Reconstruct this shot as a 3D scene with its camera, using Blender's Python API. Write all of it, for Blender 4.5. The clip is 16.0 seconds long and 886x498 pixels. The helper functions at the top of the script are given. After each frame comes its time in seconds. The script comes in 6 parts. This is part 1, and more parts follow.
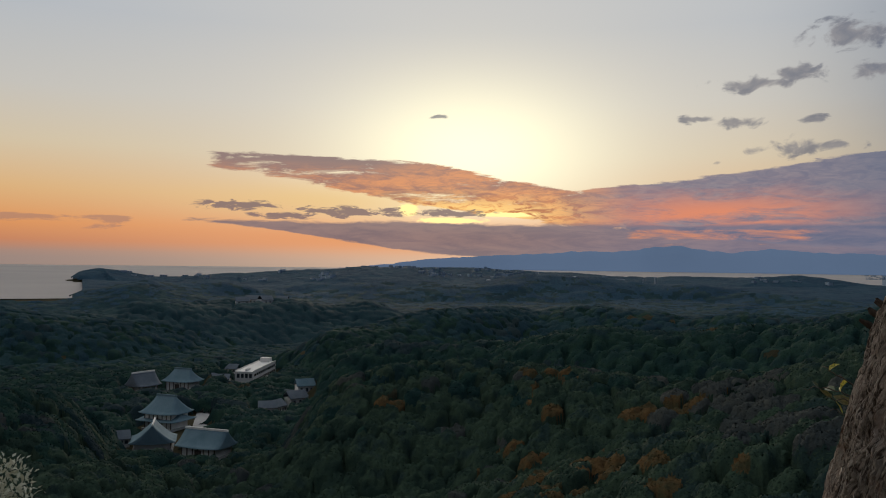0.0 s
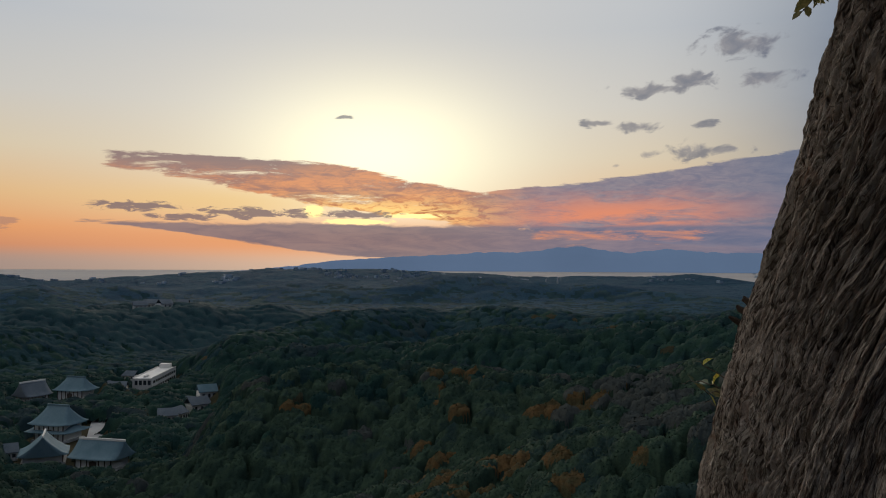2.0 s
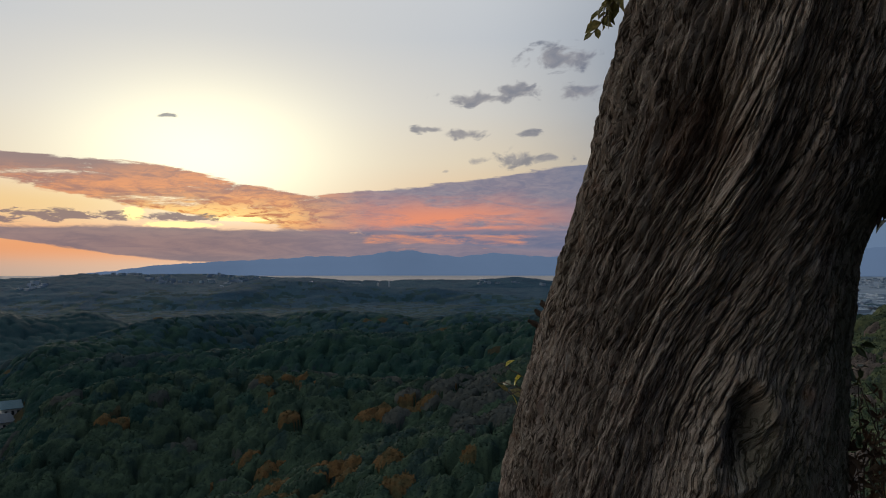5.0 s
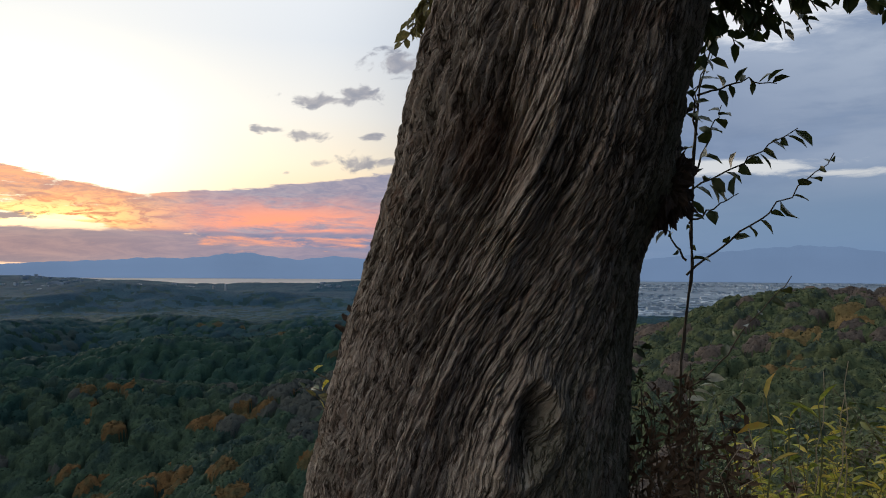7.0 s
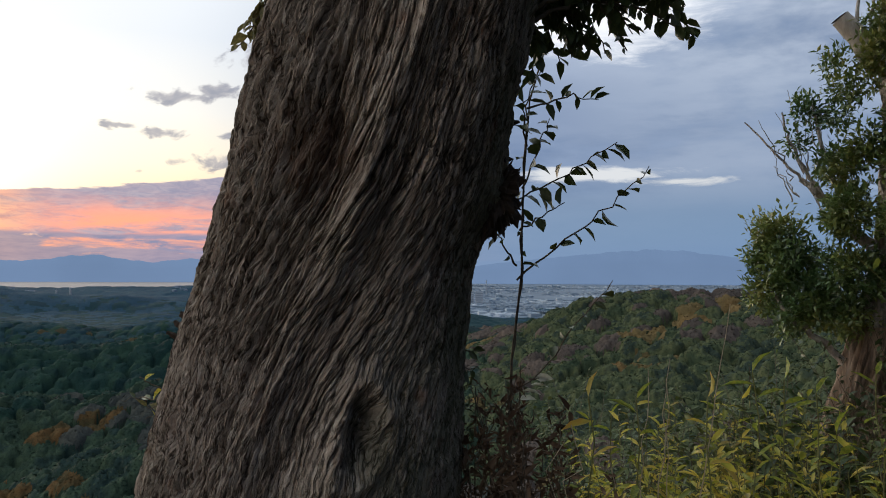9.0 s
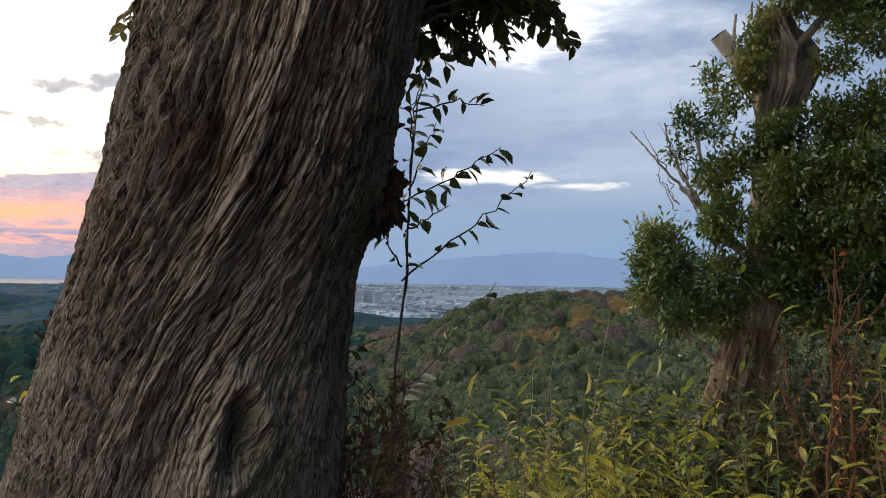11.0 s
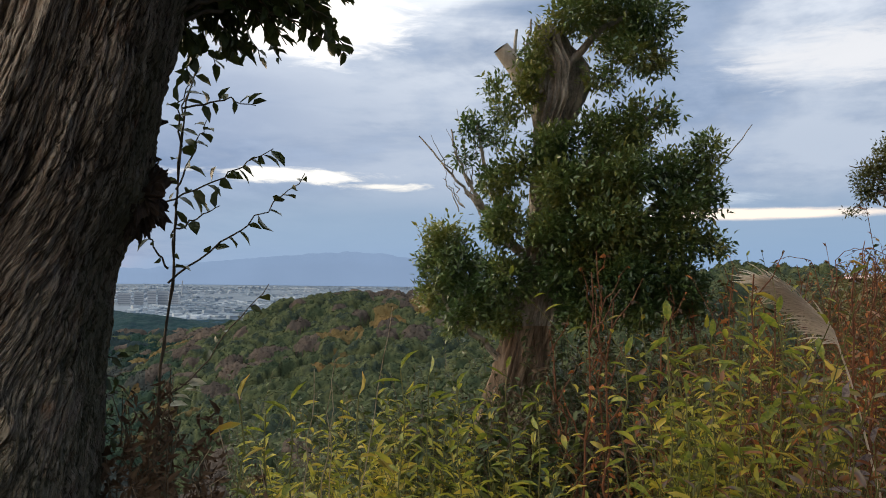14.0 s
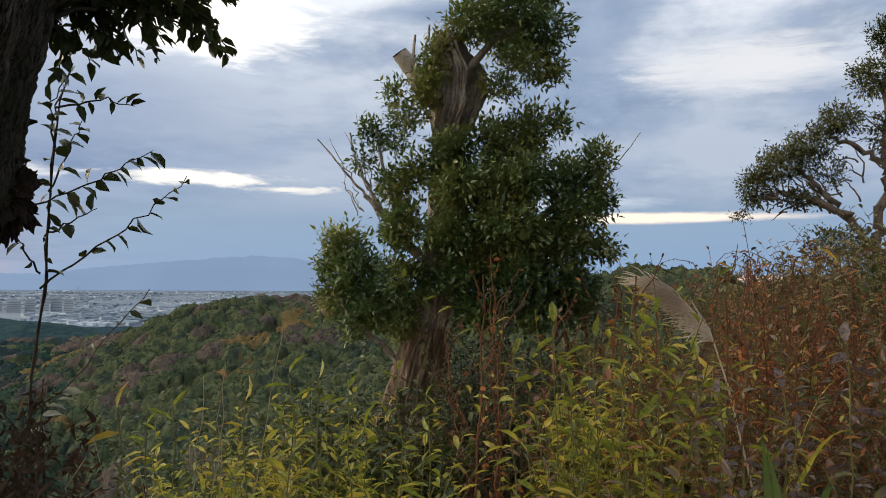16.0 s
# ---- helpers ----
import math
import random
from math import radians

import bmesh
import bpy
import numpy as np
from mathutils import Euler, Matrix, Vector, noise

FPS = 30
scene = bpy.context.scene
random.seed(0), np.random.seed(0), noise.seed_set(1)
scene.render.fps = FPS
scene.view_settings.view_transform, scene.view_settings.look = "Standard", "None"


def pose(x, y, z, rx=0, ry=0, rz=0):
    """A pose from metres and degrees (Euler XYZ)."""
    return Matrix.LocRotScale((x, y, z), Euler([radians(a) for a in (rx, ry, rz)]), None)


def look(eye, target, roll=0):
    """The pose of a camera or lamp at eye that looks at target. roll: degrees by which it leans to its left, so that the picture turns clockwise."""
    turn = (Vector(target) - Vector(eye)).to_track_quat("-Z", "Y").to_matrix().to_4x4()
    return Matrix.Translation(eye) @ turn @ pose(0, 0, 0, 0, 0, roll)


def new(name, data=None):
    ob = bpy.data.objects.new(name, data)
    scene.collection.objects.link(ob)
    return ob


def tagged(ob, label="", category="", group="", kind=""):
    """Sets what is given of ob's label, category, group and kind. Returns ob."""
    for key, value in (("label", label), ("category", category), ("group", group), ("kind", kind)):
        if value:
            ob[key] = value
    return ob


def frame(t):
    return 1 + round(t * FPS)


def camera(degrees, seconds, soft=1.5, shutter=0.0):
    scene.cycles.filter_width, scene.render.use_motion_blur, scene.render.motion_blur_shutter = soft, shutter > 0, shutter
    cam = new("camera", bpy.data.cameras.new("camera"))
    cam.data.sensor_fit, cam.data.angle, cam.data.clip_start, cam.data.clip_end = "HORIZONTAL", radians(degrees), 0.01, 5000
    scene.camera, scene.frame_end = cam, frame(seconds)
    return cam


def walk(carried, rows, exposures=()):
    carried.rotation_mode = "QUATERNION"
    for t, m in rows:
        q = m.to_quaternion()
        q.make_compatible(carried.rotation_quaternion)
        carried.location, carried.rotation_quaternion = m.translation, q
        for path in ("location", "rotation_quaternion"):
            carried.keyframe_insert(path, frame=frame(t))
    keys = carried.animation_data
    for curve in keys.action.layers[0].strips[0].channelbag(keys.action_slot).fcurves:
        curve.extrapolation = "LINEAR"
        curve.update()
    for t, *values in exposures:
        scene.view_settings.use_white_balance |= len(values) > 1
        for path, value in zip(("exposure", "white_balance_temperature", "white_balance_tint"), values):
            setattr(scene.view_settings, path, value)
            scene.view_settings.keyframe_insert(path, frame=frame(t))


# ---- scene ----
cam = camera(57.3, 16.0, soft=1.0)
PATH = [
    (0, (0.016, -0.052, 1.702), (-0.035, 1.947, 1.738), 0.7),
    (0.5, (0.025, -0.061, 1.706), (0.052, 1.938, 1.744), 0.5),
    (1, (0.04, -0.063, 1.706), (0.134, 1.934, 1.748), 0.5),
    (1.5, (0.05, -0.074, 1.707), (0.199, 1.92, 1.749), 0.3),
    (2, (0.056, -0.078, 1.706), (0.235, 1.914, 1.747), 0.3),
    (2.5, (0.068, -0.075, 1.708), (0.296, 1.911, 1.751), 0.3),
    (3, (0.084, -0.079, 1.711), (0.392, 1.896, 1.755), 0.2),
    (3.2, (0.089, -0.081, 1.71), (0.415, 1.892, 1.755), 0.3),
    (5.3, (0.135, -0.097, 1.714), (0.761, 1.801, 1.768), 0.2),
    (5.5, (0.151, -0.103, 1.714), (0.804, 1.787, 1.77), 0.4),
    (6, (0.168, -0.119, 1.717), (0.923, 1.733, 1.776), 0.3),
    (6.5, (0.186, -0.129, 1.718), (1.056, 1.671, 1.779), 0.3),
    (7, (0.199, -0.137, 1.718), (1.143, 1.625, 1.78), 0.4),
    (7.5, (0.21, -0.151, 1.718), (1.228, 1.569, 1.781), 0.2),
    (8, (0.221, -0.167, 1.72), (1.297, 1.517, 1.789), 0.2),
    (8.5, (0.233, -0.183, 1.724), (1.388, 1.448, 1.795), 0.3),
    (9, (0.244, -0.198, 1.725), (1.47, 1.381, 1.796), 0.3),
    (9.2, (0.251, -0.202, 1.725), (1.5, 1.358, 1.796), 0.3),
    (11.3, (0.269, -0.245, 1.729), (1.717, 1.132, 1.802), 0.9),
    (11.5, (0.273, -0.251, 1.73), (1.75, 1.096, 1.802), 0.9),
    (12, (0.277, -0.264, 1.731), (1.811, 1.018, 1.802), 1.2),
    (12.5, (0.278, -0.281, 1.731), (1.846, 0.959, 1.803), 1.1),
    (13, (0.284, -0.303, 1.733), (1.904, 0.869, 1.805), 0.9),
    (13.5, (0.289, -0.314, 1.734), (1.948, 0.801, 1.811), 0.8),
    (14, (0.299, -0.324, 1.734), (2.006, 0.715, 1.814), 0.7),
    (14.5, (0.297, -0.334, 1.736), (2.031, 0.66, 1.82), 0.8),
    (15, (0.302, -0.348, 1.736), (2.059, 0.604, 1.82), 0.6),
    (15.5, (0.309, -0.372, 1.736), (2.093, 0.528, 1.826), 0.4),
    (16, (0.311, -0.393, 1.733), (2.123, 0.448, 1.824), 0.3),
]
EXPOSURES = [(0.0, -0.15, 6400, 10), (3.0, -0.08, 6300, 10), (5.3, 0.0, 6250, 10), (7.0, 0.54, 6250, 10), (9.2, 0.74, 6250, 10), (11.4, 1.22, 6700, 10), (13.5, 1.24, 6950, 10), (16.0, 1.18, 6950, 10)]
walk(cam, [(t, look(eye, target, roll)) for t, eye, target, roll in PATH], EXPOSURES)

# ---- world: dusk sky with clouds ----
EYE_Z = 1.71


def srgb(r, g, b, k=1.0):
    f = lambda c: ((c / 255 + 0.055) / 1.055) ** 2.4 if c > 10 else c / 255 / 12.92  # noqa: E731
    return (f(r) * k, f(g) * k, f(b) * k, 1.0)


class Nodes:
    """Short ways to add nodes to a tree."""

    def __init__(self, tree):
        self.tree = tree
        tree.nodes.clear()

    def add(self, kind, **values):
        node = self.tree.nodes.new(kind)
        for key, value in values.items():
            setattr(node, key, value)
        return node

    def put(self, socket, value):
        if isinstance(value, bpy.types.NodeSocket):
            self.tree.links.new(value, socket)
        elif value is not None:
            socket.default_value = value

    def math(self, op, a, b=None, c=None, clamp=False):
        node = self.add("ShaderNodeMath", operation=op, use_clamp=clamp)
        for socket, value in zip(node.inputs, (a, b, c)):
            self.put(socket, value)
        return node.outputs[0]

    def step(self, x, a, b, lo=0.0, hi=1.0):
        node = self.add("ShaderNodeMapRange", interpolation_type="SMOOTHSTEP")
        for socket, value in zip(node.inputs, (x, a, b, lo, hi)):
            self.put(socket, value)
        return node.outputs[0]

    def mix(self, f, a, b, blend="MIX"):
        node = self.add("ShaderNodeMix", data_type="RGBA", blend_type=blend, clamp_factor=True)
        self.put(node.inputs[0], f), self.put(node.inputs[6], a), self.put(node.inputs[7], b)
        return node.outputs[2]

    def ramp(self, x, stops, mode="LINEAR"):
        node = self.add("ShaderNodeValToRGB")
        node.color_ramp.interpolation = mode
        els = node.color_ramp.elements
        while len(els) < len(stops):
            els.new(0.5)
        for e, (p, c) in zip(els, stops):
            e.position, e.color = p, c if hasattr(c, "__len__") else (c, c, c, 1)
        self.put(node.inputs[0], x)
        return node.outputs[0]

    def xyz(self, x, y, z=0.0):
        node = self.add("ShaderNodeCombineXYZ")
        for socket, value in zip(node.inputs, (x, y, z)):
            self.put(socket, value)
        return node.outputs[0]

    def noise(self, vector, scale, detail=4.0, rough=0.55, warp=0.0):
        node = self.add("ShaderNodeTexNoise")
        for name, value in (("Vector", vector), ("Scale", scale), ("Detail", detail), ("Roughness", rough), ("Distortion", warp)):
            self.put(node.inputs[name], value)
        return node.outputs["Fac"]


def build_sky():
    world = bpy.data.worlds.new("dusk_sky")
    scene.world = world
    world.use_nodes = True
    n = Nodes(world.node_tree)
    m = n.math
    way = n.add("ShaderNodeSeparateXYZ")
    n.put(way.inputs[0], n.add("ShaderNodeTexCoord").outputs["Generated"])
    az = m("MULTIPLY", m("ARCTAN2", way.outputs[0], way.outputs[1]), 57.2958)
    el = m("MULTIPLY", m("ARCSINE", way.outputs[2]), 57.2958)
    sky = n.add("ShaderNodeTexSky", sky_type="NISHITA", sun_disc=False, sun_elevation=radians(4), sun_rotation=radians(-1))

    def bell(a, e, wa, we):
        da = m("DIVIDE", m("SUBTRACT", az, a), wa)
        de = m("DIVIDE", m("SUBTRACT", el, e), we)
        return m("EXPONENT", m("MULTIPLY", m("ADD", m("MULTIPLY", da, da), m("MULTIPLY", de, de)), -1.0))

    def band(x, a, b, soft):
        return m("MULTIPLY", n.step(x, a, m("ADD", a, soft)), n.step(x, m("SUBTRACT", b, soft), b, 1.0, 0.0))

    high = m("DIVIDE", m("ADD", el, 2.0), 92.0, clamp=True)
    at = lambda e: (e + 2.0) / 92.0  # noqa: E731
    warm = n.ramp(high, [(0.0, srgb(150, 136, 130)), (at(0.4), srgb(160, 140, 134)), (at(1.2), srgb(206, 134, 100)), (at(2.4), srgb(236, 156, 94)),
                         (at(4.6), srgb(236, 188, 130)), (at(7.5), srgb(227, 208, 176)), (at(11), srgb(212, 208, 200)), (at(16), srgb(195, 200, 206)),
                         (at(32), srgb(234, 232, 228)), (1.0, srgb(222, 224, 226))])
    cool = n.ramp(high, [(0.0, srgb(92, 119, 150)), (at(1.0), srgb(95, 121, 152)), (at(3), srgb(98, 122, 150)), (at(6), srgb(104, 123, 147)),
                         (at(16), srgb(132, 142, 155)), (at(35), srgb(190, 196, 204)), (1.0, srgb(205, 210, 216))])
    right = m("MAXIMUM", n.step(az, 18.0, 40.0), n.step(az, -110.0, -150.0))
    base = n.mix(right, warm, cool)
    base = n.mix(0.10, base, n.mix(1.0, sky.outputs[0], (0.05, 0.05, 0.05, 1), "MULTIPLY"))
    # glow of the hidden sun
    base = n.mix(m("MULTIPLY", bell(0.0, 9.0, 19.0, 11.0), 0.6), base, (0.88, 0.81, 0.68, 1))
    base = n.mix(bell(0.5, 7.8, 8.5, 4.6), base, (1.40, 1.30, 0.90, 1))
    base = n.mix(m("MULTIPLY", bell(-9.0, 4.3, 9.0, 1.3), 0.55), base, srgb(248, 204, 122))
    base = n.mix(m("MULTIPLY", bell(-3.0, 1.7, 17.0, 1.2), 0.75), base, srgb(240, 150, 84))

    # cloud textures: long streaks, ragged detail, and a layer seen in perspective
    streak = n.noise(n.xyz(m("MULTIPLY", az, 0.085), m("MULTIPLY", el, 0.60), 3.1), 1.0, 8.0, 0.6, 0.5)
    fine = n.noise(n.xyz(m("MULTIPLY", az, 0.28), m("MULTIPLY", el, 1.5), 8.4), 1.0, 8.0, 0.66, 0.5)
    lace = n.noise(n.xyz(m("MULTIPLY", az, 0.75), m("MULTIPLY", el, 2.6), 5.5), 1.0, 6.0, 0.66, 0.7)
    rise = m("ADD", way.outputs[2], 0.22)
    deck = n.xyz(m("DIVIDE", way.outputs[0], rise), m("DIVIDE", way.outputs[1], rise), 2.0)
    deck_big, deck_fine = n.noise(deck, 1.1, 7.0, 0.56, 0.3), n.noise(deck, 3.2, 8.0, 0.58, 0.15)

    def limit(a, *more):
        for b in more:
            a = m("MINIMUM", a, b)
        return a

    def ragged(envelope, noise_value, amount, lo=0.30, hi=0.52):
        """A cloud's cover: its soft outline broken by noise."""
        return n.step(m("ADD", envelope, m("MULTIPLY", m("SUBTRACT", noise_value, 0.5), amount)), lo, hi)

    # lit cloud bank beside the sun, its top sinking to the right and rising again
    top = n.ramp(m("DIVIDE", m("ADD", az, 40.0), 160.0), [(0.10, 0.365), (0.15, 0.375), (0.21, 0.36), (0.245, 0.335), (0.30, 0.255), (0.345, 0.29), (0.42, 0.36), (0.5, 0.44), (0.75, 0.6)])
    top = m("MULTIPLY", top, 20.0)
    broken = m("ADD", m("MULTIPLY", streak, 0.45), m("MULTIPLY", fine, 0.55))
    foot = n.ramp(m("DIVIDE", m("ADD", az, 40.0), 160.0), [(0.14, 0.30), (0.185, 0.25), (0.205, 0.228), (0.225, 0.19), (0.27, 0.145), (0.30, 0.12), (0.375, 0.07), (0.42, 0.06)])
    env = limit(m("DIVIDE", m("SUBTRACT", m("ADD", top, 0.3), el), 0.8), m("DIVIDE", m("SUBTRACT", el, m("MULTIPLY", foot, 20.0)), 0.9), m("DIVIDE", m("ADD", az, 18.6), 3.0), 0.62)
    bank = ragged(m("ADD", env, n.step(az, 2.0, 14.0, 0.0, 0.2)), broken, 2.6, 0.26, 0.50)
    lit = n.mix(n.step(m("ADD", m("MULTIPLY", fine, 0.6), m("MULTIPLY", lace, 0.4)), 0.40, 0.60), srgb(172, 126, 112), srgb(232, 156, 108))
    lit = n.mix(m("MULTIPLY", n.step(el, 5.6, 7.2), n.step(az, 2.0, -8.0)), lit, srgb(150, 126, 122))
    lit = n.mix(bell(0.5, 3.6, 6.5, 1.0), lit, n.mix(n.step(lace, 0.40, 0.56), srgb(214, 128, 62), (1.25, 0.80, 0.26, 1)))
    far_lit = n.mix(m("MULTIPLY", n.step(broken, 0.38, 0.58), bell(17.0, 3.4, 9.0, 1.5)), n.mix(n.step(lace, 0.3, 0.7), srgb(118, 118, 138), srgb(146, 138, 148)), srgb(234, 144, 110))
    lit = n.mix(n.step(az, 6.0, 13.0), lit, far_lit)
    lit = n.mix(n.step(az, 21.0, 34.0), lit, n.mix(n.step(fine, 0.3, 0.7), srgb(90, 104, 130), srgb(112, 122, 142)))
    base = n.mix(m("MULTIPLY", bank, m("SUBTRACT", 0.95, m("MULTIPLY", n.step(az, 30.0, 46.0), 0.9))), base, lit)
    # bright rent where the sun stands behind the bank
    rent = m("MAXIMUM", m("MAXIMUM", bell(-3.9, 3.75, 0.8, 0.5), bell(-0.9, 3.05, 2.6, 0.26)), bell(2.8, 3.5, 2.4, 0.2))
    rent = n.step(m("ADD", rent, m("MULTIPLY", m("SUBTRACT", lace, 0.5), 1.3)), 0.35, 0.7)
    base = n.mix(rent, base, (1.5, 1.15, 0.45, 1))
    # grey lower bank
    env = limit(m("DIVIDE", m("SUBTRACT", 3.3, el), 1.2), m("DIVIDE", m("SUBTRACT", el, n.step(az, -21.0, 3.0, 2.55, 0.2)), 0.6), m("DIVIDE", m("ADD", az, 20.5), 4.0), m("DIVIDE", m("SUBTRACT", 40.0, az), 12.0), 0.62)
    low = ragged(env, broken, 1.5)
    grey = n.mix(n.step(az, 0.0, 20.0), n.mix(n.step(fine, 0.35, 0.68), srgb(112, 106, 118), srgb(142, 124, 126)), n.mix(n.step(fine, 0.35, 0.68), srgb(102, 110, 135), srgb(130, 126, 142)))
    base = n.mix(m("MULTIPLY", low, 0.88), base, grey)
    env = limit(m("DIVIDE", m("SUBTRACT", 2.7, el), 0.5), m("DIVIDE", m("SUBTRACT", el, 1.6), 0.5), m("DIVIDE", m("SUBTRACT", az, 10.5), 2.0), m("DIVIDE", m("SUBTRACT", 24.0, az), 3.0), 0.6)
    base = n.mix(m("MULTIPLY", ragged(env, broken, 3.6, 0.25, 0.95), 0.8), base, srgb(236, 150, 104))
    # dark bars under the bank, and loose wisps to its left
    bars = None
    for a, e, wa, we in ((-15.4, 3.85, 3.0, 0.30), (-8.0, 3.55, 3.8, 0.36), (-12.3, 3.25, 2.2, 0.24), (-0.9, 3.55, 2.6, 0.26)):
        b = bell(a, e, wa, we)
        bars = b if bars is None else m("MAXIMUM", bars, b)
    base = n.mix(m("MULTIPLY", n.step(m("ADD", bars, m("MULTIPLY", m("MULTIPLY", m("SUBTRACT", lace, 0.5), n.step(bars, 0.02, 0.2)), 3.2)), 0.30, 0.75), 0.85), base, srgb(128, 110, 114))
    env = limit(m("DIVIDE", m("SUBTRACT", 3.0, el), 0.5), m("DIVIDE", m("SUBTRACT", el, 1.8), 0.4), m("DIVIDE", m("SUBTRACT", -22.0, az), 3.0), 0.4)
    base = n.mix(m("MULTIPLY", ragged(env, broken, 3.4, 0.35, 0.6), 0.6), base, srgb(168, 128, 116))
    # small dark puffs high to the right of the sun
    dots = None
    for a, e, wa, we in ((25.0, 14.6, 3.0, 0.9), (26.6, 12.2, 2.4, 0.7), (19.7, 11.9, 2.8, 0.6), (22.0, 12.5, 1.9, 0.6), (15.8, 9.85, 1.4, 0.28), (18.3, 9.55, 1.6, 0.42),
                         (23.2, 9.55, 0.9, 0.25), (22.1, 7.85, 1.4, 0.75), (19.3, 7.6, 1.2, 0.42), (24.4, 7.8, 1.5, 0.38), (17.2, 6.95, 0.45, 0.22), (-1.9, 10.3, 0.7, 0.18)):
        b = bell(a, e, wa, we)
        dots = b if dots is None else m("MAXIMUM", dots, b)
    fluff = n.noise(n.xyz(m("MULTIPLY", az, 0.55), m("MULTIPLY", m("SUBTRACT", el, m("MULTIPLY", az, 0.12)), 0.95), 1.7), 1.0, 7.0, 0.58, 0.4)
    dots = n.step(m("ADD", m("MULTIPLY", dots, 0.9), m("MULTIPLY", m("MULTIPLY", m("SUBTRACT", fluff, 0.5), n.step(dots, 0.02, 0.22)), 3.0)), 0.36, 0.90)
    base = n.mix(m("MULTIPLY", dots, 0.80), base, n.mix(n.step(fluff, 0.4, 0.75), srgb(150, 145, 146), srgb(104, 108, 122)))
    # broken grey layer away from the sun
    veil = m("MULTIPLY", n.step(az, 27.0, 40.0), n.step(el, 4.0, 8.0))
    layers = n.noise(n.xyz(m("MULTIPLY", az, 0.055), m("MULTIPLY", el, 0.34), 6.3), 1.0, 7.0, 0.55, 0.3)
    cover = n.step(m("ADD", m("ADD", m("MULTIPLY", deck_big, 0.50), m("MULTIPLY", layers, 0.22)), m("MULTIPLY", deck_fine, 0.28)), 0.42, 0.57)
    shade = n.mix(n.step(deck_fine, 0.35, 0.68), srgb(78, 97, 124), srgb(110, 125, 148))
    shade = n.mix(n.step(el, 18.0, 40.0), shade, srgb(180, 188, 198))
    open_sky = n.mix(n.step(el, 9.0, 24.0), srgb(128, 139, 156), srgb(178, 184, 193))
    base = n.mix(m("MULTIPLY", veil, 0.95), base, n.mix(cover, open_sky, shade))
    base = n.mix(m("MULTIPLY", bell(40.0, 11.5, 11.0, 6.0), 0.60), base, n.mix(n.step(deck_fine, 0.35, 0.65), srgb(84, 102, 132), srgb(112, 126, 150)))
    for a, e, wa, we, col, k in ((48.5, 18.4, 8.0, 3.2, (0.64, 0.64, 0.64, 1), 1.9), (48.5, 7.2, 7.0, 0.5, (0.50, 0.50, 0.49, 1), 3.4), (54.5, 6.6, 3.5, 0.35, (0.46, 0.46, 0.45, 1), 3.0), (36.0, 7.3, 4.0, 0.6, (0.40, 0.42, 0.45, 1), 1.9),
                                 (80.0, 4.7, 11.0, 0.42, (0.55, 0.48, 0.42, 1), 1.2), (86.0, 14.5, 8.0, 2.0, (0.36, 0.38, 0.42, 1), 2.2), (72.0, 5.8, 9.0, 0.5, (0.25, 0.30, 0.37, 1), 2.0), (89.0, 0.55, 6.0, 0.25, (0.5, 0.33, 0.27, 1), 0.8)):
        mixed, patch = m("ADD", m("MULTIPLY", fine, 0.5), m("MULTIPLY", deck_fine, 0.5)), bell(a, e, wa, we)
        base = n.mix(m("MULTIPLY", n.step(m("ADD", patch, m("MULTIPLY", m("MULTIPLY", m("SUBTRACT", mixed, 0.5), n.step(patch, 0.02, 0.25)), k)), 0.25, 0.85), 0.9), base, col)
    # the sky fades away from the sunset
    dusk = m("MAXIMUM", n.step(az, 98.0, 130.0, 0.0, 0.9), n.step(az, -125.0, -155.0, 0.0, 0.80))
    base = n.mix(m("MULTIPLY", dusk, n.step(el, 75.0, 40.0)), base, srgb(58, 70, 94))
    back = n.add("ShaderNodeBackground")
    n.put(back.inputs[0], base)
    n.put(n.add("ShaderNodeOutputWorld").inputs[0], back.outputs[0])
    return back


SKY = build_sky()
SKY.inputs[1].default_value = 1.0
sun = new("sun", bpy.data.lights.new("sun", "SUN"))
sun.data.energy, sun.data.angle, sun.data.color = 0.9, radians(35), (1.0, 0.80, 0.58)
sun.matrix_world = look((0, 0, 0), (0.05, -1.0, -0.15))


# ---- materials ----
def material(name, build, rough=0.8, spec=0.3):
    mat = bpy.data.materials.new(name)
    mat.use_nodes = True
    n = Nodes(mat.node_tree)
    shader = n.add("ShaderNodeBsdfPrincipled")
    shader.inputs["Roughness"].default_value, shader.inputs["Specular IOR Level"].default_value = rough, spec
    n.put(n.add("ShaderNodeOutputMaterial").inputs[0], shader.outputs[0])
    build(n, shader)
    return mat


def where(n, sx=1.0, sy=1.0, sz=1.0):
    node = n.add("ShaderNodeMapping")
    node.inputs["Scale"].default_value = (sx, sy, sz)
    n.put(node.inputs[0], n.add("ShaderNodeTexCoord").outputs["Object"])
    return node.outputs[0]


def bump(n, shader, height, strength=0.4, depth=0.01):
    node = n.add("ShaderNodeBump")
    node.inputs["Strength"].default_value, node.inputs["Distance"].default_value = strength, depth
    n.put(node.inputs["Height"], height)
    n.put(shader.inputs["Normal"], node.outputs[0])


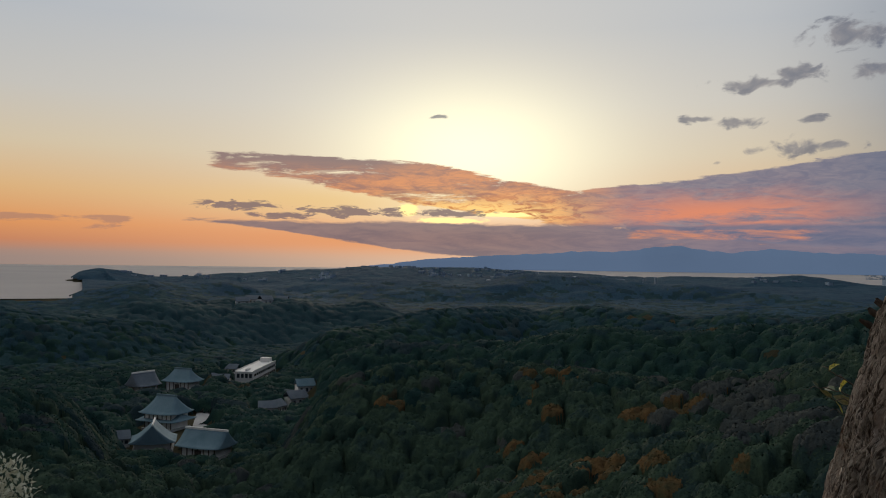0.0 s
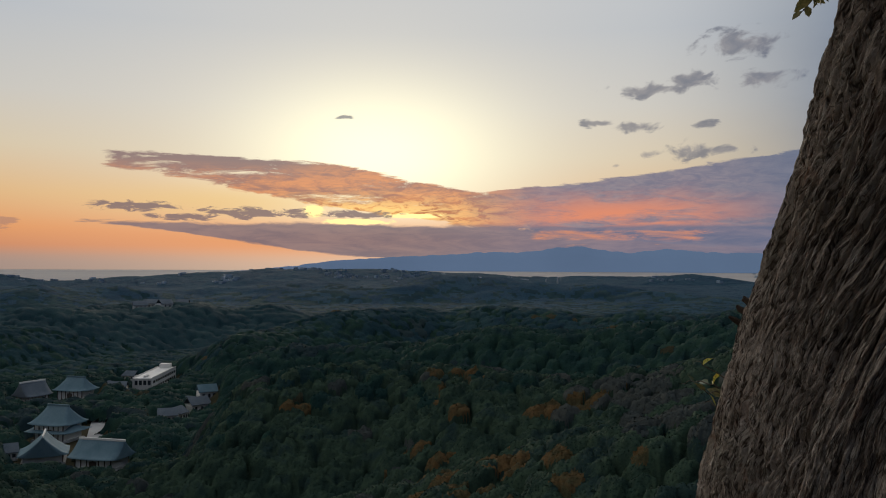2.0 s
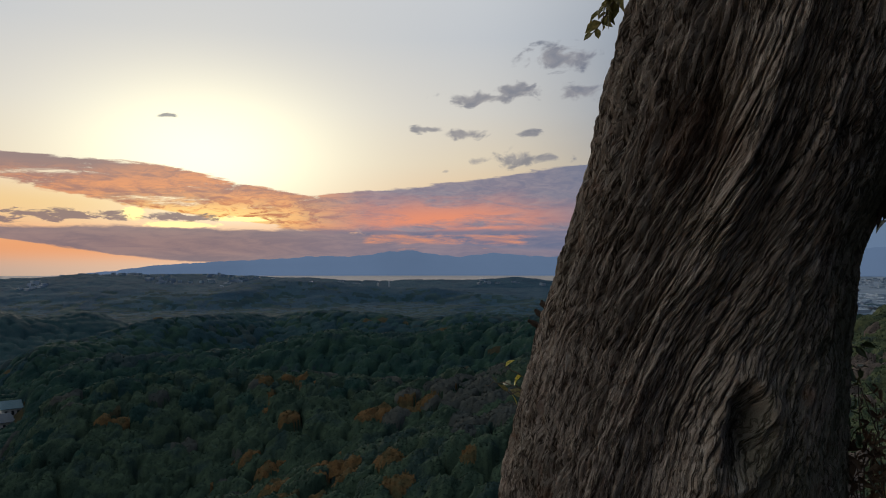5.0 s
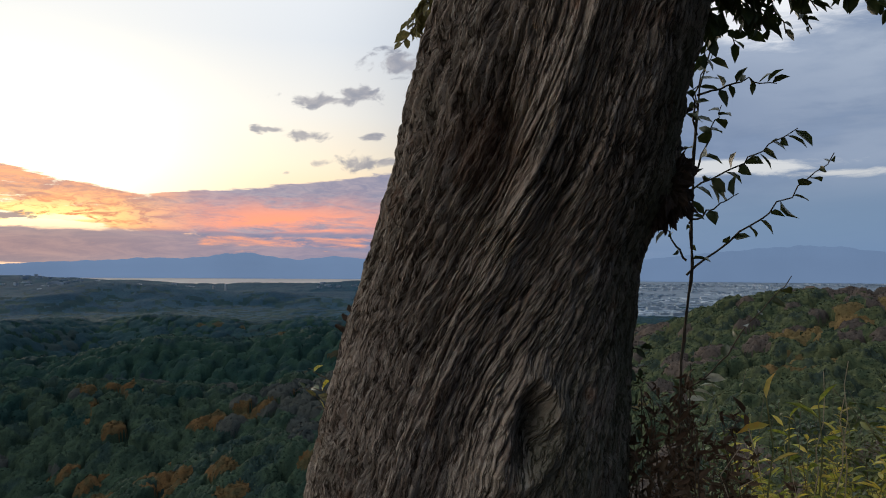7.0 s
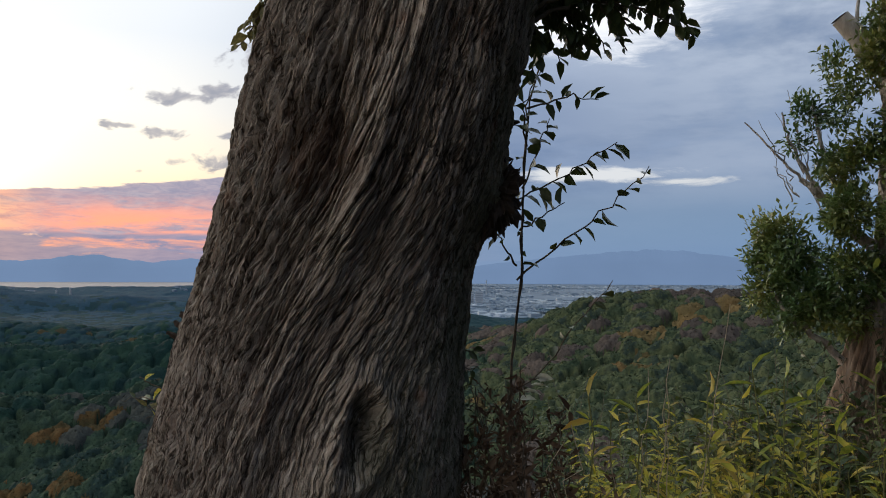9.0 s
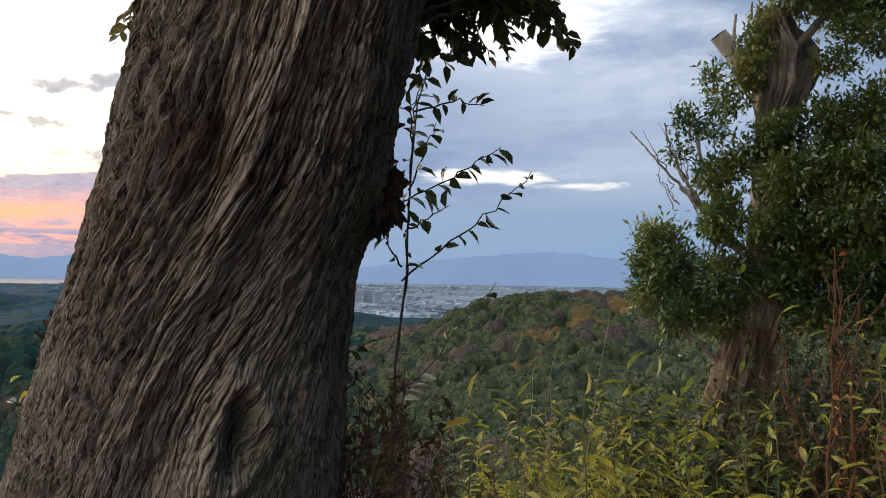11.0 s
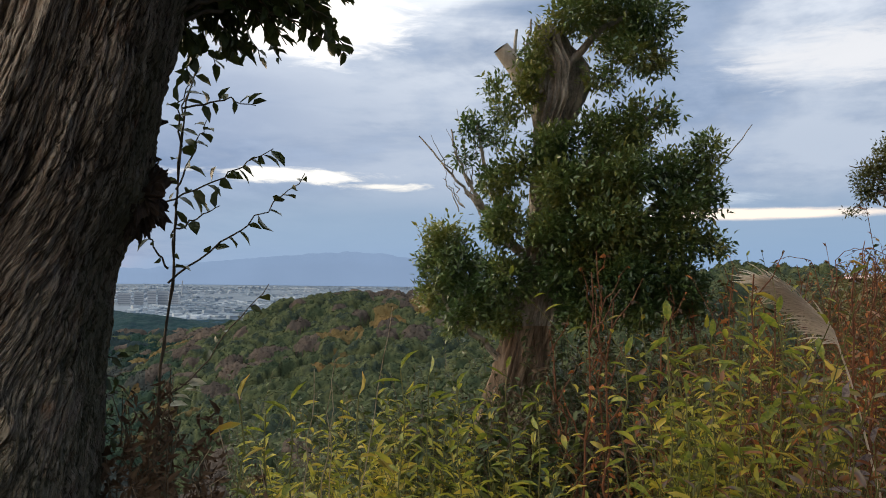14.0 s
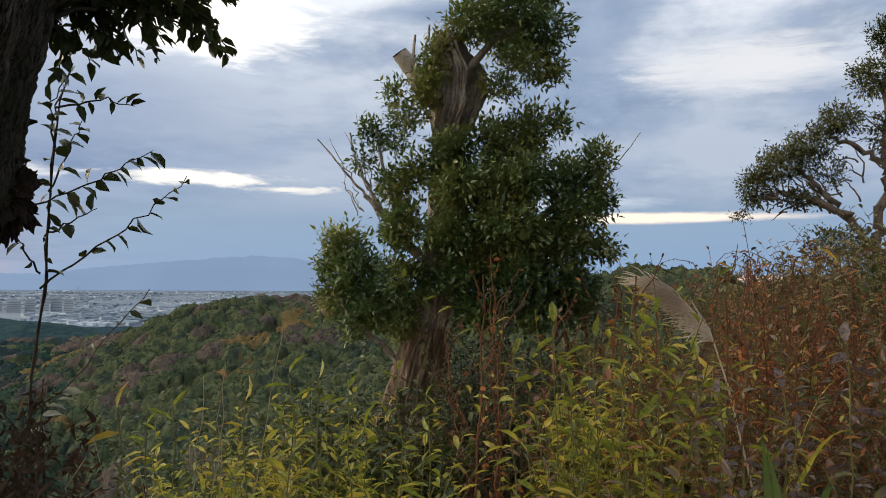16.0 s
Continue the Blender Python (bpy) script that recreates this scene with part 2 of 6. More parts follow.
def mottled(name, dark, light, scale=1.0, fine=20.0, rough=0.8, depth=0.01, stretch=(1, 1, 1), spec=0.3):
    """A surface of two colours in large stains and fine grain."""

    def build(n, shader):
        v = where(n, *stretch)
        big, small = n.noise(v, scale, 5.0), n.noise(v, fine, 6.0, 0.65)
        f = n.math("ADD", n.math("MULTIPLY", big, 0.6), n.math("MULTIPLY", small, 0.4))
        n.put(shader.inputs["Base Color"], n.ramp(f, [(0.35, (*dark, 1)), (0.65, (*light, 1))]))
        bump(n, shader, small, 0.5, depth)

    return material(name, build, rough, spec)


def foliage(name, colors, patch=0.12, rough=0.6, spec=0.25, glow=0.0, grain=0.0):
    """Leaves: the hue drifts from tree to tree and from leaf to leaf."""

    def build(n, shader):
        v = where(n)
        f = n.step(n.noise(v, patch, 2.0), 0.3, 0.7)
        island = n.add("ShaderNodeNewGeometry").outputs["Random Per Island"]
        f = n.math("ADD", n.math("MULTIPLY", f, 0.65), n.math("MULTIPLY", island, 0.35))
        k = len(colors) - 1
        col = n.ramp(f, [(0.12 + 0.76 * i / k, (*c, 1)) for i, c in enumerate(colors)])
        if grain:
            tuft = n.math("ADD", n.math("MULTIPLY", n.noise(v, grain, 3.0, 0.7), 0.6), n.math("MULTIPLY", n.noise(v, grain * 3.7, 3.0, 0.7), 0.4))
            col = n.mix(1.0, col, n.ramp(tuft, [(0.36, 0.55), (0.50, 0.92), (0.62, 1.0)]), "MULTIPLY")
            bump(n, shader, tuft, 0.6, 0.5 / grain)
        n.put(shader.inputs["Base Color"], col)
        if glow:
            thin = n.add("ShaderNodeBsdfTranslucent")
            n.put(thin.inputs[0], col)
            both = n.add("ShaderNodeMixShader")
            both.inputs[0].default_value = glow
            n.put(both.inputs[1], shader.outputs[0]), n.put(both.inputs[2], thin.outputs[0])
            out = [o for o in n.tree.nodes if o.bl_idname == "ShaderNodeOutputMaterial"][0]
            n.put(out.inputs[0], both.outputs[0])

    return material(name, build, rough, spec)


def bark_build(n, shader):
    grain = n.add("ShaderNodeUVMap", uv_map="grain").outputs[0]

    def along(x, y):
        node = n.add("ShaderNodeMapping")
        node.inputs["Scale"].default_value = (x, y, 1)
        n.put(node.inputs[0], grain)
        return node.outputs[0]

    def cracks(x, y, width):
        """Thin dark lines that run with the fibres."""
        q = n.math("ABSOLUTE", n.math("SUBTRACT", n.noise(along(x, y), 1.0, 4.0, 0.62, 0.3), 0.5))
        return n.step(q, 0.0, width, 1.0, 0.0)

    fibre, grit = n.noise(along(260, 17), 1.0, 6.0, 0.72), n.noise(where(n), 230.0, 6.0, 0.75)
    big, mid = n.noise(where(n), 3.4, 5.0, 0.6), n.noise(along(42, 6), 1.0, 6.0, 0.72)
    strand = n.noise(along(120, 9), 1.0, 5.0, 0.65, 0.4)
    joint, chip = cracks(48, 4.5, 0.030), cracks(105, 13, 0.036)
    f = n.math("ADD", n.math("ADD", n.math("MULTIPLY", mid, 0.30), n.math("MULTIPLY", fibre, 0.26)), n.math("ADD", n.math("MULTIPLY", grit, 0.18), n.math("MULTIPLY", strand, 0.26)))
    col = n.ramp(f, [(0.38, (0.118, 0.092, 0.074, 1)), (0.49, (0.345, 0.290, 0.240, 1)), (0.60, (0.640, 0.575, 0.500, 1))])
    col = n.mix(n.math("MULTIPLY", n.step(big, 0.54, 0.70), 0.35), col, (0.19, 0.19, 0.14, 1))
    col = n.mix(n.math("MULTIPLY", joint, 0.90), col, (0.050, 0.036, 0.028, 1))
    col = n.mix(n.math("MULTIPLY", chip, 0.65), col, (0.080, 0.060, 0.045, 1))
    round_ = n.add("ShaderNodeSeparateXYZ")
    n.put(round_.inputs[0], grain)
    # greenish algae tint; it also puts the right flank's shade into the bark colour
    algae_shade = n.math("MULTIPLY", n.step(round_.outputs[0], 0.06, 0.36), n.step(n.math("ADD", n.math("MULTIPLY", big, 0.5), n.math("MULTIPLY", mid, 0.5)), 0.36, 0.56))
    col = n.mix(n.math("MULTIPLY", algae_shade, 0.72), col, n.mix(fibre, (0.050, 0.066, 0.036, 1), (0.150, 0.160, 0.100, 1)))
    rust = n.step(n.noise(where(n), 5.0, 6.0, 0.65), 0.57, 0.70)
    col = n.mix(n.math("MULTIPLY", rust, 0.55), col, (0.25, 0.115, 0.062, 1))
    # rotten patch in the hollow
    spot = n.add("ShaderNodeVectorMath", operation="DISTANCE")
    n.put(spot.inputs[0], where(n))
    spot.inputs[1].default_value = (-0.25, -0.60, 1.98)
    rot = n.step(n.math("ADD", spot.outputs["Value"], n.math("MULTIPLY", n.math("SUBTRACT", mid, 0.5), 0.25)), 0.04, 0.15, 0.55, 0.0)
    col = n.mix(rot, col, (0.14, 0.068, 0.038, 1))
    n.put(shader.inputs["Base Color"], col)
    height = n.math("ADD", n.math("ADD", n.math("MULTIPLY", fibre, 0.55), n.math("MULTIPLY", grit, 0.25)), n.math("ADD", n.math("MULTIPLY", strand, 0.7), n.math("MULTIPLY", mid, 0.5)))
    height = n.math("SUBTRACT", height, n.math("ADD", n.math("MULTIPLY", joint, 0.70), n.math("MULTIPLY", chip, 0.35)))
    bump(n, shader, height, 1.0, 0.013)


BARK = material("bark", bark_build, 0.9, 0.2)
BARK_GREY = mottled("grey_bark", (0.090, 0.084, 0.078), (0.52, 0.49, 0.455), 8.0, 70.0, 0.9, 0.014, (1, 1, 0.6))
BARK_RED = mottled("fibrous_bark", (0.055, 0.038, 0.029), (0.46, 0.355, 0.275), 16.0, 90.0, 0.9, 0.018, (1, 1, 0.12))
TWIG = mottled("twig", (0.05, 0.04, 0.03), (0.12, 0.10, 0.07), 8.0, 90.0, 0.8, 0.002)
BARE_WOOD = mottled("bare_wood", (0.26, 0.24, 0.22), (0.60, 0.56, 0.52), 9.0, 60.0, 0.85, 0.006, (1, 1, 0.3))
CUT_WOOD = mottled("cut_wood", (0.42, 0.34, 0.26), (0.62, 0.54, 0.44), 12.0, 80.0, 0.8, 0.003)
LEAF_DARK = foliage("evergreen_leaf", [(0.0238, 0.0432, 0.0139), (0.0420, 0.066, 0.0218), (0.0750, 0.0950, 0.0297)], 2.5, 0.42, 0.45, 0.10)
LEAF_OLIVE = foliage("olive_sprig", [(0.07, 0.08, 0.03), (0.14, 0.13, 0.05), (0.22, 0.19, 0.08)], 4.0, 0.5, 0.4, 0.35)
LEAF_TREE = foliage("glossy_leaf", [(0.0425, 0.0902, 0.0340), (0.0892, 0.1520, 0.0500), (0.1615, 0.2137, 0.0640), (0.2805, 0.2755, 0.0720)], 1.6, 0.30, 0.65, 0.25)
LEAF_SHRUB = foliage("shrub_leaf", [(0.022, 0.042, 0.015), (0.055, 0.085, 0.025), (0.13, 0.150, 0.040)], 2.5, 0.5, 0.4, 0.2)
LEAF_FRESH = foliage("fresh_leaf", [(0.1100, 0.1676, 0.0270), (0.2310, 0.2858, 0.0405), (0.3740, 0.3548, 0.0540)], 6.0, 0.5, 0.35, 0.4)
LEAF_LIGHT = foliage("weed_leaf", [(0.0719, 0.0968, 0.0198), (0.1972, 0.2301, 0.0352), (0.3944, 0.3953, 0.0528), (0.5916, 0.4779, 0.0748), (0.2668, 0.2183, 0.0550)], 5.0, 0.42, 0.5, 0.45)
LEAF_YELLOW = foliage("yellowing_leaf", [(0.30, 0.27, 0.05), (0.45, 0.36, 0.06), (0.50, 0.27, 0.05)], 2.0, 0.6, 0.3, 0.35)
LEAF_RED = foliage("withered_weed", [(0.0943, 0.0360, 0.0167), (0.2829, 0.0920, 0.0342), (0.4338, 0.1680, 0.0570), (0.1886, 0.1040, 0.0456)], 5.0, 0.8, 0.2, 0.25)
LEAF_MIX = foliage("fading_leaf", [(0.05, 0.075, 0.024), (0.17, 0.17, 0.042), (0.10, 0.08, 0.085), (0.34, 0.14, 0.046), (0.18, 0.155, 0.15), (0.30, 0.25, 0.07)], 6.0, 0.5, 0.4, 0.3)
LEAF_BROWNGREEN = foliage("brown_green_leaf", [(0.08, 0.10, 0.04), (0.16, 0.14, 0.06), (0.26, 0.16, 0.08)], 0.8, 0.7, 0.2, 0.2)
LEAF_GREY = foliage("grey_withered_leaf", [(0.0465, 0.0377, 0.0435), (0.1054, 0.0841, 0.0899), (0.2046, 0.1682, 0.1624), (0.1240, 0.0754, 0.0522)], 5.0, 0.6, 0.3, 0.2)
LEAF_GREEN = foliage("grass_blade", [(0.06, 0.11, 0.03), (0.11, 0.17, 0.05)], 3.0, 0.5, 0.3, 0.3)
STEM_GREEN = mottled("green_stem", (0.10, 0.12, 0.04), (0.20, 0.19, 0.07), 4.0, 40.0, 0.7, 0.001)
STEM_RED = mottled("red_stem", (0.09, 0.038, 0.022), (0.22, 0.095, 0.05), 4.0, 40.0, 0.8, 0.001)
STEM_PALE = mottled("pale_stem", (0.25, 0.20, 0.14), (0.45, 0.38, 0.28), 4.0, 40.0, 0.8, 0.001)
BARK_LIMB = mottled("limb_bark", (0.05, 0.042, 0.035), (0.15, 0.13, 0.11), 3.0, 40.0, 0.9, 0.006)
BARK_DARK = mottled("dark_bark", (0.030, 0.022, 0.016), (0.075, 0.055, 0.042), 9.0, 70.0, 0.9, 0.006)
LEAF_BROWN = foliage("dead_leaf", [(0.0331, 0.0220, 0.0143), (0.0718, 0.0445, 0.0282), (0.1656, 0.1154, 0.0768)], 3.0, 0.85, 0.2, 0.2)
LEAF_PALE = foliage("pale_leaf", [(0.34, 0.36, 0.26), (0.52, 0.53, 0.44)], 3.0, 0.5, 0.4, 0.3)
PLUME = foliage("seed_plume", [(0.56, 0.49, 0.42), (0.84, 0.78, 0.71)], 4.0, 0.9, 0.1, 0.4)
PINE = foliage("olive_leaf", [(0.0338, 0.0450, 0.0195), (0.0638, 0.0788, 0.0300), (0.1125, 0.1162, 0.0450)], 0.9, 0.6, 0.3, 0.2)
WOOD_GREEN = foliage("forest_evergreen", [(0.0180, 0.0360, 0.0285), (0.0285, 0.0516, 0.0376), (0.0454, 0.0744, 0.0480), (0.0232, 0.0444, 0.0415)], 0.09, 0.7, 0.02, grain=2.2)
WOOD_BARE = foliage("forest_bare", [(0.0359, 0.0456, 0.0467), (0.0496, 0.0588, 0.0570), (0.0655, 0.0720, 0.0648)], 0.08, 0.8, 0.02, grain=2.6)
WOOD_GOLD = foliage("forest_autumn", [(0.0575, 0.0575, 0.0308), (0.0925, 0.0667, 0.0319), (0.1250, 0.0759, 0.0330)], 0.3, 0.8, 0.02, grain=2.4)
# Right hill's brighter light put into paler olive, mauve and ochre woods.
SLOPE_GREEN = foliage("lit_olive_evergreen", [(0.024, 0.042, 0.028), (0.046, 0.066, 0.038), (0.094, 0.112, 0.056), (0.036, 0.054, 0.042)], 0.16, 0.7, 0.02, grain=1.5)
SLOPE_BARE = foliage("lit_mauve_twigs", [(0.070, 0.062, 0.056), (0.092, 0.078, 0.069), (0.114, 0.094, 0.080)], 0.08, 0.8, 0.02, grain=2.6)
SLOPE_GOLD = foliage("lit_ochre_leaf", [(0.1107, 0.0924, 0.0450), (0.1517, 0.1144, 0.0522), (0.1763, 0.1188, 0.0522)], 0.07, 0.8, 0.02, grain=2.4)
# Hill, vale and far woods: colours shifted to blue, the air's haze painted in.
HILL_GREEN = foliage("hazed_hill_evergreen", [(0.0105, 0.0293, 0.0287), (0.0158, 0.0414, 0.0372), (0.0250, 0.0560, 0.0410), (0.0158, 0.0379, 0.0410)], 0.05, 0.7, 0.02, grain=1.3)
HILL_BARE = foliage("hazed_hill_bare", [(0.0166, 0.0317, 0.0374), (0.0232, 0.0412, 0.0472), (0.0297, 0.0491, 0.0512)], 0.05, 0.8, 0.02, grain=1.5)
HILL_GOLD = foliage("hazed_hill_autumn", [(0.045, 0.046, 0.030), (0.062, 0.055, 0.032), (0.075, 0.060, 0.034)], 0.04, 0.8, 0.02, grain=1.3)
VALE_GREEN = foliage("hazed_vale_evergreen", [(0.0150, 0.0389, 0.0480), (0.0198, 0.0487, 0.0574), (0.0271, 0.0602, 0.0650)], 0.03, 0.7, 0.02, grain=0.7)
VALE_BARE = foliage("hazed_vale_bare", [(0.0169, 0.0404, 0.0548), (0.0212, 0.0480, 0.0620), (0.0261, 0.0557, 0.0676)], 0.03, 0.8, 0.02, grain=0.8)
WOOD_FAR = foliage("hazed_forest_far", [(0.0213, 0.0514, 0.0820), (0.0268, 0.0621, 0.0950), (0.0342, 0.0745, 0.1059)], 0.012, 0.8, 0.02, grain=0.3)
EARTH = mottled("forest_floor", (0.020, 0.022, 0.012), (0.060, 0.050, 0.030), 0.05, 0.9, 0.95, 0.2, (1, 1, 1), 0.02)
COPPER = mottled("patina_roof", (0.085, 0.15, 0.185), (0.15, 0.225, 0.26), 0.15, 2.0, 0.7, 0.03, (1, 1, 1), 0.1)
TILE = mottled("grey_tile_roof", (0.085, 0.108, 0.13), (0.15, 0.172, 0.195), 0.2, 2.0, 0.75, 0.03, (1, 1, 1), 0.1)
PLASTER = mottled("white_plaster", (0.60, 0.58, 0.54), (0.80, 0.78, 0.74), 0.2, 3.0, 0.8, 0.01)
TIMBER = mottled("dark_timber", (0.06, 0.045, 0.035), (0.13, 0.10, 0.08), 0.4, 5.0, 0.8, 0.01)
CONCRETE = mottled("pale_concrete", (0.45, 0.44, 0.42), (0.68, 0.67, 0.64), 0.1, 2.0, 0.85, 0.02)
PAVING = mottled("stone_paving", (0.28, 0.28, 0.28), (0.42, 0.42, 0.41), 0.1, 1.5, 0.85, 0.02)
# Far walls and window bands, with the blue of the air put into their colour.
HAZY_WALL = mottled("hazed_pale_wall", (0.30, 0.35, 0.41), (0.40, 0.45, 0.51), 0.05, 0.5, 0.8, 0.01)
HAZY_BAND = mottled("hazed_window_band", (0.16, 0.21, 0.27), (0.20, 0.25, 0.31), 0.05, 0.5, 0.5, 0.01)
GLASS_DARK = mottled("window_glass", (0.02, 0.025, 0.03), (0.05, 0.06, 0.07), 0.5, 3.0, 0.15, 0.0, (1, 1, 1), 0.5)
# Town and plain colours hold the distance haze as well.
CITY = foliage("hazed_city_blocks", [(0.1672, 0.2300, 0.2945), (0.2024, 0.2668, 0.3420), (0.2640, 0.3404, 0.4180), (0.4928, 0.5612, 0.6365)], 0.004, 0.7)
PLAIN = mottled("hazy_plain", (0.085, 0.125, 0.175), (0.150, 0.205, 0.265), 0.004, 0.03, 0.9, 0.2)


def sea_build(n, shader):
    n.put(shader.inputs["Base Color"], n.ramp(n.noise(where(n), 0.002, 3.0), [(0.3, (0.32, 0.30, 0.29, 1)), (0.7, (0.38, 0.35, 0.33, 1))]))
    bump(n, shader, n.noise(where(n), 0.05, 4.0), 0.6, 2.0)


SEA = material("sea", sea_build, 0.8, 0.15)


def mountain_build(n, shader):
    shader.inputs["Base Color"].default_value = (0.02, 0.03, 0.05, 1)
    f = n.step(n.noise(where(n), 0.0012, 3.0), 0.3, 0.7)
    # the haze's blue is painted in as an even glow of the range itself
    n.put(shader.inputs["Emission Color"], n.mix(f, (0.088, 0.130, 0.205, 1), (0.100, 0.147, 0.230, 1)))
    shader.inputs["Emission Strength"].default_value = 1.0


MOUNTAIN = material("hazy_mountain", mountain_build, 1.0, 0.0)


# ---- mesh tools ----
def np_mesh(name, verts, faces, smooth=False):
    """A mesh from arrays: verts (n, 3) and faces (m, k), one corner count."""
    mesh = bpy.data.meshes.new(name)
    verts, faces = np.asarray(verts, dtype=np.float32), np.asarray(faces, dtype=np.int32)
    mesh.vertices.add(len(verts))
    mesh.vertices.foreach_set("co", verts.ravel())
    k = faces.shape[1]
    mesh.loops.add(faces.size)
    mesh.loops.foreach_set("vertex_index", faces.ravel())
    mesh.polygons.add(len(faces))
    mesh.polygons.foreach_set("loop_start", np.arange(0, faces.size, k, dtype=np.int32))
    mesh.polygons.foreach_set("use_smooth", np.full(len(faces), smooth))
    mesh.update(calc_edges=True)
    return mesh


def np_part(name, verts, faces, mat, parent=None, label="", smooth=False):
    mesh = np_mesh(name, verts, faces, smooth)
    mesh.materials.append(mat)
    ob = new(name, mesh)
    ob.parent = parent
    return tagged(ob, label)


def part(name, bm, mat, parent=None, label="", smooth=False):
    mesh = bpy.data.meshes.new(name)
    bm.to_mesh(mesh)
    bm.free()
    for p in mesh.polygons:
        p.use_smooth = smooth
    mesh.materials.append(mat)
    ob = new(name, mesh)
    ob.parent = parent
    return tagged(ob, label)


def thing(name, place, label, category, group="", kind="", turn=0.0):
    ob = new(name)
    ob.matrix_world = pose(*place, 0, 0, turn)
    return tagged(ob, label, category, group, kind)


def hash3(ix, iy, iz, seed):
    h = (ix * 374761393 + iy * 668265263 + iz * 1274126177 + seed * 974634777) & 0xFFFFFFFF
    h = ((h ^ (h >> 13)) * 1274126177) & 0xFFFFFFFF
    return ((h ^ (h >> 16)) & 0xFFFF) / 32767.5 - 1.0


def vnoise(x, y, z=0.0, seed=0):
    """Smooth noise from -1 to 1 on arrays."""
    x, y, z = np.broadcast_arrays(np.asarray(x, float), np.asarray(y, float), np.asarray(z, float))
    fx, fy, fz = np.floor(x), np.floor(y), np.floor(z)
    ix, iy, iz = fx.astype(np.int64), fy.astype(np.int64), fz.astype(np.int64)
    ux, uy, uz = ((t * t * (3 - 2 * t)) for t in (x - fx, y - fy, z - fz))
    out = 0.0
    for dx in (0, 1):
        for dy in (0, 1):
            for dz in (0, 1):
                w = (ux if dx else 1 - ux) * (uy if dy else 1 - uy) * (uz if dz else 1 - uz)
                out = out + w * hash3(ix + dx, iy + dy, iz + dz, seed)
    return out


def fbm(x, y, z=0.0, octaves=4, seed=0):
    out, amp = 0.0, 0.5
    for k in range(octaves):
        out = out + amp * vnoise(x * 2**k, y * 2**k, np.asarray(z) * 2**k, seed + k)
        amp *= 0.55
    return out


def polar(az, d, el=0.0):
    """The place d metres off in the direction az (degrees to the right) at elevation el, from the lookout."""
    a = radians(az)
    return Vector((d * math.sin(a), d * math.cos(a), EYE_Z + d * math.tan(radians(el))))


def frames_for(normal, spin, rng):
    """Orthonormal frames (n, 3, 3), columns x y z with z along the normals."""
    z = normal / np.linalg.norm(normal, axis=1, keepdims=True)
    h = np.where(np.abs(z[:, 2:3]) < 0.9, np.array([[0.0, 0.0, 1.0]]), np.array([[1.0, 0.0, 0.0]]))
    x = np.cross(h, z)
    x /= np.linalg.norm(x, axis=1, keepdims=True)
    y = np.cross(z, x)
    c, s = np.cos(spin)[:, None], np.sin(spin)[:, None]
    return np.stack((c * x + s * y, c * y - s * x, z), axis=2)


def stamp(tv, tf, frames, scale, place):
    """Copies of a small template (verts, faces) at many frames, joined."""
    n, k = len(place), len(tv)
    v = np.einsum("nij,nkj->nki", frames, tv[None] * scale[:, None, :]) + place[:, None, :]
    f = tf[None] + (np.arange(n) * k)[:, None, None]
    return v.reshape(-1, 3), f.reshape(-1, tf.shape[1])


def tube(points, radii, sides=6):
    """Verts and faces of a tapering tube along points."""
    pts = np.asarray(points, float)
    tang = np.gradient(pts, axis=0)
    tang /= np.linalg.norm(tang, axis=1, keepdims=True) + 1e-9
    ref = np.array([0.31, 0.17, 0.94]) if abs(tang[0] @ np.array([0.31, 0.17, 0.94])) < 0.9 else np.array([1.0, 0.0, 0.0])
    x = np.cross(tang, ref)
    x /= np.linalg.norm(x, axis=1, keepdims=True) + 1e-9
    y = np.cross(tang, x)
    a = np.linspace(0, 2 * np.pi, sides, endpoint=False)
    r = np.asarray(radii, float)[:, None, None]
    v = pts[:, None] + r * (np.cos(a)[None, :, None] * x[:, None] + np.sin(a)[None, :, None] * y[:, None])
    i, j = np.meshgrid(np.arange(len(pts) - 1), np.arange(sides), indexing="ij")
    k = (j + 1) % sides
    f = np.stack((i * sides + j, i * sides + k, (i + 1) * sides + k, (i + 1) * sides + j), axis=-1).reshape(-1, 4)
    return v.reshape(-1, 3), f


def joined(pieces):
    vs, fs, n = [], [], 0
    for v, f in pieces:
        vs.append(v), fs.append(f + n)
        n += len(v)
    return np.concatenate(vs), np.concatenate(fs)


def bent(a, b, sag=0.0, steps=8, wobble=0.0, seed=0):
    """Points from a to b along a curve that bows upward by sag."""
    a, b = np.asarray(a, float), np.asarray(b, float)
    t = np.linspace(0, 1, steps)[:, None]
    p = a + (b - a) * t
    p[:, 2] += sag * 4 * (t * (1 - t))[:, 0]
    rng = np.random.default_rng(seed)
    p[1:-1] += rng.normal(0, 1, (steps - 2, 3)) * wobble
    return p


LEAF_V = np.array([(0, 0, 0), (-0.20, 0.30, 0.05), (0, 0.34, -0.01), (0.20, 0.30, 0.05), (-0.17, 0.66, 0.03), (0, 0.70, -0.05), (0.17, 0.66, 0.03), (0, 1.0, -0.14)])
LEAF_F = np.array([(0, 1, 2), (0, 2, 3), (1, 4, 5), (1, 5, 2), (2, 5, 6), (2, 6, 3), (4, 7, 5), (5, 7, 6)])


BLADE_V = np.array([(0, 0, 0), (-0.21, 0.42, 0.06), (0, 0.46, -0.02), (0.21, 0.42, 0.06), (0, 1.0, -0.12)])
BLADE_F = np.array([(0, 1, 2), (0, 2, 3), (1, 4, 2), (2, 4, 3)])


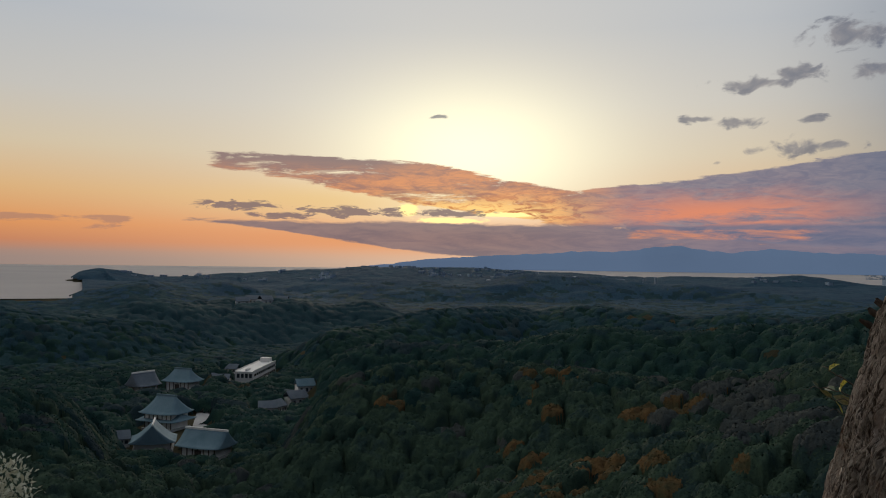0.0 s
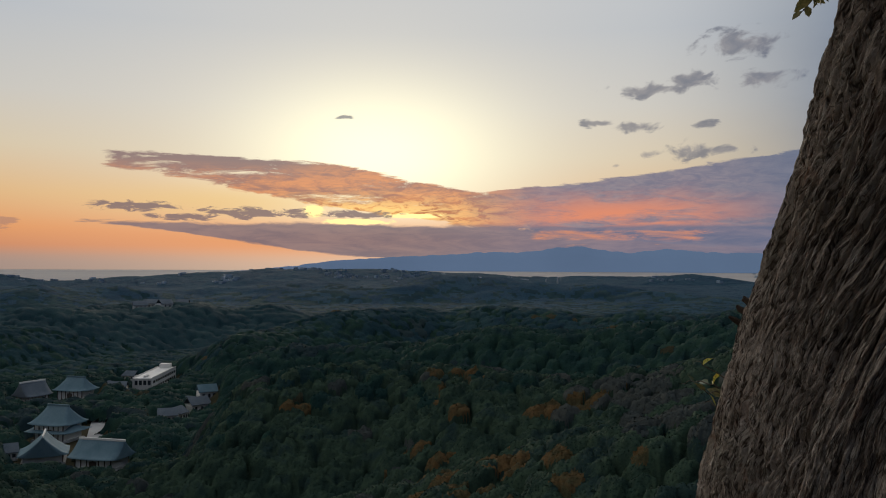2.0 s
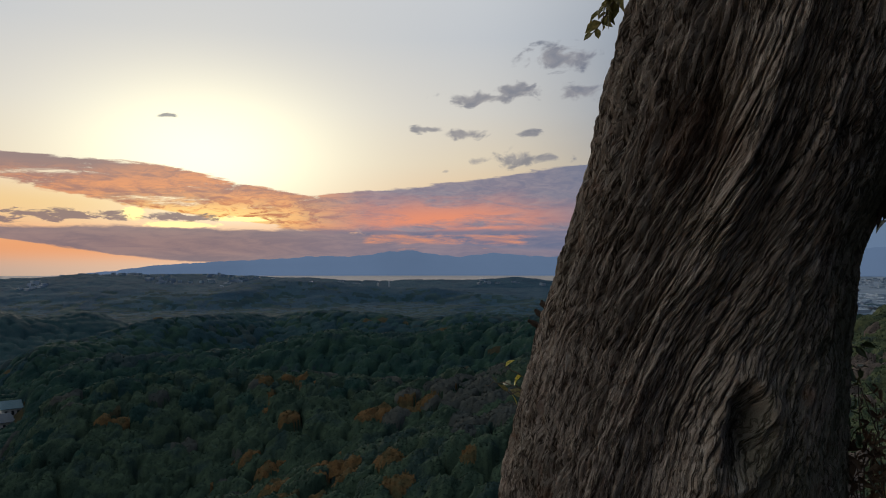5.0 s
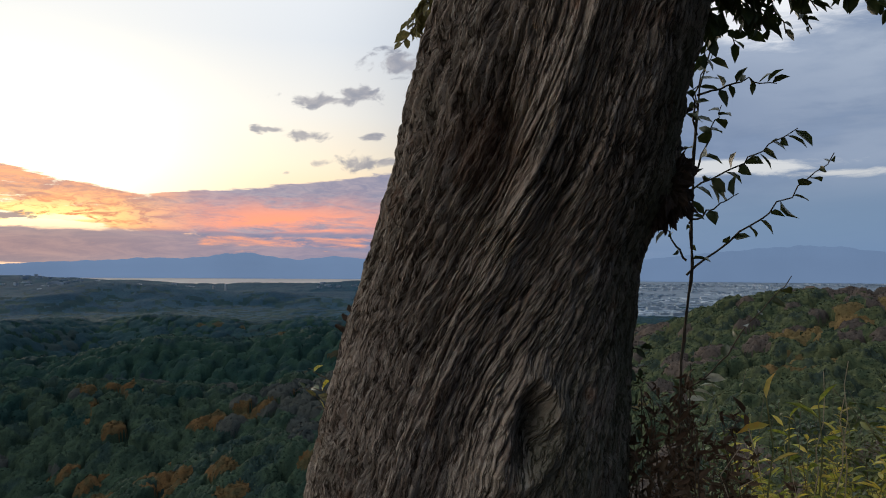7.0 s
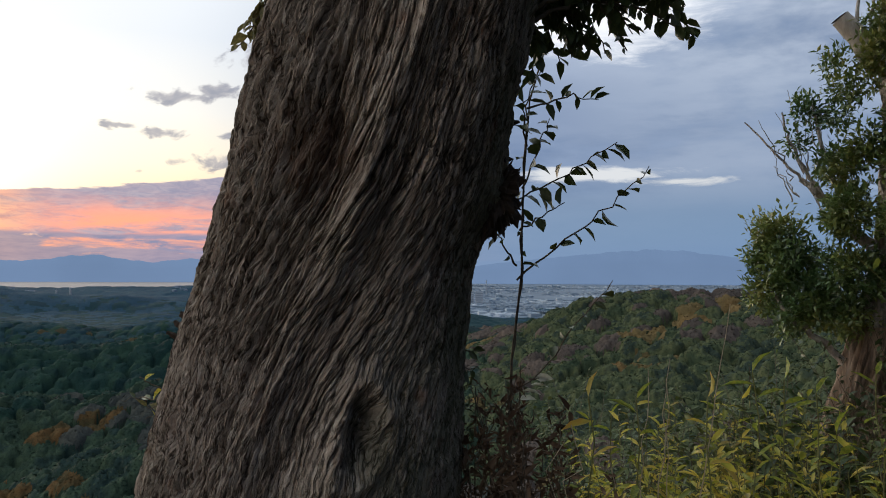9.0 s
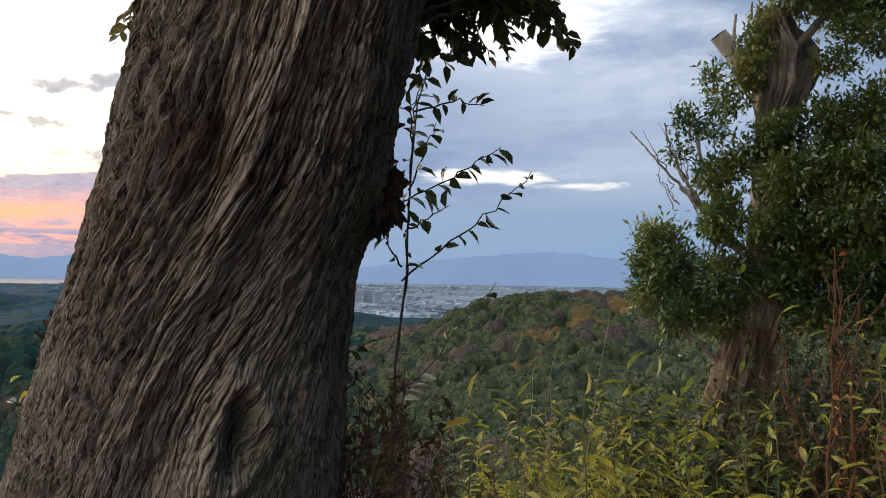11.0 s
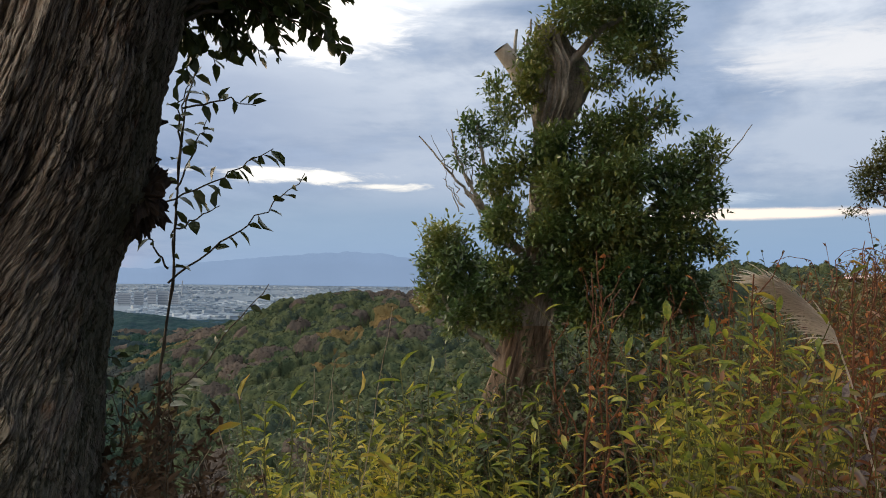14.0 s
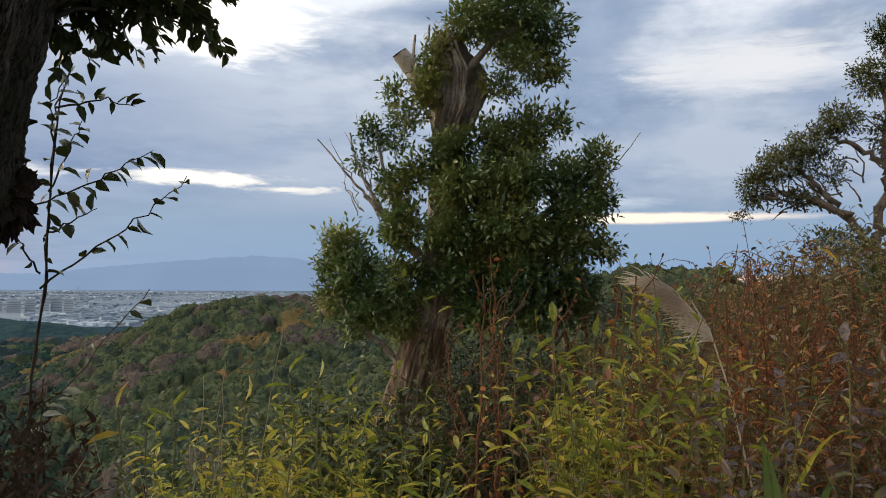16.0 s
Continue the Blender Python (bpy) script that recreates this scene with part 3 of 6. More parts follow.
# ---- ground: ridges, valley, plain ----
RIDGES = [  # (drop per metre off the crest, [(azimuth, distance, elevation of the crest)])
    (0.10, [(-33, 2000, -2.6), (-28.5, 2100, -2.2), (-26.3, 2200, -1.35), (-24.3, 2250, -0.72), (-20.8, 2200, -1.12), (-15.7, 2250, -0.88), (-7.2, 2200, -0.25), (-2.4, 2200, -0.45)]),
    (0.10, [(-2.4, 2200, -0.45), (4, 2300, -0.55), (10, 2500, -0.9), (16, 2500, -0.8), (22, 2400, -0.65), (26, 2300, -1.1), (31, 2100, -1.5)]),
    (0.18, [(-32, 1250, -2.9), (-22, 1350, -1.6), (-12, 1500, -1.6), (-3, 1500, -1.2), (6, 1500, -1.4), (14, 1500, -1.7), (22, 1400, -1.6), (30, 1300, -1.6), (38, 1200, -2.5)]),
    (0.42, [(-40, 760, -4.2), (-27, 800, -2.9), (-18, 900, -2.3), (-9, 950, -2.6)]),
    (0.60, [(-9, 640, -5.1), (-4, 700, -4.2), (2, 760, -3.2), (6.6, 780, -2.75), (10.5, 740, -3.2), (16, 720, -3.4), (24, 700, -3.2), (34, 640, -3.6)]),
    (0.62, [(-11.5, 480, -8.3), (-6, 500, -6.6), (2, 500, -6.0), (9, 480, -5.6), (16, 460, -5.3), (25, 440, -4.8), (35, 430, -4.2)]),
    (0.66, [(-10.5, 345, -9.6), (-5, 335, -8.8), (2.5, 330, -8.9), (7.2, 320, -8.6), (14.8, 300, -7.8), (22, 290, -6.6), (30, 290, -5.8)]),
    (0.66, [(-5, 235, -17.0), (0, 220, -15.6), (7.2, 205, -13.4), (10.3, 195, -12.2), (15, 190, -11.2), (22, 185, -10.2), (30, 180, -9.4)]),
    (0.45, [(-42, 330, -7.0), (-32, 340, -8.6), (-27, 300, -13.0)]),
    (0.34, [(36, 420, -4.6), (43, 390, -4.2), (48.4, 340, -3.2), (52.8, 310, -1.7), (57.5, 290, -1.75), (66, 270, -2.4), (76, 240, -1.6), (86, 210, -0.7), (100, 200, 0.5)]),
    (0.35, [(42.5, 1900, -1.9), (45, 1950, -1.55), (48, 1950, -1.55), (50.5, 1900, -1.9)]),
    (0.30, [(35.5, 2400, -1.5), (37.5, 2450, -1.3), (40, 2400, -1.5)]),
    (0.60, [(78.5, 190, -0.4), (80, 182, 0.7), (81.5, 182, 0.5), (83.5, 190, -0.4)]),
    (0.30, [(43.0, 1350, -3.0), (45, 1400, -2.25), (48, 1400, -2.3), (51, 1350, -2.9)]),
    (0.80, [(52.8, 310, -2.0), (49.5, 250, -5.2), (45.5, 200, -9.5), (42, 170, -14)]),
    (0.80, [(57.5, 290, -1.9), (55, 230, -5.0), (51.5, 180, -9.5), (48, 150, -14)]),
    (0.75, [(66, 270, -2.4), (62, 200, -7.5), (57, 150, -13.0)]),
]


def crest_height(x, y):
    """The height of the woods' ground from the ridges alone."""
    best = np.full(x.shape, -400.0)
    for drop, pts in RIDGES:
        p = [polar(*q) for q in pts]
        near, top = np.full(x.shape, 1e9), np.zeros(x.shape)
        for a, b in zip(p, p[1:]):
            ex, ey = b.x - a.x, b.y - a.y
            s = np.clip(((x - a.x) * ex + (y - a.y) * ey) / (ex * ex + ey * ey), 0, 1)
            d = np.hypot(x - a.x - s * ex, y - a.y - s * ey)
            h = a.z + (b.z - a.z) * s
            closer = d < near
            near, top = np.where(closer, d, near), np.where(closer, h, top)
        r = 30.0
        best = np.maximum(best, top - drop * (np.sqrt(near * near + r * r) - r))
    return best


def far_level(d):
    return -62 + 31 * (d - 1400) / 3480


def ground_height(x, y):
    d = np.hypot(x, y)
    low = np.where(d < 1400, -84 + 22 * np.clip((d - 900) / 500, 0, 1) ** 2, far_level(d))
    h = crest_height(x, y)
    deg = np.degrees(np.arctan2(x, y))
    vale = np.exp(-(((deg + 17.5) / 6.5) ** 4)) * np.clip((d - 300) / 30, 0, 1) * np.clip((690 - d) / 60, 0, 1)
    h = h * (1 - vale) - 90 * vale
    rough = np.clip((d - 90) / 200, 0, 1) * np.clip((h + 84) / 40, 0.1, 1) * np.clip((2300 - d) / 1300, 0.2, 1)
    rough = rough * np.clip((38 - deg) / 8, 0.35, 1)
    h = h + (fbm(x / 190, y / 190, 0, 2, 5) * 26 + fbm(x / 70, y / 70, 0, 2, 15) * 12 + 46 * fbm(x / 310, y / 310, 0, 2, 27) * np.clip((d - 700) / 400, 0, 1) * np.clip((38 - deg) / 8, 0, 1)) * rough - 5.0 * np.clip(d / 150, 0, 1)
    # the headland runs down into the sea
    h = h - 75 * np.clip((-25.4 - deg) / 2.4, 0, 1) ** 1.5 * np.clip((d - 1250) / 250, 0, 1)
    h = np.maximum(h, low + fbm(x / 60, y / 60, 0, 2, 9) * 2.0 * (d < 1200))
    s = y - 0.35 * x
    near = -0.72 * np.maximum(0, s - 2.2) + 0.10 * np.clip(x - 4, 0, 6) * np.clip((2.0 - s) / 3, 0, 1)
    az = np.degrees(np.arctan2(x, y))
    near = near - 0.55 * np.maximum(0, d - 6.5) * np.clip((84 - az) / 14, 0, 1) - 0.9 * np.maximum(0, d - 26)
    near = near + 0.05 * fbm(x / 1.3, y / 1.3, 0, 3, 2)
    behind = np.clip((-y - 4) / 30, 0, 1)
    near = np.where(y < -4, near * (1 - behind) - 14 * behind * np.clip(d / 60, 0, 1), near)
    return np.maximum(h, np.maximum(near, -84))


def build_ground():
    rings = np.concatenate((np.linspace(0.05, 12, 40), np.geomspace(12.5, 420, 80), np.geomspace(426, 4900, 90)))
    spokes = np.concatenate((np.linspace(-42, 104, 220), np.linspace(106, 316, 50)))
    a = np.radians(spokes)
    X, Y = rings[:, None] * np.sin(a), rings[:, None] * np.cos(a)
    Z = ground_height(X, Y)
    v = np.stack((X, Y, Z), -1).reshape(-1, 3)
    n, k = len(rings), len(spokes)
    i, j = np.meshgrid(np.arange(n - 1), np.arange(k), indexing="ij")
    j2 = (j + 1) % k
    f = np.stack((i * k + j, (i + 1) * k + j, (i + 1) * k + j2, i * k + j2), -1).reshape(-1, 4)
    ob = np_part("ground", v, f, EARTH, None, "", True)
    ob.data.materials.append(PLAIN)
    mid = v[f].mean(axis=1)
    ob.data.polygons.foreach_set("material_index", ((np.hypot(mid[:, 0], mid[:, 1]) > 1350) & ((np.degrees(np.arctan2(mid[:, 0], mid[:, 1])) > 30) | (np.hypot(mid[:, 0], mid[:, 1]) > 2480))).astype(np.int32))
    return tagged(ob, "dark forest floor falling away from a hilltop lookout", "ground", "", "structure")


build_ground()


def sheet(name, az0, az1, d0, d1, z, mat, label, category):
    """A level sector of a ring round the lookout."""
    a, d = np.radians(np.linspace(az0, az1, 60)), np.linspace(d0, d1, 12)
    X, Y = d[:, None] * np.sin(a), d[:, None] * np.cos(a)
    v = np.stack((X, Y, np.repeat(far_level(d)[:, None] + z, 60, 1)), -1).reshape(-1, 3)
    i, j = np.meshgrid(np.arange(11), np.arange(59), indexing="ij")
    f = np.stack((i * 60 + j, (i + 1) * 60 + j, (i + 1) * 60 + j + 1, i * 60 + j + 1), -1).reshape(-1, 4)
    return tagged(np_part(name, v, f, mat, None, "", True), label, category, "", "structure")


sheet("water", -60, -24.6, 1420, 4880, 1.0, SEA, "calm grey sea seen past a wooded headland", "sea")
sheet("water", -24.6, 27, 2480, 4880, 1.0, SEA, "calm grey sea of a wide bay at dusk", "sea")


def build_mountains():
    az = np.linspace(-10, 76, 760)
    crest = [(-10, -0.6), (-6, -0.15), (-4, 0.12), (-2.4, 0.3), (2, 0.6), (6.3, 0.84), (8.7, 1.0), (10.4, 0.95), (12.1, 1.12), (13.2, 1.28), (14.5, 1.4), (16.2, 1.14), (18.3, 0.92), (20.4, 1.2), (23, 1.0), (28, 0.85),
             (38.6, 0.63), (42.8, 1.2), (46.3, 1.5), (49.1, 1.8), (52, 1.98), (54.3, 1.92), (56.3, 1.6), (62, 1.2), (70, 0.8), (76, 0.2)]
    el = np.interp(az, *zip(*crest)) + fbm(az * 1.6, 0.0, 0.0, 4, 3) * 0.08
    rows = []
    for d, k in ((4700, -0.6), (4750, -0.55), (4800, 0.6), (4850, 1.0), (4890, -0.6)):
        e = np.where(k > 0, el * k - (1 - k) * 0.3, k)
        rows.append(np.stack((d * np.sin(np.radians(az)), d * np.cos(np.radians(az)), EYE_Z + d * np.tan(np.radians(e))), -1))
    v = np.concatenate(rows)
    n = len(az)
    i, j = np.meshgrid(np.arange(4), np.arange(n - 1), indexing="ij")
    f = np.stack((i * n + j, i * n + j + 1, (i + 1) * n + j + 1, (i + 1) * n + j), -1).reshape(-1, 4)
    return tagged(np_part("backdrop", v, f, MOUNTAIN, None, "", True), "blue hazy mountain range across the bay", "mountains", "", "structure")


build_mountains()


# ---- woods on the hills ----
CLEARINGS = [(-20.9, 396, 26), (-20.0, 440, 30), (-17.6, 378, 24), (-17.9, 430, 18), (-18.1, 465, 16), (-19.1, 560, 26), (-21.6, 560, 24), (-14.9, 580, 24), (-14.3, 612, 30), (-13.6, 640, 24), (-13.3, 458, 18), (-11.2, 485, 18), (-16.6, 590, 14), (-16.0, 630, 16), (-15.2, 905, 22), (-13.8, 915, 20)]


def open_land(x, y):
    """1 under the woods, falling to 0 round the buildings and just before them."""
    keep = np.ones(np.shape(x))
    for a, d, r in CLEARINGS:
        for k in ((0.0, 0.55, 1.1) if d < 700 else (0.0,)):
            c = polar(a, d - r * k)
            near = np.hypot(x - c.x, y - c.y) / (r * (0.62 - 0.1 * k))
            keep = np.minimum(keep, np.clip((near - 0.8) * 3.0, 0, 1))
    return keep


def canopy(x, y, cell, seed):
    """Height of a closed canopy of domed crowns over the ground, and a random number for the tree on top."""
    gx, gy = np.floor(x / cell).astype(np.int64), np.floor(y / cell).astype(np.int64)
    best, tree = np.full(x.shape, -1.0), np.zeros(x.shape)
    for i in (-1, 0, 1):
        for j in (-1, 0, 1):
            cx, cy = gx + i, gy + j
            h1, h2, h3, h4 = (hash3(cx, cy, np.zeros_like(cx), seed + q) * 0.5 + 0.5 for q in range(4))
            r = cell * (0.50 + 0.36 * h3)
            dist = np.hypot(x - (cx + h1) * cell, y - (cy + h2) * cell)
            dome = cell * (0.50 + 0.55 * h4) + r * 0.72 * np.sqrt(np.maximum(0, 1 - (dist / r) ** 2))
            dome = np.where(dist < r, dome, -1.0)
            tree = np.where(dome > best, h1 * 0.5 + h4 * 0.5, tree)
            best = np.maximum(best, dome)
    return np.maximum(best, 0.35 * cell), tree


def plant_woods():
    az = np.linspace(-34.5, 98, 1400)
    zones = [(40, 120, 0.62, 7.0), (120, 380, 0.52, 6.0), (380, 760, 1.25, 7.0), (760, 1300, 3.0, 9.0), (1300, 2460, 7.0, 16.0)]
    D, CELL = [], []
    for d0, d1, step, cell in zones:
        k = np.arange(d0, d1, step)
        D.append(k), CELL.append(np.full(len(k), cell))
    D, CELL = np.concatenate(D), np.concatenate(CELL)
    A = np.radians(az)
    X, Y = D[:, None] * np.sin(A), D[:, None] * np.cos(A)
    ground = ground_height(X, Y)
    H, TREE = np.zeros(X.shape), np.zeros(X.shape)
    for n_, cell in enumerate(sorted(set(CELL))):
        rows = CELL == cell
        wx, wy = X[rows] + 0.9 * vnoise(X[rows] / 2.6, Y[rows] / 2.6, 0, 71), Y[rows] + 0.9 * vnoise(X[rows] / 2.6, Y[rows] / 2.6, 5, 72)
        H[rows], TREE[rows] = canopy(wx, wy, cell, 300 + 10 * n_)
        if cell < 9:
            H[rows] += 0.50 * canopy(wx, wy, cell * 0.42, 500 + 10 * n_)[0] + 0.40 * canopy(wx, wy, cell * 0.19, 700 + 10 * n_)[0]
    relief = np.interp(D, [60, 330, 600, 900, 1300], [0.9, 0.85, 0.72, 0.36, 0.14])[:, None]
    mean = np.interp(D, [40, 120, 380, 760, 1300], [4.1, 4.8, 5.4, 6.3, 8.1])[:, None]
    H = mean + (H - CELL[:, None] * 1.05) * relief
    near = np.clip(1.3 - D / 700, 0.2, 1)[:, None]
    H = H + near * (0.9 * fbm(X / 1.9, Y / 1.9, 0, 2, 61) + 0.35 * vnoise(X / 0.6, Y / 0.6, 0, 63)) + (1 - near) * 1.0 * fbm(X / 34, Y / 34, 0, 2, 65)
    land = open_land(X, Y)
    Z = ground + H * land - 1.5 * (land < 0.02)
    el = (Z - EYE_Z) / D[:, None]
    before = np.vstack((np.full((1, len(az)), -9.0), np.maximum.accumulate(el, axis=0)[:-1]))
    seen = (el > before - 0.0035) & (el > -0.345) & (land > 0.01)
    flood = (D[:, None] > 1300) & (ground < far_level(D)[:, None] + 2.5) & ((az < -25.4) | (az > 30) | (D[:, None] > 2440))
    seen &= ~flood
    n, k = X.shape
    face_seen = seen[:-1, :-1] | seen[1:, :-1] | seen[:-1, 1:] | seen[1:, 1:]
    i, j = np.nonzero(face_seen & (land[:-1, :-1] > 0.01))
    F = np.stack((i * k + j, i * k + j + 1, (i + 1) * k + j + 1, (i + 1) * k + j), -1)
    V = np.stack((X, Y, Z), -1).reshape(-1, 3)
    fx, fy, fd, ft = X[i, j], Y[i, j], D[i], TREE[i, j]
    patch = 0.8 * fbm(fx / 42, fy / 42, 0, 3, 25) + (ft - 0.5) * 0.95
    gold = 0.85 * fbm(fx / 34, fy / 34, 0, 2, 33) + (((ft * 7.3) % 1) - 0.5) * 0.75
    c = polar(8.2, 192)
    gold = gold + np.exp(-(((fx - c.x) / 14) ** 2) - ((fy - c.y) / 20) ** 2) * 0.50
    for a, d, r, k in ((55.0, 296, 18, 0.55), (58.0, 285, 22, 0.60), (53.0, 262, 12, 0.45), (55.5, 240, 14, 0.50), (44.5, 350, 24, 0.45), (41.0, 150, 16, 0.45), (46.0, 110, 12, 0.40)):
        c = polar(a, d)
        patch = patch + k * np.exp(-((fx - c.x) ** 2 + (fy - c.y) ** 2) / (r * r))
    for a, d, r, k in ((55.3, 262, 12, 0.75), (43.5, 330, 14, 0.75), (51.5, 245, 9, 0.70), (57.0, 275, 9, 0.7), (41.5, 210, 10, 0.7), (44.5, 120, 8, 0.6)):
        c = polar(a, d)
        gold = gold + k * np.exp(-((fx - c.x) ** 2 + (fy - c.y) ** 2) / (r * r))
    bare = np.interp(np.degrees(np.arctan2(fx, fy)), [-12, 6, 40, 46], [0.40, 0.34, 0.32, 0.38])
    kind = np.where(gold > 0.60, 2, np.where(patch > bare, 1, 0))
    # farther trees take bluer materials, so the distance haze sits in their colour
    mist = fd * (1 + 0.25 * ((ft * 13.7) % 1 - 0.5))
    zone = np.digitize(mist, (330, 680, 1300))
    # woods on the right hill take the paler SLOPE_* set
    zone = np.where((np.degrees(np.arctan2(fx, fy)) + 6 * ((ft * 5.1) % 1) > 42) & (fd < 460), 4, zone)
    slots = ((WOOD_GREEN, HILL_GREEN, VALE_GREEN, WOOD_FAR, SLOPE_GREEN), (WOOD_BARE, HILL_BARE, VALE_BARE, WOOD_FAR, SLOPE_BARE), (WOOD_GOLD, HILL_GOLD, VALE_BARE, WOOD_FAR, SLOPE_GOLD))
    rng = np.random.default_rng(17)
    for q, (name, label) in enumerate((("woods_evergreen", "dark evergreen woods covering the hills"), ("woods_bare", "grey-brown leafless woods among the evergreens"), ("woods_autumn", "orange and gold autumn trees on the hills"))):
        pick = kind == q
        f = F[pick]
        used, f = np.unique(f, return_inverse=True)
        f = f.reshape(-1, 4)
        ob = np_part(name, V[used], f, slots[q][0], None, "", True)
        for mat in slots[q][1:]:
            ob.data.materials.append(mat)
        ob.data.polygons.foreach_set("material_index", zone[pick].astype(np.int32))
        tagged(ob, label, "woods", "", "stuff")
        # loose leaf clumps that roughen the crowns
        close = pick & (fd < 620) & (rng.random(len(fd)) < np.interp(fd, [40, 120, 360, 620], [0.8, 0.7, 0.6, 0.5]))
        a, b, d_ = V[F[close, 0]], V[F[close, 1]], V[F[close, 3]]
        nrm = np.cross(b - a, d_ - a)
        nrm *= np.sign(nrm[:, 2:3])
        nrm /= np.linalg.norm(nrm, axis=1, keepdims=True) + 1e-9
        m = len(a)
        fr = frames_for(nrm + rng.normal(0, 0.55, (m, 3)), rng.uniform(0, 6.28, m), rng)
        tv = np.array([(-1, -0.8, 0), (1.1, -0.5, 0.1), (-0.2, 1.2, 0.05)]) * 0.5
        size = np.interp(fd[close], [40, 120, 360, 620], [0.36, 0.42, 0.7, 1.2])[:, None] * rng.uniform(0.5, 1.3, (m, 1)) * np.ones((1, 3))
        v, g = stamp(tv, np.array([(0, 1, 2)]), fr, size, (a + b + d_) / 3 + nrm * 0.12 * size)
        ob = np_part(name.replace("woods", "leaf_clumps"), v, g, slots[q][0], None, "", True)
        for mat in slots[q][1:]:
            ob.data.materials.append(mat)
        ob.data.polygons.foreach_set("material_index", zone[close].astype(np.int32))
        soft = np.repeat(nrm + (fr[:, :, 2] - nrm) * 0.70, 3, axis=0)
        ob.data.normals_split_custom_set(soft.astype(np.float32))
        tagged(ob, label.replace("woods", "foliage").replace("trees", "foliage"), "foliage", "", "stuff")


plant_woods()


# ---- the old leaning trunk ----
TRUNK_Z = np.array([-0.3, 0.3, 0.8, 1.15, 1.35, 1.55, 1.75, 1.95, 2.15, 2.35, 2.8, 3.6, 4.4])
TRUNK_X = np.array([1.31, 1.33, 1.34, 1.347, 1.356, 1.362, 1.350, 1.341, 1.335, 1.333, 1.33, 1.34, 1.36])
TRUNK_Y = np.array([1.98, 1.95, 1.92, 1.878, 1.837, 1.787, 1.699, 1.570, 1.474, 1.375, 1.18, 0.92, 0.72])
TRUNK_R = np.array([0.66, 0.54, 0.475, 0.444, 0.419, 0.390, 0.354, 0.339, 0.331, 0.309, 0.30, 0.28, 0.26])
FACE, SIDE = np.array([-0.55, -0.835, 0.0]), np.array([0.835, -0.55, 0.0])
TREE_FOOT = (1.33, 1.95, 0.0)


def trunk_place(theta, z, out=0.0):
    """A place on the old trunk: theta from the face towards the lookout, to the right positive."""
    r = np.interp(z, TRUNK_Z, TRUNK_R) + out
    c = np.stack((np.interp(z, TRUNK_Z, TRUNK_X), np.interp(z, TRUNK_Z, TRUNK_Y), z), -1)
    return c + (r * np.cos(theta))[..., None] * FACE + (r * np.sin(theta))[..., None] * SIDE


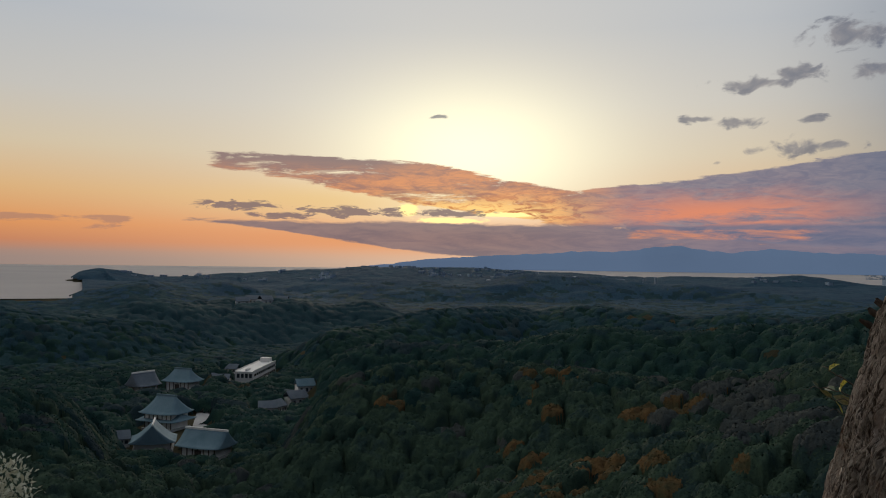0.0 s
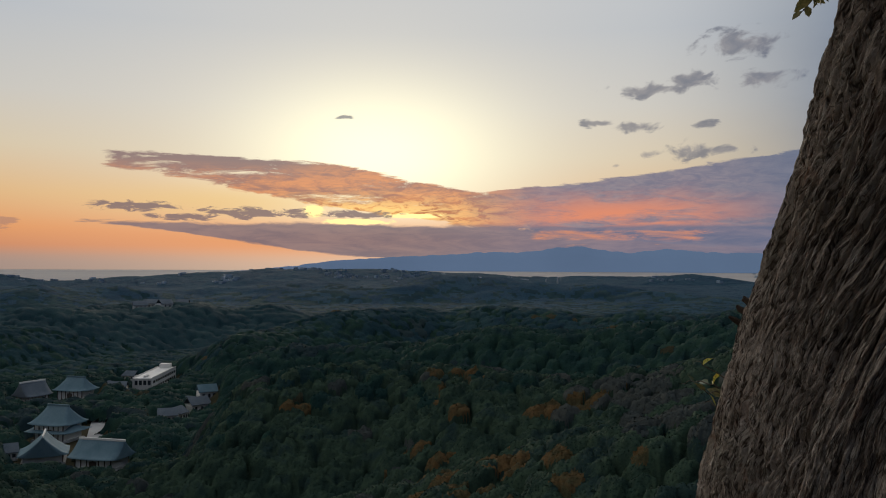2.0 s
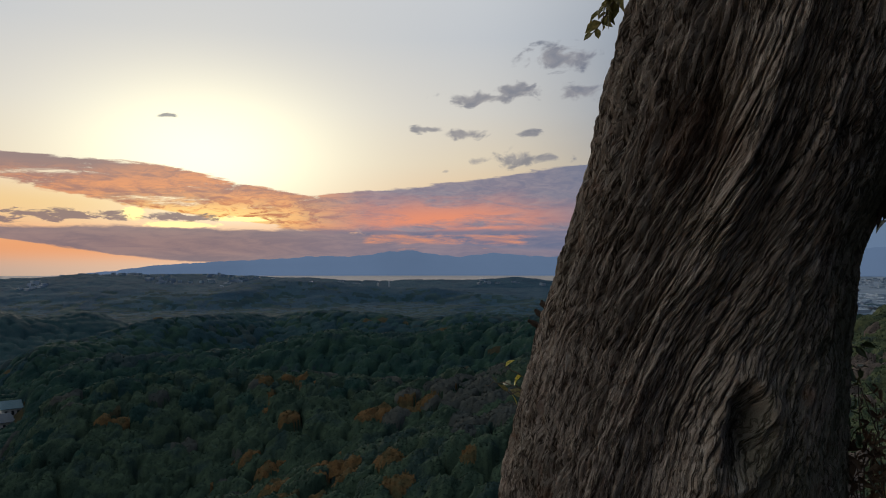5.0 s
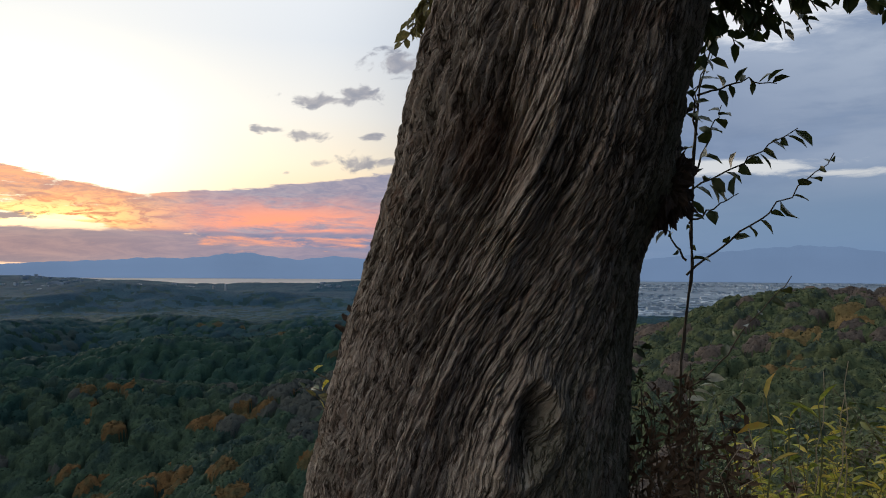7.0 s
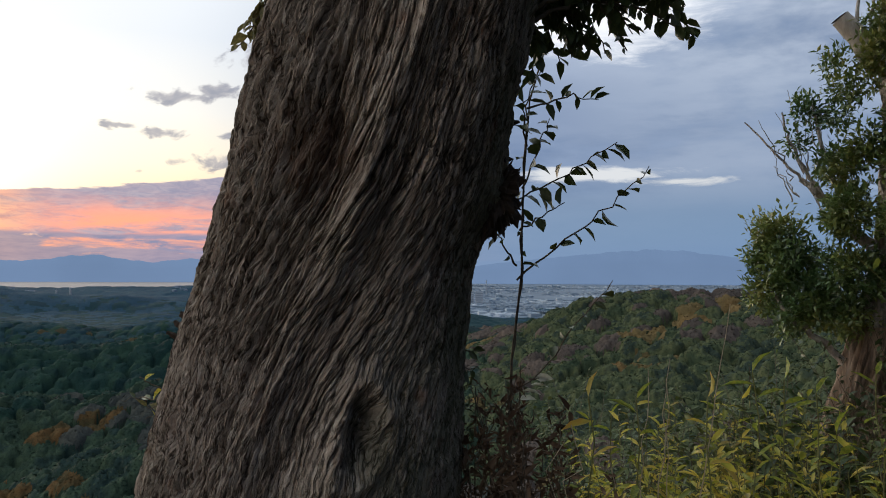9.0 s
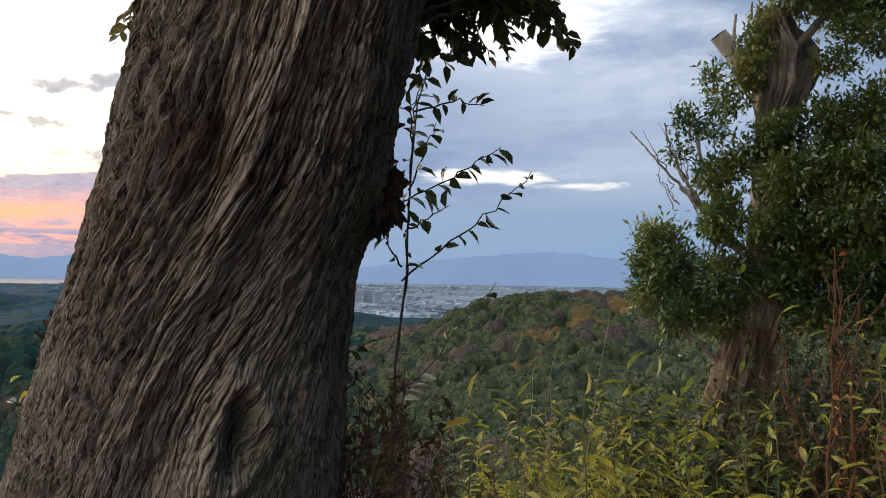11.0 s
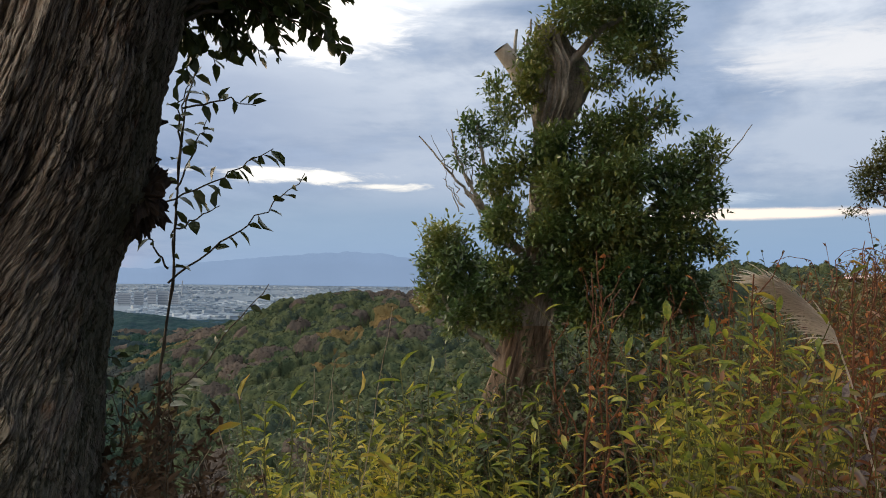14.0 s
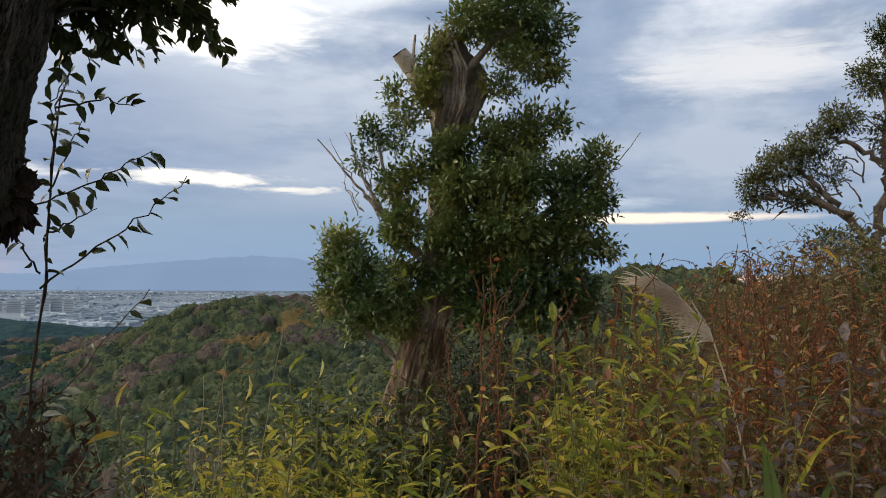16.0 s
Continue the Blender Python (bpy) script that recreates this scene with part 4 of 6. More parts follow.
def build_old_tree():
    tree = thing("old_tree", TREE_FOOT, "old leaning tree with deeply furrowed grey-brown bark", "tree")
    z = np.concatenate((np.linspace(-0.3, 1.08, 40), np.linspace(1.083, 2.48, 560), np.linspace(2.52, 4.4, 40)))
    th = np.concatenate((np.linspace(-np.pi, -1.75, 20), np.linspace(-1.745, 1.745, 620), np.linspace(1.76, np.pi, 21)[:-1]))
    Z, T = np.meshgrid(z, th, indexing="ij")
    S = T * 0.37
    # fibres climb to the right and wind round the stem, most about the middle
    turn = np.exp(-(((T - 0.25) / 0.95) ** 2))
    flow = S - 0.03 * (Z - 1.2) - 0.105 * turn * np.tanh((Z - 1.66) / 0.26) + 0.030 * fbm(S * 3.0, Z * 1.8, 0, 2, 4)
    flow = flow + 0.0050 * vnoise(S * 22, Z * 13, 0, 41) + 0.0022 * vnoise(S * 60, Z * 38, 0, 42)
    out = 0.030 * fbm(flow * 4.0, Z * 1.0, 0, 2, 7) + 0.014 * fbm(flow * 13, Z * 2.0, 0, 2, 8)
    # the stem is fuller towards the shaded side
    out += 0.052 * np.exp(-(((T - 0.55) / 0.42) ** 2)) - 0.030 * np.exp(-(((T + 0.35) / 0.40) ** 2))

    def furrows(across, along, width, seed):
        """Long branching cracks between the ridges: 1 in the crack, 0 off it."""
        q = vnoise(flow * across, Z * along, 0, seed) + 0.45 * vnoise(flow * across * 2.1, Z * along * 2.3, 0, seed + 1)
        return np.exp(-((q / width) ** 2))

    deep = np.clip(0.80 + 1.1 * fbm(S * 5, Z * 4, 0, 2, 51), 0.25, 1.5)
    out += deep * 0.010 * fbm(flow * 34, Z * 3.5, 0, 2, 21)
    out -= deep * 0.019 * furrows(30, 2.8, 0.13, 11)
    out -= deep * 0.012 * furrows(62, 7.5, 0.17, 13)
    out -= 0.0055 * furrows(120, 17, 0.22, 17)
    out += 0.0055 * vnoise(flow * 95, Z * 20, 0, 31) + 0.0024 * vnoise(flow * 160, Z * 55, 0, 33) + 0.0014 * vnoise(flow * 240, Z * 150, 0, 35)
    hump = lambda t0, z0, wt, wz: np.exp(-(((T - t0) / wt) ** 2) - ((Z - z0) / wz) ** 2)  # noqa: E731
    # old scar with a swollen rim, hollow above, swelling under the burl
    knot = np.hypot((T - 0.36) / 0.15, (Z - 1.36) / (0.13 + 0.03 * np.sin(T * 9))) + 0.35 * fbm(S * 16, Z * 14, 0, 3, 91)
    out += 0.024 * np.exp(-(((knot - 0.95) / 0.28) ** 2)) - 0.085 * np.exp(-((knot / 0.50) ** 2)) + 0.035 * hump(0.20, 1.25, 0.10, 0.16)
    out += 0.03 * np.exp(-(((T - 0.42 - 0.5 * (Z - 1.36)) / 0.035) ** 2)) * np.exp(-(((Z - 1.36) / 0.07) ** 2)) - 0.050 * hump(-0.20, 2.00, 0.13, 0.16)
    rib = np.interp(Z, [1.2, 1.5, 1.75, 2.0, 2.4], [-0.35, -0.20, 0.02, 0.10, 0.24])
    out += 0.030 * np.exp(-(((T - rib) / 0.09) ** 2)) - 0.012 * np.exp(-(((T - rib - 0.22) / 0.10) ** 2)) + 0.02 * hump(0.10, 1.95, 0.08, 0.28)
    out += 0.035 * hump(1.40, 1.93, 0.35, 0.11) - 0.035 * hump(-1.20, 1.78, 0.08, 0.12)
    V = trunk_place(T, Z, out)
    n, k = Z.shape
    i, j = np.meshgrid(np.arange(n - 1), np.arange(k), indexing="ij")
    j2 = (j + 1) % k
    f = np.stack((i * k + j, i * k + j2, (i + 1) * k + j2, (i + 1) * k + j), -1).reshape(-1, 4)
    ob = np_part("trunk", V.reshape(-1, 3) - np.array(TREE_FOOT), f, BARK, tree, "", True)
    grain = ob.data.uv_layers.new(name="grain")
    uv = np.stack((flow, Z), -1).reshape(-1, 2)[f.ravel()]
    grain.data.foreach_set("uv", uv.astype(np.float32).ravel())
    return tree


OLD_TREE = build_old_tree()


def crown_leaves(blobs, per, size, seed, squash=0.9):
    """Sprays of leaves through some ellipsoid lobes (x, y, z, rx, rz, density)."""
    rng = np.random.default_rng(seed)
    P, N = [], []
    for x, y, z, rx, rz, dens in blobs:
        k = max(4, int(per * dens * rx * rz * 9))
        u = rng.normal(0, 1, (k, 3))
        u /= np.linalg.norm(u, axis=1, keepdims=True)
        rad = rng.uniform(0.10, 1.0, (k, 1)) ** 0.5
        lump = 1 + 0.28 * fbm(u[:, 0] * 2.2, u[:, 1] * 2.2, u[:, 2] * 2.2, 3, seed)
        c = np.array([x, y, z]) + u * rad * lump[:, None] * np.array([rx, rx * squash, rz])
        m = 15
        fan = u[:, None] * 0.75 + rng.normal(0, 0.62, (k, m, 3)) + np.array([0, 0, 0.15])
        fan /= np.linalg.norm(fan, axis=2, keepdims=True)
        P.append((c[:, None] + rng.normal(0, 0.75 * size, (k, m, 3))).reshape(-1, 3))
        N.append(fan.reshape(-1, 3))
    P, N = np.concatenate(P), np.concatenate(N)
    # the blade runs along N, so the frame's y is N
    y = N
    side = np.cross(y, rng.normal(0, 1, y.shape) * 0.5 + np.array([0, 0, 1.0]))
    side /= np.linalg.norm(side, axis=1, keepdims=True) + 1e-9
    fr = np.stack((side, y, np.cross(side, y)), axis=2)
    sc = size * rng.uniform(0.6, 1.25, (len(P), 1)) * np.ones((1, 3))
    return stamp(BLADE_V, BLADE_F, fr, sc, P)


def old_tree_details():
    """Burl, bud stubs and the shoots that grow out of the old trunk."""
    origin = np.array(TREE_FOOT)
    # dark broken burl on the shaded flank
    rng = np.random.default_rng(3)
    th, ph = np.meshgrid(np.linspace(0, np.pi, 40), np.linspace(0, 2 * np.pi, 60, endpoint=False), indexing="ij")
    q = np.stack((np.sin(th) * np.cos(ph), np.sin(th) * np.sin(ph), np.cos(th)), -1).reshape(-1, 3)
    rough = 1 - np.abs(vnoise(q[:, 0] * 3.4, q[:, 1] * 3.4, q[:, 2] * 3.4, 4)) * 2
    bump_ = 0.62 + 0.55 * fbm(q[:, 0] * 2.2, q[:, 1] * 2.2, q[:, 2] * 2.2, 3, 6) + 0.30 * np.clip(rough, 0, 1) ** 3 + 0.22 * vnoise(q[:, 0] * 14, q[:, 1] * 14, q[:, 2] * 14, 8)
    v = q * bump_[:, None] * np.array([0.080, 0.080, 0.125]) + np.array(trunk_place(np.array(1.40), np.array(1.945), 0.01)) - origin
    i, j = np.meshgrid(np.arange(39), np.arange(60), indexing="ij")
    f = np.stack((i * 60 + j, (i + 1) * 60 + j, (i + 1) * 60 + (j + 1) % 60, i * 60 + (j + 1) % 60), -1).reshape(-1, 4)
    np_part("burl", v, f, BARK_DARK, OLD_TREE, "dark broken burl")
    for k, (t, z, out, rise) in enumerate(((1.5, 2.105, 0.030, 0.012), (1.5, 1.93, 0.055, 0.004), (1.5, 2.00, 0.042, 0.030), (1.45, 1.88, 0.030, 0.02), (1.52, 1.965, 0.06, 0.034), (1.5, 1.905, 0.05, -0.012))):
        a = trunk_place(np.array(t), np.array(z), 0.0)
        b = a + SIDE * out * 1.05 + np.array([0, 0, rise])
        v, f = tube(bent(a - SIDE * 0.06, b, 0.0, 9, 0.006, k), [0.030, 0.028, 0.024, 0.022, 0.016, 0.017, 0.011, 0.007, 0.003], 7)
        v = v + 0.006 * np.stack([vnoise(v[:, 0] * 60, v[:, 1] * 60, v[:, 2] * 60, 7 + c) for c in range(3)], -1)
        np_part("stub", v - origin, f, BARK_DARK, OLD_TREE, "short broken stub")
    # limbs and crown stand out of view, added to shade the trunk
    limbs = (((1.36, 0.72, 4.3), (2.2, 0.1, 5.1), 0.15), ((1.36, 0.72, 4.3), (0.9, -0.4, 5.2), 0.13), ((1.36, 0.72, 4.3), (1.9, 1.5, 5.4), 0.14), ((1.34, 0.92, 3.6), (2.5, 0.5, 4.3), 0.09), ((1.34, 0.9, 3.7), (2.3, -0.6, 4.4), 0.08))
    for k, (a, b, r) in enumerate(limbs):
        v, f = tube(bent(a, b, 0.1, 10, 0.03, 60 + k), np.linspace(r, r * 0.4, 10), 10)
        np_part("limb", v - origin, f, BARK_LIMB, OLD_TREE, "", True)
    v, f = crown_leaves([(2.1, 0.0, 4.2, 1.2, 0.6, 1.0), (1.0, -1.0, 4.5, 1.2, 0.6, 0.9), (1.9, 1.4, 5.0, 1.1, 0.8, 0.6), (2.9, 0.5, 4.1, 0.9, 0.5, 1.0), (2.4, -1.2, 4.3, 1.2, 0.6, 1.0), (1.3, 0.5, 4.7, 0.9, 0.6, 0.8), (1.4, -2.2, 4.8, 1.2, 0.6, 0.8)], 60, 0.18, 19)
    np_part("crown", v - origin, f, LEAF_DARK, OLD_TREE, "unseen dark evergreen crown added to shade the trunk", True)
    for k, z in enumerate((1.545, 1.575, 1.60)):
        a = trunk_place(np.array(-1.55), np.array(z), -0.02)
        v, f = tube(bent(a, a + np.array([-0.045 + 0.012 * k, 0.01, 0.03]), 0.0, 4, 0.003, k), [0.009, 0.009, 0.008, 0.004], 6)
        np_part("bud_stub", v - origin, f, BARK_DARK, OLD_TREE)


LEAF_MESHES = {}


def leaf_mesh(mat, k):
    """One of a few shared leaf shapes in a material."""
    key = (mat.name, k)
    if key not in LEAF_MESHES:
        rng = np.random.default_rng(50 + k)
        slim = 0.46 if mat in (LEAF_FRESH, LEAF_YELLOW) else 0.62 if mat is LEAF_GREY else 1.0
        v = LEAF_V * np.array([rng.uniform(1.0, 1.5) * slim, 1.0, 1.0])
        v[:, 2] += (0.10 - 0.25 * k / 4) * v[:, 1] ** 2 + 0.10 * k * np.abs(v[:, 0])
        m = np_mesh("leaf", v, LEAF_F, True)
        m.materials.append(mat)
        LEAF_MESHES[key] = m
    return LEAF_MESHES[key]


def hang_leaf(parent, place, toward, size, mat, rng):
    """A leaf of its own: its base at place, its tip toward a direction."""
    d = Vector(toward).normalized()
    side = d.cross(Vector((rng.normal(), rng.normal(), 1.2))).normalized()
    up = side.cross(d)
    ob = new("leaf", leaf_mesh(mat, int(rng.integers(0, 5))))
    rot = Matrix((side, d, up)).transposed().to_4x4()
    ob.parent = parent
    ob.matrix_local = parent.matrix_world.inverted() @ (Matrix.Translation(place) @ rot @ Matrix.Scale(size, 4))
    return ob


def leafy_branch(parent, pts, r0, r1, leaves, size, mat, seed, droop=0.35, spread=0.9):
    """A twig part with leaves set alternately along it."""
    rng = np.random.default_rng(seed)
    p = np.asarray(pts, float)
    t = np.linspace(0, len(p) - 1, 4 * len(p))
    q = np.stack([np.interp(t, np.arange(len(p)), p[:, c]) for c in range(3)], -1)
    q[1:-1] += rng.normal(0, 0.004, (len(q) - 2, 3))
    base = np.array(parent.matrix_world.translation)
    v, f = tube(q, np.linspace(r0, r1, len(q)), 6)
    np_part("twig", v - base, f, TWIG, parent, "", True)
    for k in range(leaves):
        u = (0.22 + 0.78 * (k + rng.uniform(0, 0.6)) / leaves) * (len(q) - 1)
        i = min(int(u), len(q) - 2)
        at = q[i] + (q[i + 1] - q[i]) * (u - i)
        along = (q[i + 1] - q[i]) / (np.linalg.norm(q[i + 1] - q[i]) + 1e-9)
        out = np.cross(along, rng.normal(0, 1, 3))
        out /= np.linalg.norm(out) + 1e-9
        hang_leaf(parent, at, along * 0.5 + out * spread + np.array([0, 0, -droop + rng.normal(0, 0.25)]), size * rng.uniform(0.6, 1.25), mat, rng)


def build_sapling():
    stem = [(1.79, 1.51, 0.0), (1.80, 1.50, 0.6), (1.80, 1.50, 1.11), (1.81, 1.50, 1.49), (1.83, 1.48, 1.74), (1.83, 1.48, 1.87), (1.84, 1.48, 2.04), (1.85, 1.47, 2.23), (1.87, 1.45, 2.33)]
    tree = thing("sapling", (1.79, 1.51, 0.0), "slender dark sapling with sparse glossy leaves beside the old trunk", "sapling")
    base = np.array([1.79, 1.51, 0.0])
    v, f = tube(np.array(stem), np.linspace(0.0050, 0.0020, len(stem)), 7)
    np_part("stem", v - base, f, TWIG, tree, "", True)
    sets = [([(1.82, 1.49, 1.72), (1.92, 1.40, 1.83), (2.01, 1.31, 1.93), (2.08, 1.23, 2.04)], 11), ([(1.60, 1.40, 1.86), (1.77, 1.47, 1.93), (1.87, 1.38, 2.00), (1.93, 1.32, 2.05), (1.98, 1.26, 2.10)], 17),
            ([(1.81, 1.44, 2.20), (1.88, 1.37, 2.23), (1.95, 1.30, 2.22)], 10), ([(1.80, 1.52, 1.22), (1.85, 1.60, 1.34), (1.95, 1.51, 1.46), (2.02, 1.44, 1.60), (2.09, 1.37, 1.72)], 10),
            ([(1.82, 1.49, 1.76), (1.79, 1.52, 1.83), (1.76, 1.54, 1.89)], 4), ([(1.83, 1.49, 1.86), (1.87, 1.44, 1.90), (1.92, 1.40, 1.94)], 5),
            ([(1.83, 1.48, 1.98), (1.87, 1.45, 2.10), (1.89, 1.43, 2.18)], 9), ([(1.84, 1.47, 2.1), (1.80, 1.45, 2.2), (1.83, 1.40, 2.32)], 9)]
    for k, (pts, leaves) in enumerate(sets):
        leafy_branch(tree, pts, 0.0032, 0.0012, leaves, 0.052, LEAF_DARK, 60 + k)
    rng = np.random.default_rng(15)
    for at in ((1.93, 1.53, 1.43), (1.92, 1.54, 1.41), (1.89, 1.56, 1.37), (1.86, 1.585, 1.33), (1.87, 1.52, 1.40)):
        hang_leaf(tree, at, (0.5, -0.5, 0.05), 0.055, LEAF_PALE, rng)
    leafy_branch(tree, stem[3:], 0.003, 0.002, 12, 0.062, LEAF_DARK, 80)


def hanging_branches():
    """Leafy branches that reach out of the old tree at both sides of the trunk."""
    rng = np.random.default_rng(8)
    for k in range(46):
        a = (1.57 + rng.uniform(-0.05, 0.05), 1.25 + rng.uniform(-0.05, 0.08), 2.40 + rng.uniform(-0.1, 0.25))
        reach = rng.uniform(0.05, 0.88)
        b = (1.72 + 0.36 * reach + rng.normal(0, 0.03), 1.32 - 0.38 * reach + rng.normal(0, 0.05), 2.28 + 0.12 * reach + rng.uniform(-0.03, 0.18))
        leafy_branch(OLD_TREE, bent(a, b, 0.05, 5, 0.012, k), 0.006, 0.0015, 27, 0.046, LEAF_DARK, 300 + k, 0.45)
    for k in range(9):
        b = (1.155 + 0.018 * k, 1.91 - 0.012 * k, 2.36 + 0.025 * k)
        leafy_branch(OLD_TREE, bent((1.20, 1.52, 2.62), b, 0.02, 5, 0.012, k), 0.005, 0.0014, 22, 0.050, LEAF_OLIVE, 130 + k, 0.6)
    # lone sprig low on the lit flank
    for k, (tip, mat, n) in enumerate((((0.94, 2.17, 1.375), LEAF_DARK, 3), ((0.98, 2.15, 1.44), LEAF_LIGHT, 3), ((0.99, 2.15, 1.355), LEAF_OLIVE, 3), ((1.0, 2.15, 1.32), LEAF_LIGHT, 2))):
        leafy_branch(OLD_TREE, bent((1.12, 2.12, 1.33 - 0.02 * k), tip, 0.02, 4, 0.004, k), 0.003, 0.001, n, 0.042, mat, 150 + k, 0.1, 0.5)
    # small shoots along the shaded edge
    for k, z in enumerate((1.78, 1.72, 1.66, 1.52, 1.47, 1.42, 1.36, 1.30)):
        a = np.array(trunk_place(np.array(1.45), np.array(z), -0.02))
        leafy_branch(OLD_TREE, bent(a, a + SIDE * (0.035 if z > 1.6 else 0.06) + np.array([0, 0, 0.006]), 0.0, 4, 0.003, k), 0.002, 0.001, 1 if z > 1.6 else 4, 0.034, LEAF_DARK, 170 + k, 0.2, 0.6)


# ---- the second tree, its stem broken off ----
def build_second_tree():
    base = np.array([5.22, 2.18, 0.0])
    tree = thing("broken_tree", tuple(base), "broken-topped old tree sprouting dense dark glossy foliage", "tree")
    zs = np.array([-0.2, 0.4, 0.76, 1.03, 1.22, 1.53, 1.87, 2.22, 2.53, 2.77, 2.97, 3.20, 3.34, 3.48])
    xs = np.array([5.22, 5.23, 5.24, 5.27, 5.29, 5.32, 5.34, 5.35, 5.36, 5.36, 5.38, 5.38, 5.36, 5.35])
    ys = np.array([2.20, 2.18, 2.16, 2.11, 2.07, 2.00, 1.95, 1.92, 1.91, 1.92, 1.87, 1.87, 1.91, 1.93])
    rs = np.array([0.30, 0.24, 0.21, 0.185, 0.18, 0.165, 0.14, 0.125, 0.105, 0.12, 0.165, 0.17, 0.12, 0.05])
    z = np.linspace(-0.2, 3.48, 300)
    th = np.linspace(-np.pi, np.pi, 180, endpoint=False)
    Z, T = np.meshgrid(z, th, indexing="ij")
    S = np.cos(T) * 2.0
    S2 = np.sin(T) * 2.0
    out = 0.06 * fbm(S * 1.2, S2 * 1.2, Z * 1.6, 3, 3) - 0.05 * np.exp(-((vnoise(S * 5, S2 * 5, Z * 1.2, 8) / 0.2) ** 2)) - 0.03 * np.exp(-((vnoise(S * 10, S2 * 10, Z * 2.4, 18) / 0.25) ** 2))
    out += 0.014 * vnoise(S * 16, S2 * 16, Z * 5.0, 9) + np.clip(Z - 2.3, 0, 1) * 0.15 * fbm(S * 1.3, S2 * 1.3, Z * 2.6, 3, 12)
    out -= 0.10 * np.exp(-(((T + 1.9) / 0.35) ** 2) - ((Z - 2.95) / 0.22) ** 2)
    R = np.interp(Z, zs, rs) + out
    V = np.stack((np.interp(Z, zs, xs) + R * np.cos(T), np.interp(Z, zs, ys) + R * np.sin(T), Z + 0.05 * vnoise(S * 4, S2 * 4, 0, 4) * np.clip(Z - 3.1, 0, 1)), -1)
    n, k = Z.shape
    i, j = np.meshgrid(np.arange(n - 1), np.arange(k), indexing="ij")
    f = np.stack((i * k + j, i * k + (j + 1) % k, (i + 1) * k + (j + 1) % k, (i + 1) * k + j), -1).reshape(-1, 4)
    low = f[:, 0] < k * 134
    np_part("trunk", V.reshape(-1, 3) - base, f[low], BARK_RED, tree, "reddish fibrous lower stem", True)
    np_part("broken_top", V.reshape(-1, 3) - base, f[~low], BARK_GREY, tree, "grey weathered broken upper stem", True)
    v, f = tube(bent((5.26, 1.99, 2.98), (5.12, 2.17, 3.31), 0.02, 8, 0.006, 1), [0.085, 0.076, 0.070, 0.066, 0.062, 0.060, 0.058, 0.056], 14)
    sawn = np_part("sawn_limb", v - base, f, BARE_WOOD, tree, "sawn-off grey limb", True)
    d = np.array([-0.14, 0.18, 0.33]) / np.linalg.norm([-0.14, 0.18, 0.33])
    end = np.array([5.12, 2.17, 3.31]) + d * 0.004
    fr = frames_for(d[None], np.zeros(1), None)[0]
    a = np.linspace(0, 2 * np.pi, 20, endpoint=False)
    ring = end + 0.057 * (np.cos(a)[:, None] * fr[:, 0] + np.sin(a)[:, None] * fr[:, 1])
    np_part("cut_face", np.vstack((end + d * 0.006, ring)) - base, np.array([(0, 1 + q, 1 + (q + 1) % 20) for q in range(20)]), CUT_WOOD, tree, "pale sawn wood face")
    limbs = [[(5.18, 2.06, 3.02), (5.16, 2.10, 3.19), (5.17, 2.08, 3.44)], [(5.24, 1.98, 3.10), (5.20, 2.03, 3.25), (5.21, 1.99, 3.51)], [(5.26, 2.04, 1.90), (5.09, 2.22, 2.17), (5.01, 2.37, 2.34)], [(5.01, 2.37, 2.34), (4.93, 2.50, 2.52), (4.84, 2.64, 2.71)],
             [(5.08, 2.24, 2.18), (4.98, 2.42, 2.55), (4.96, 2.46, 2.76)], [(5.12, 2.18, 2.20), (5.06, 2.28, 2.63), (5.04, 2.31, 2.80)], [(5.26, 1.90, 1.83), (5.23, 1.95, 2.14), (5.23, 1.95, 2.37)], [(5.23, 1.95, 2.30), (5.26, 1.86, 2.40), (5.32, 1.74, 2.47)],
             [(5.50, 1.00, 2.20), (5.60, 0.88, 2.45), (5.66, 0.66, 2.75)], [(5.24, 2.12, 1.15), (5.00, 2.38, 1.45), (4.95, 2.54, 1.65)], [(5.35, 1.80, 1.75), (5.50, 1.28, 2.21), (5.55, 1.00, 2.40)], [(5.36, 1.80, 2.45), (5.46, 1.39, 2.71), (5.52, 1.21, 2.90)], [(5.34, 1.84, 3.15), (5.40, 1.57, 3.42), (5.47, 1.35, 3.55)]]
    for q, (pts, r) in enumerate(zip(limbs, (0.022, 0.016, 0.040, 0.010, 0.014, 0.016, 0.020, 0.012, 0.007, 0.026, 0.035, 0.028, 0.032))):
        t_ = np.linspace(0, 2, 14)
        path = np.stack([np.interp(t_, range(3), [p[c] for p in pts]) for c in range(3)], -1)
        path[1:-1] += np.random.default_rng(q).normal(0, r * 0.22 + 0.002, (12, 3))
        v, f = tube(path, np.linspace(r, r * 0.4, 14), 7)
        np_part("limb", v - base, f, BARK_GREY, tree, "", True)
    rng = np.random.default_rng(55)
    for q in range(16):
        a_ = np.array([5.03, 2.34, 2.25]) + rng.normal(0, 1, 3) * np.array([0.03, 0.08, 0.12])
        b_ = a_ + np.array([rng.normal(-0.03, 0.04), rng.uniform(0.0, 0.16), rng.uniform(0.15, 0.45)])
        v, f = tube(bent(a_, b_, 0.0, 8, 0.008, q), np.linspace(0.005, 0.0015, 8), 5)
        np_part("twig", v - base, f, BARK_GREY, tree)
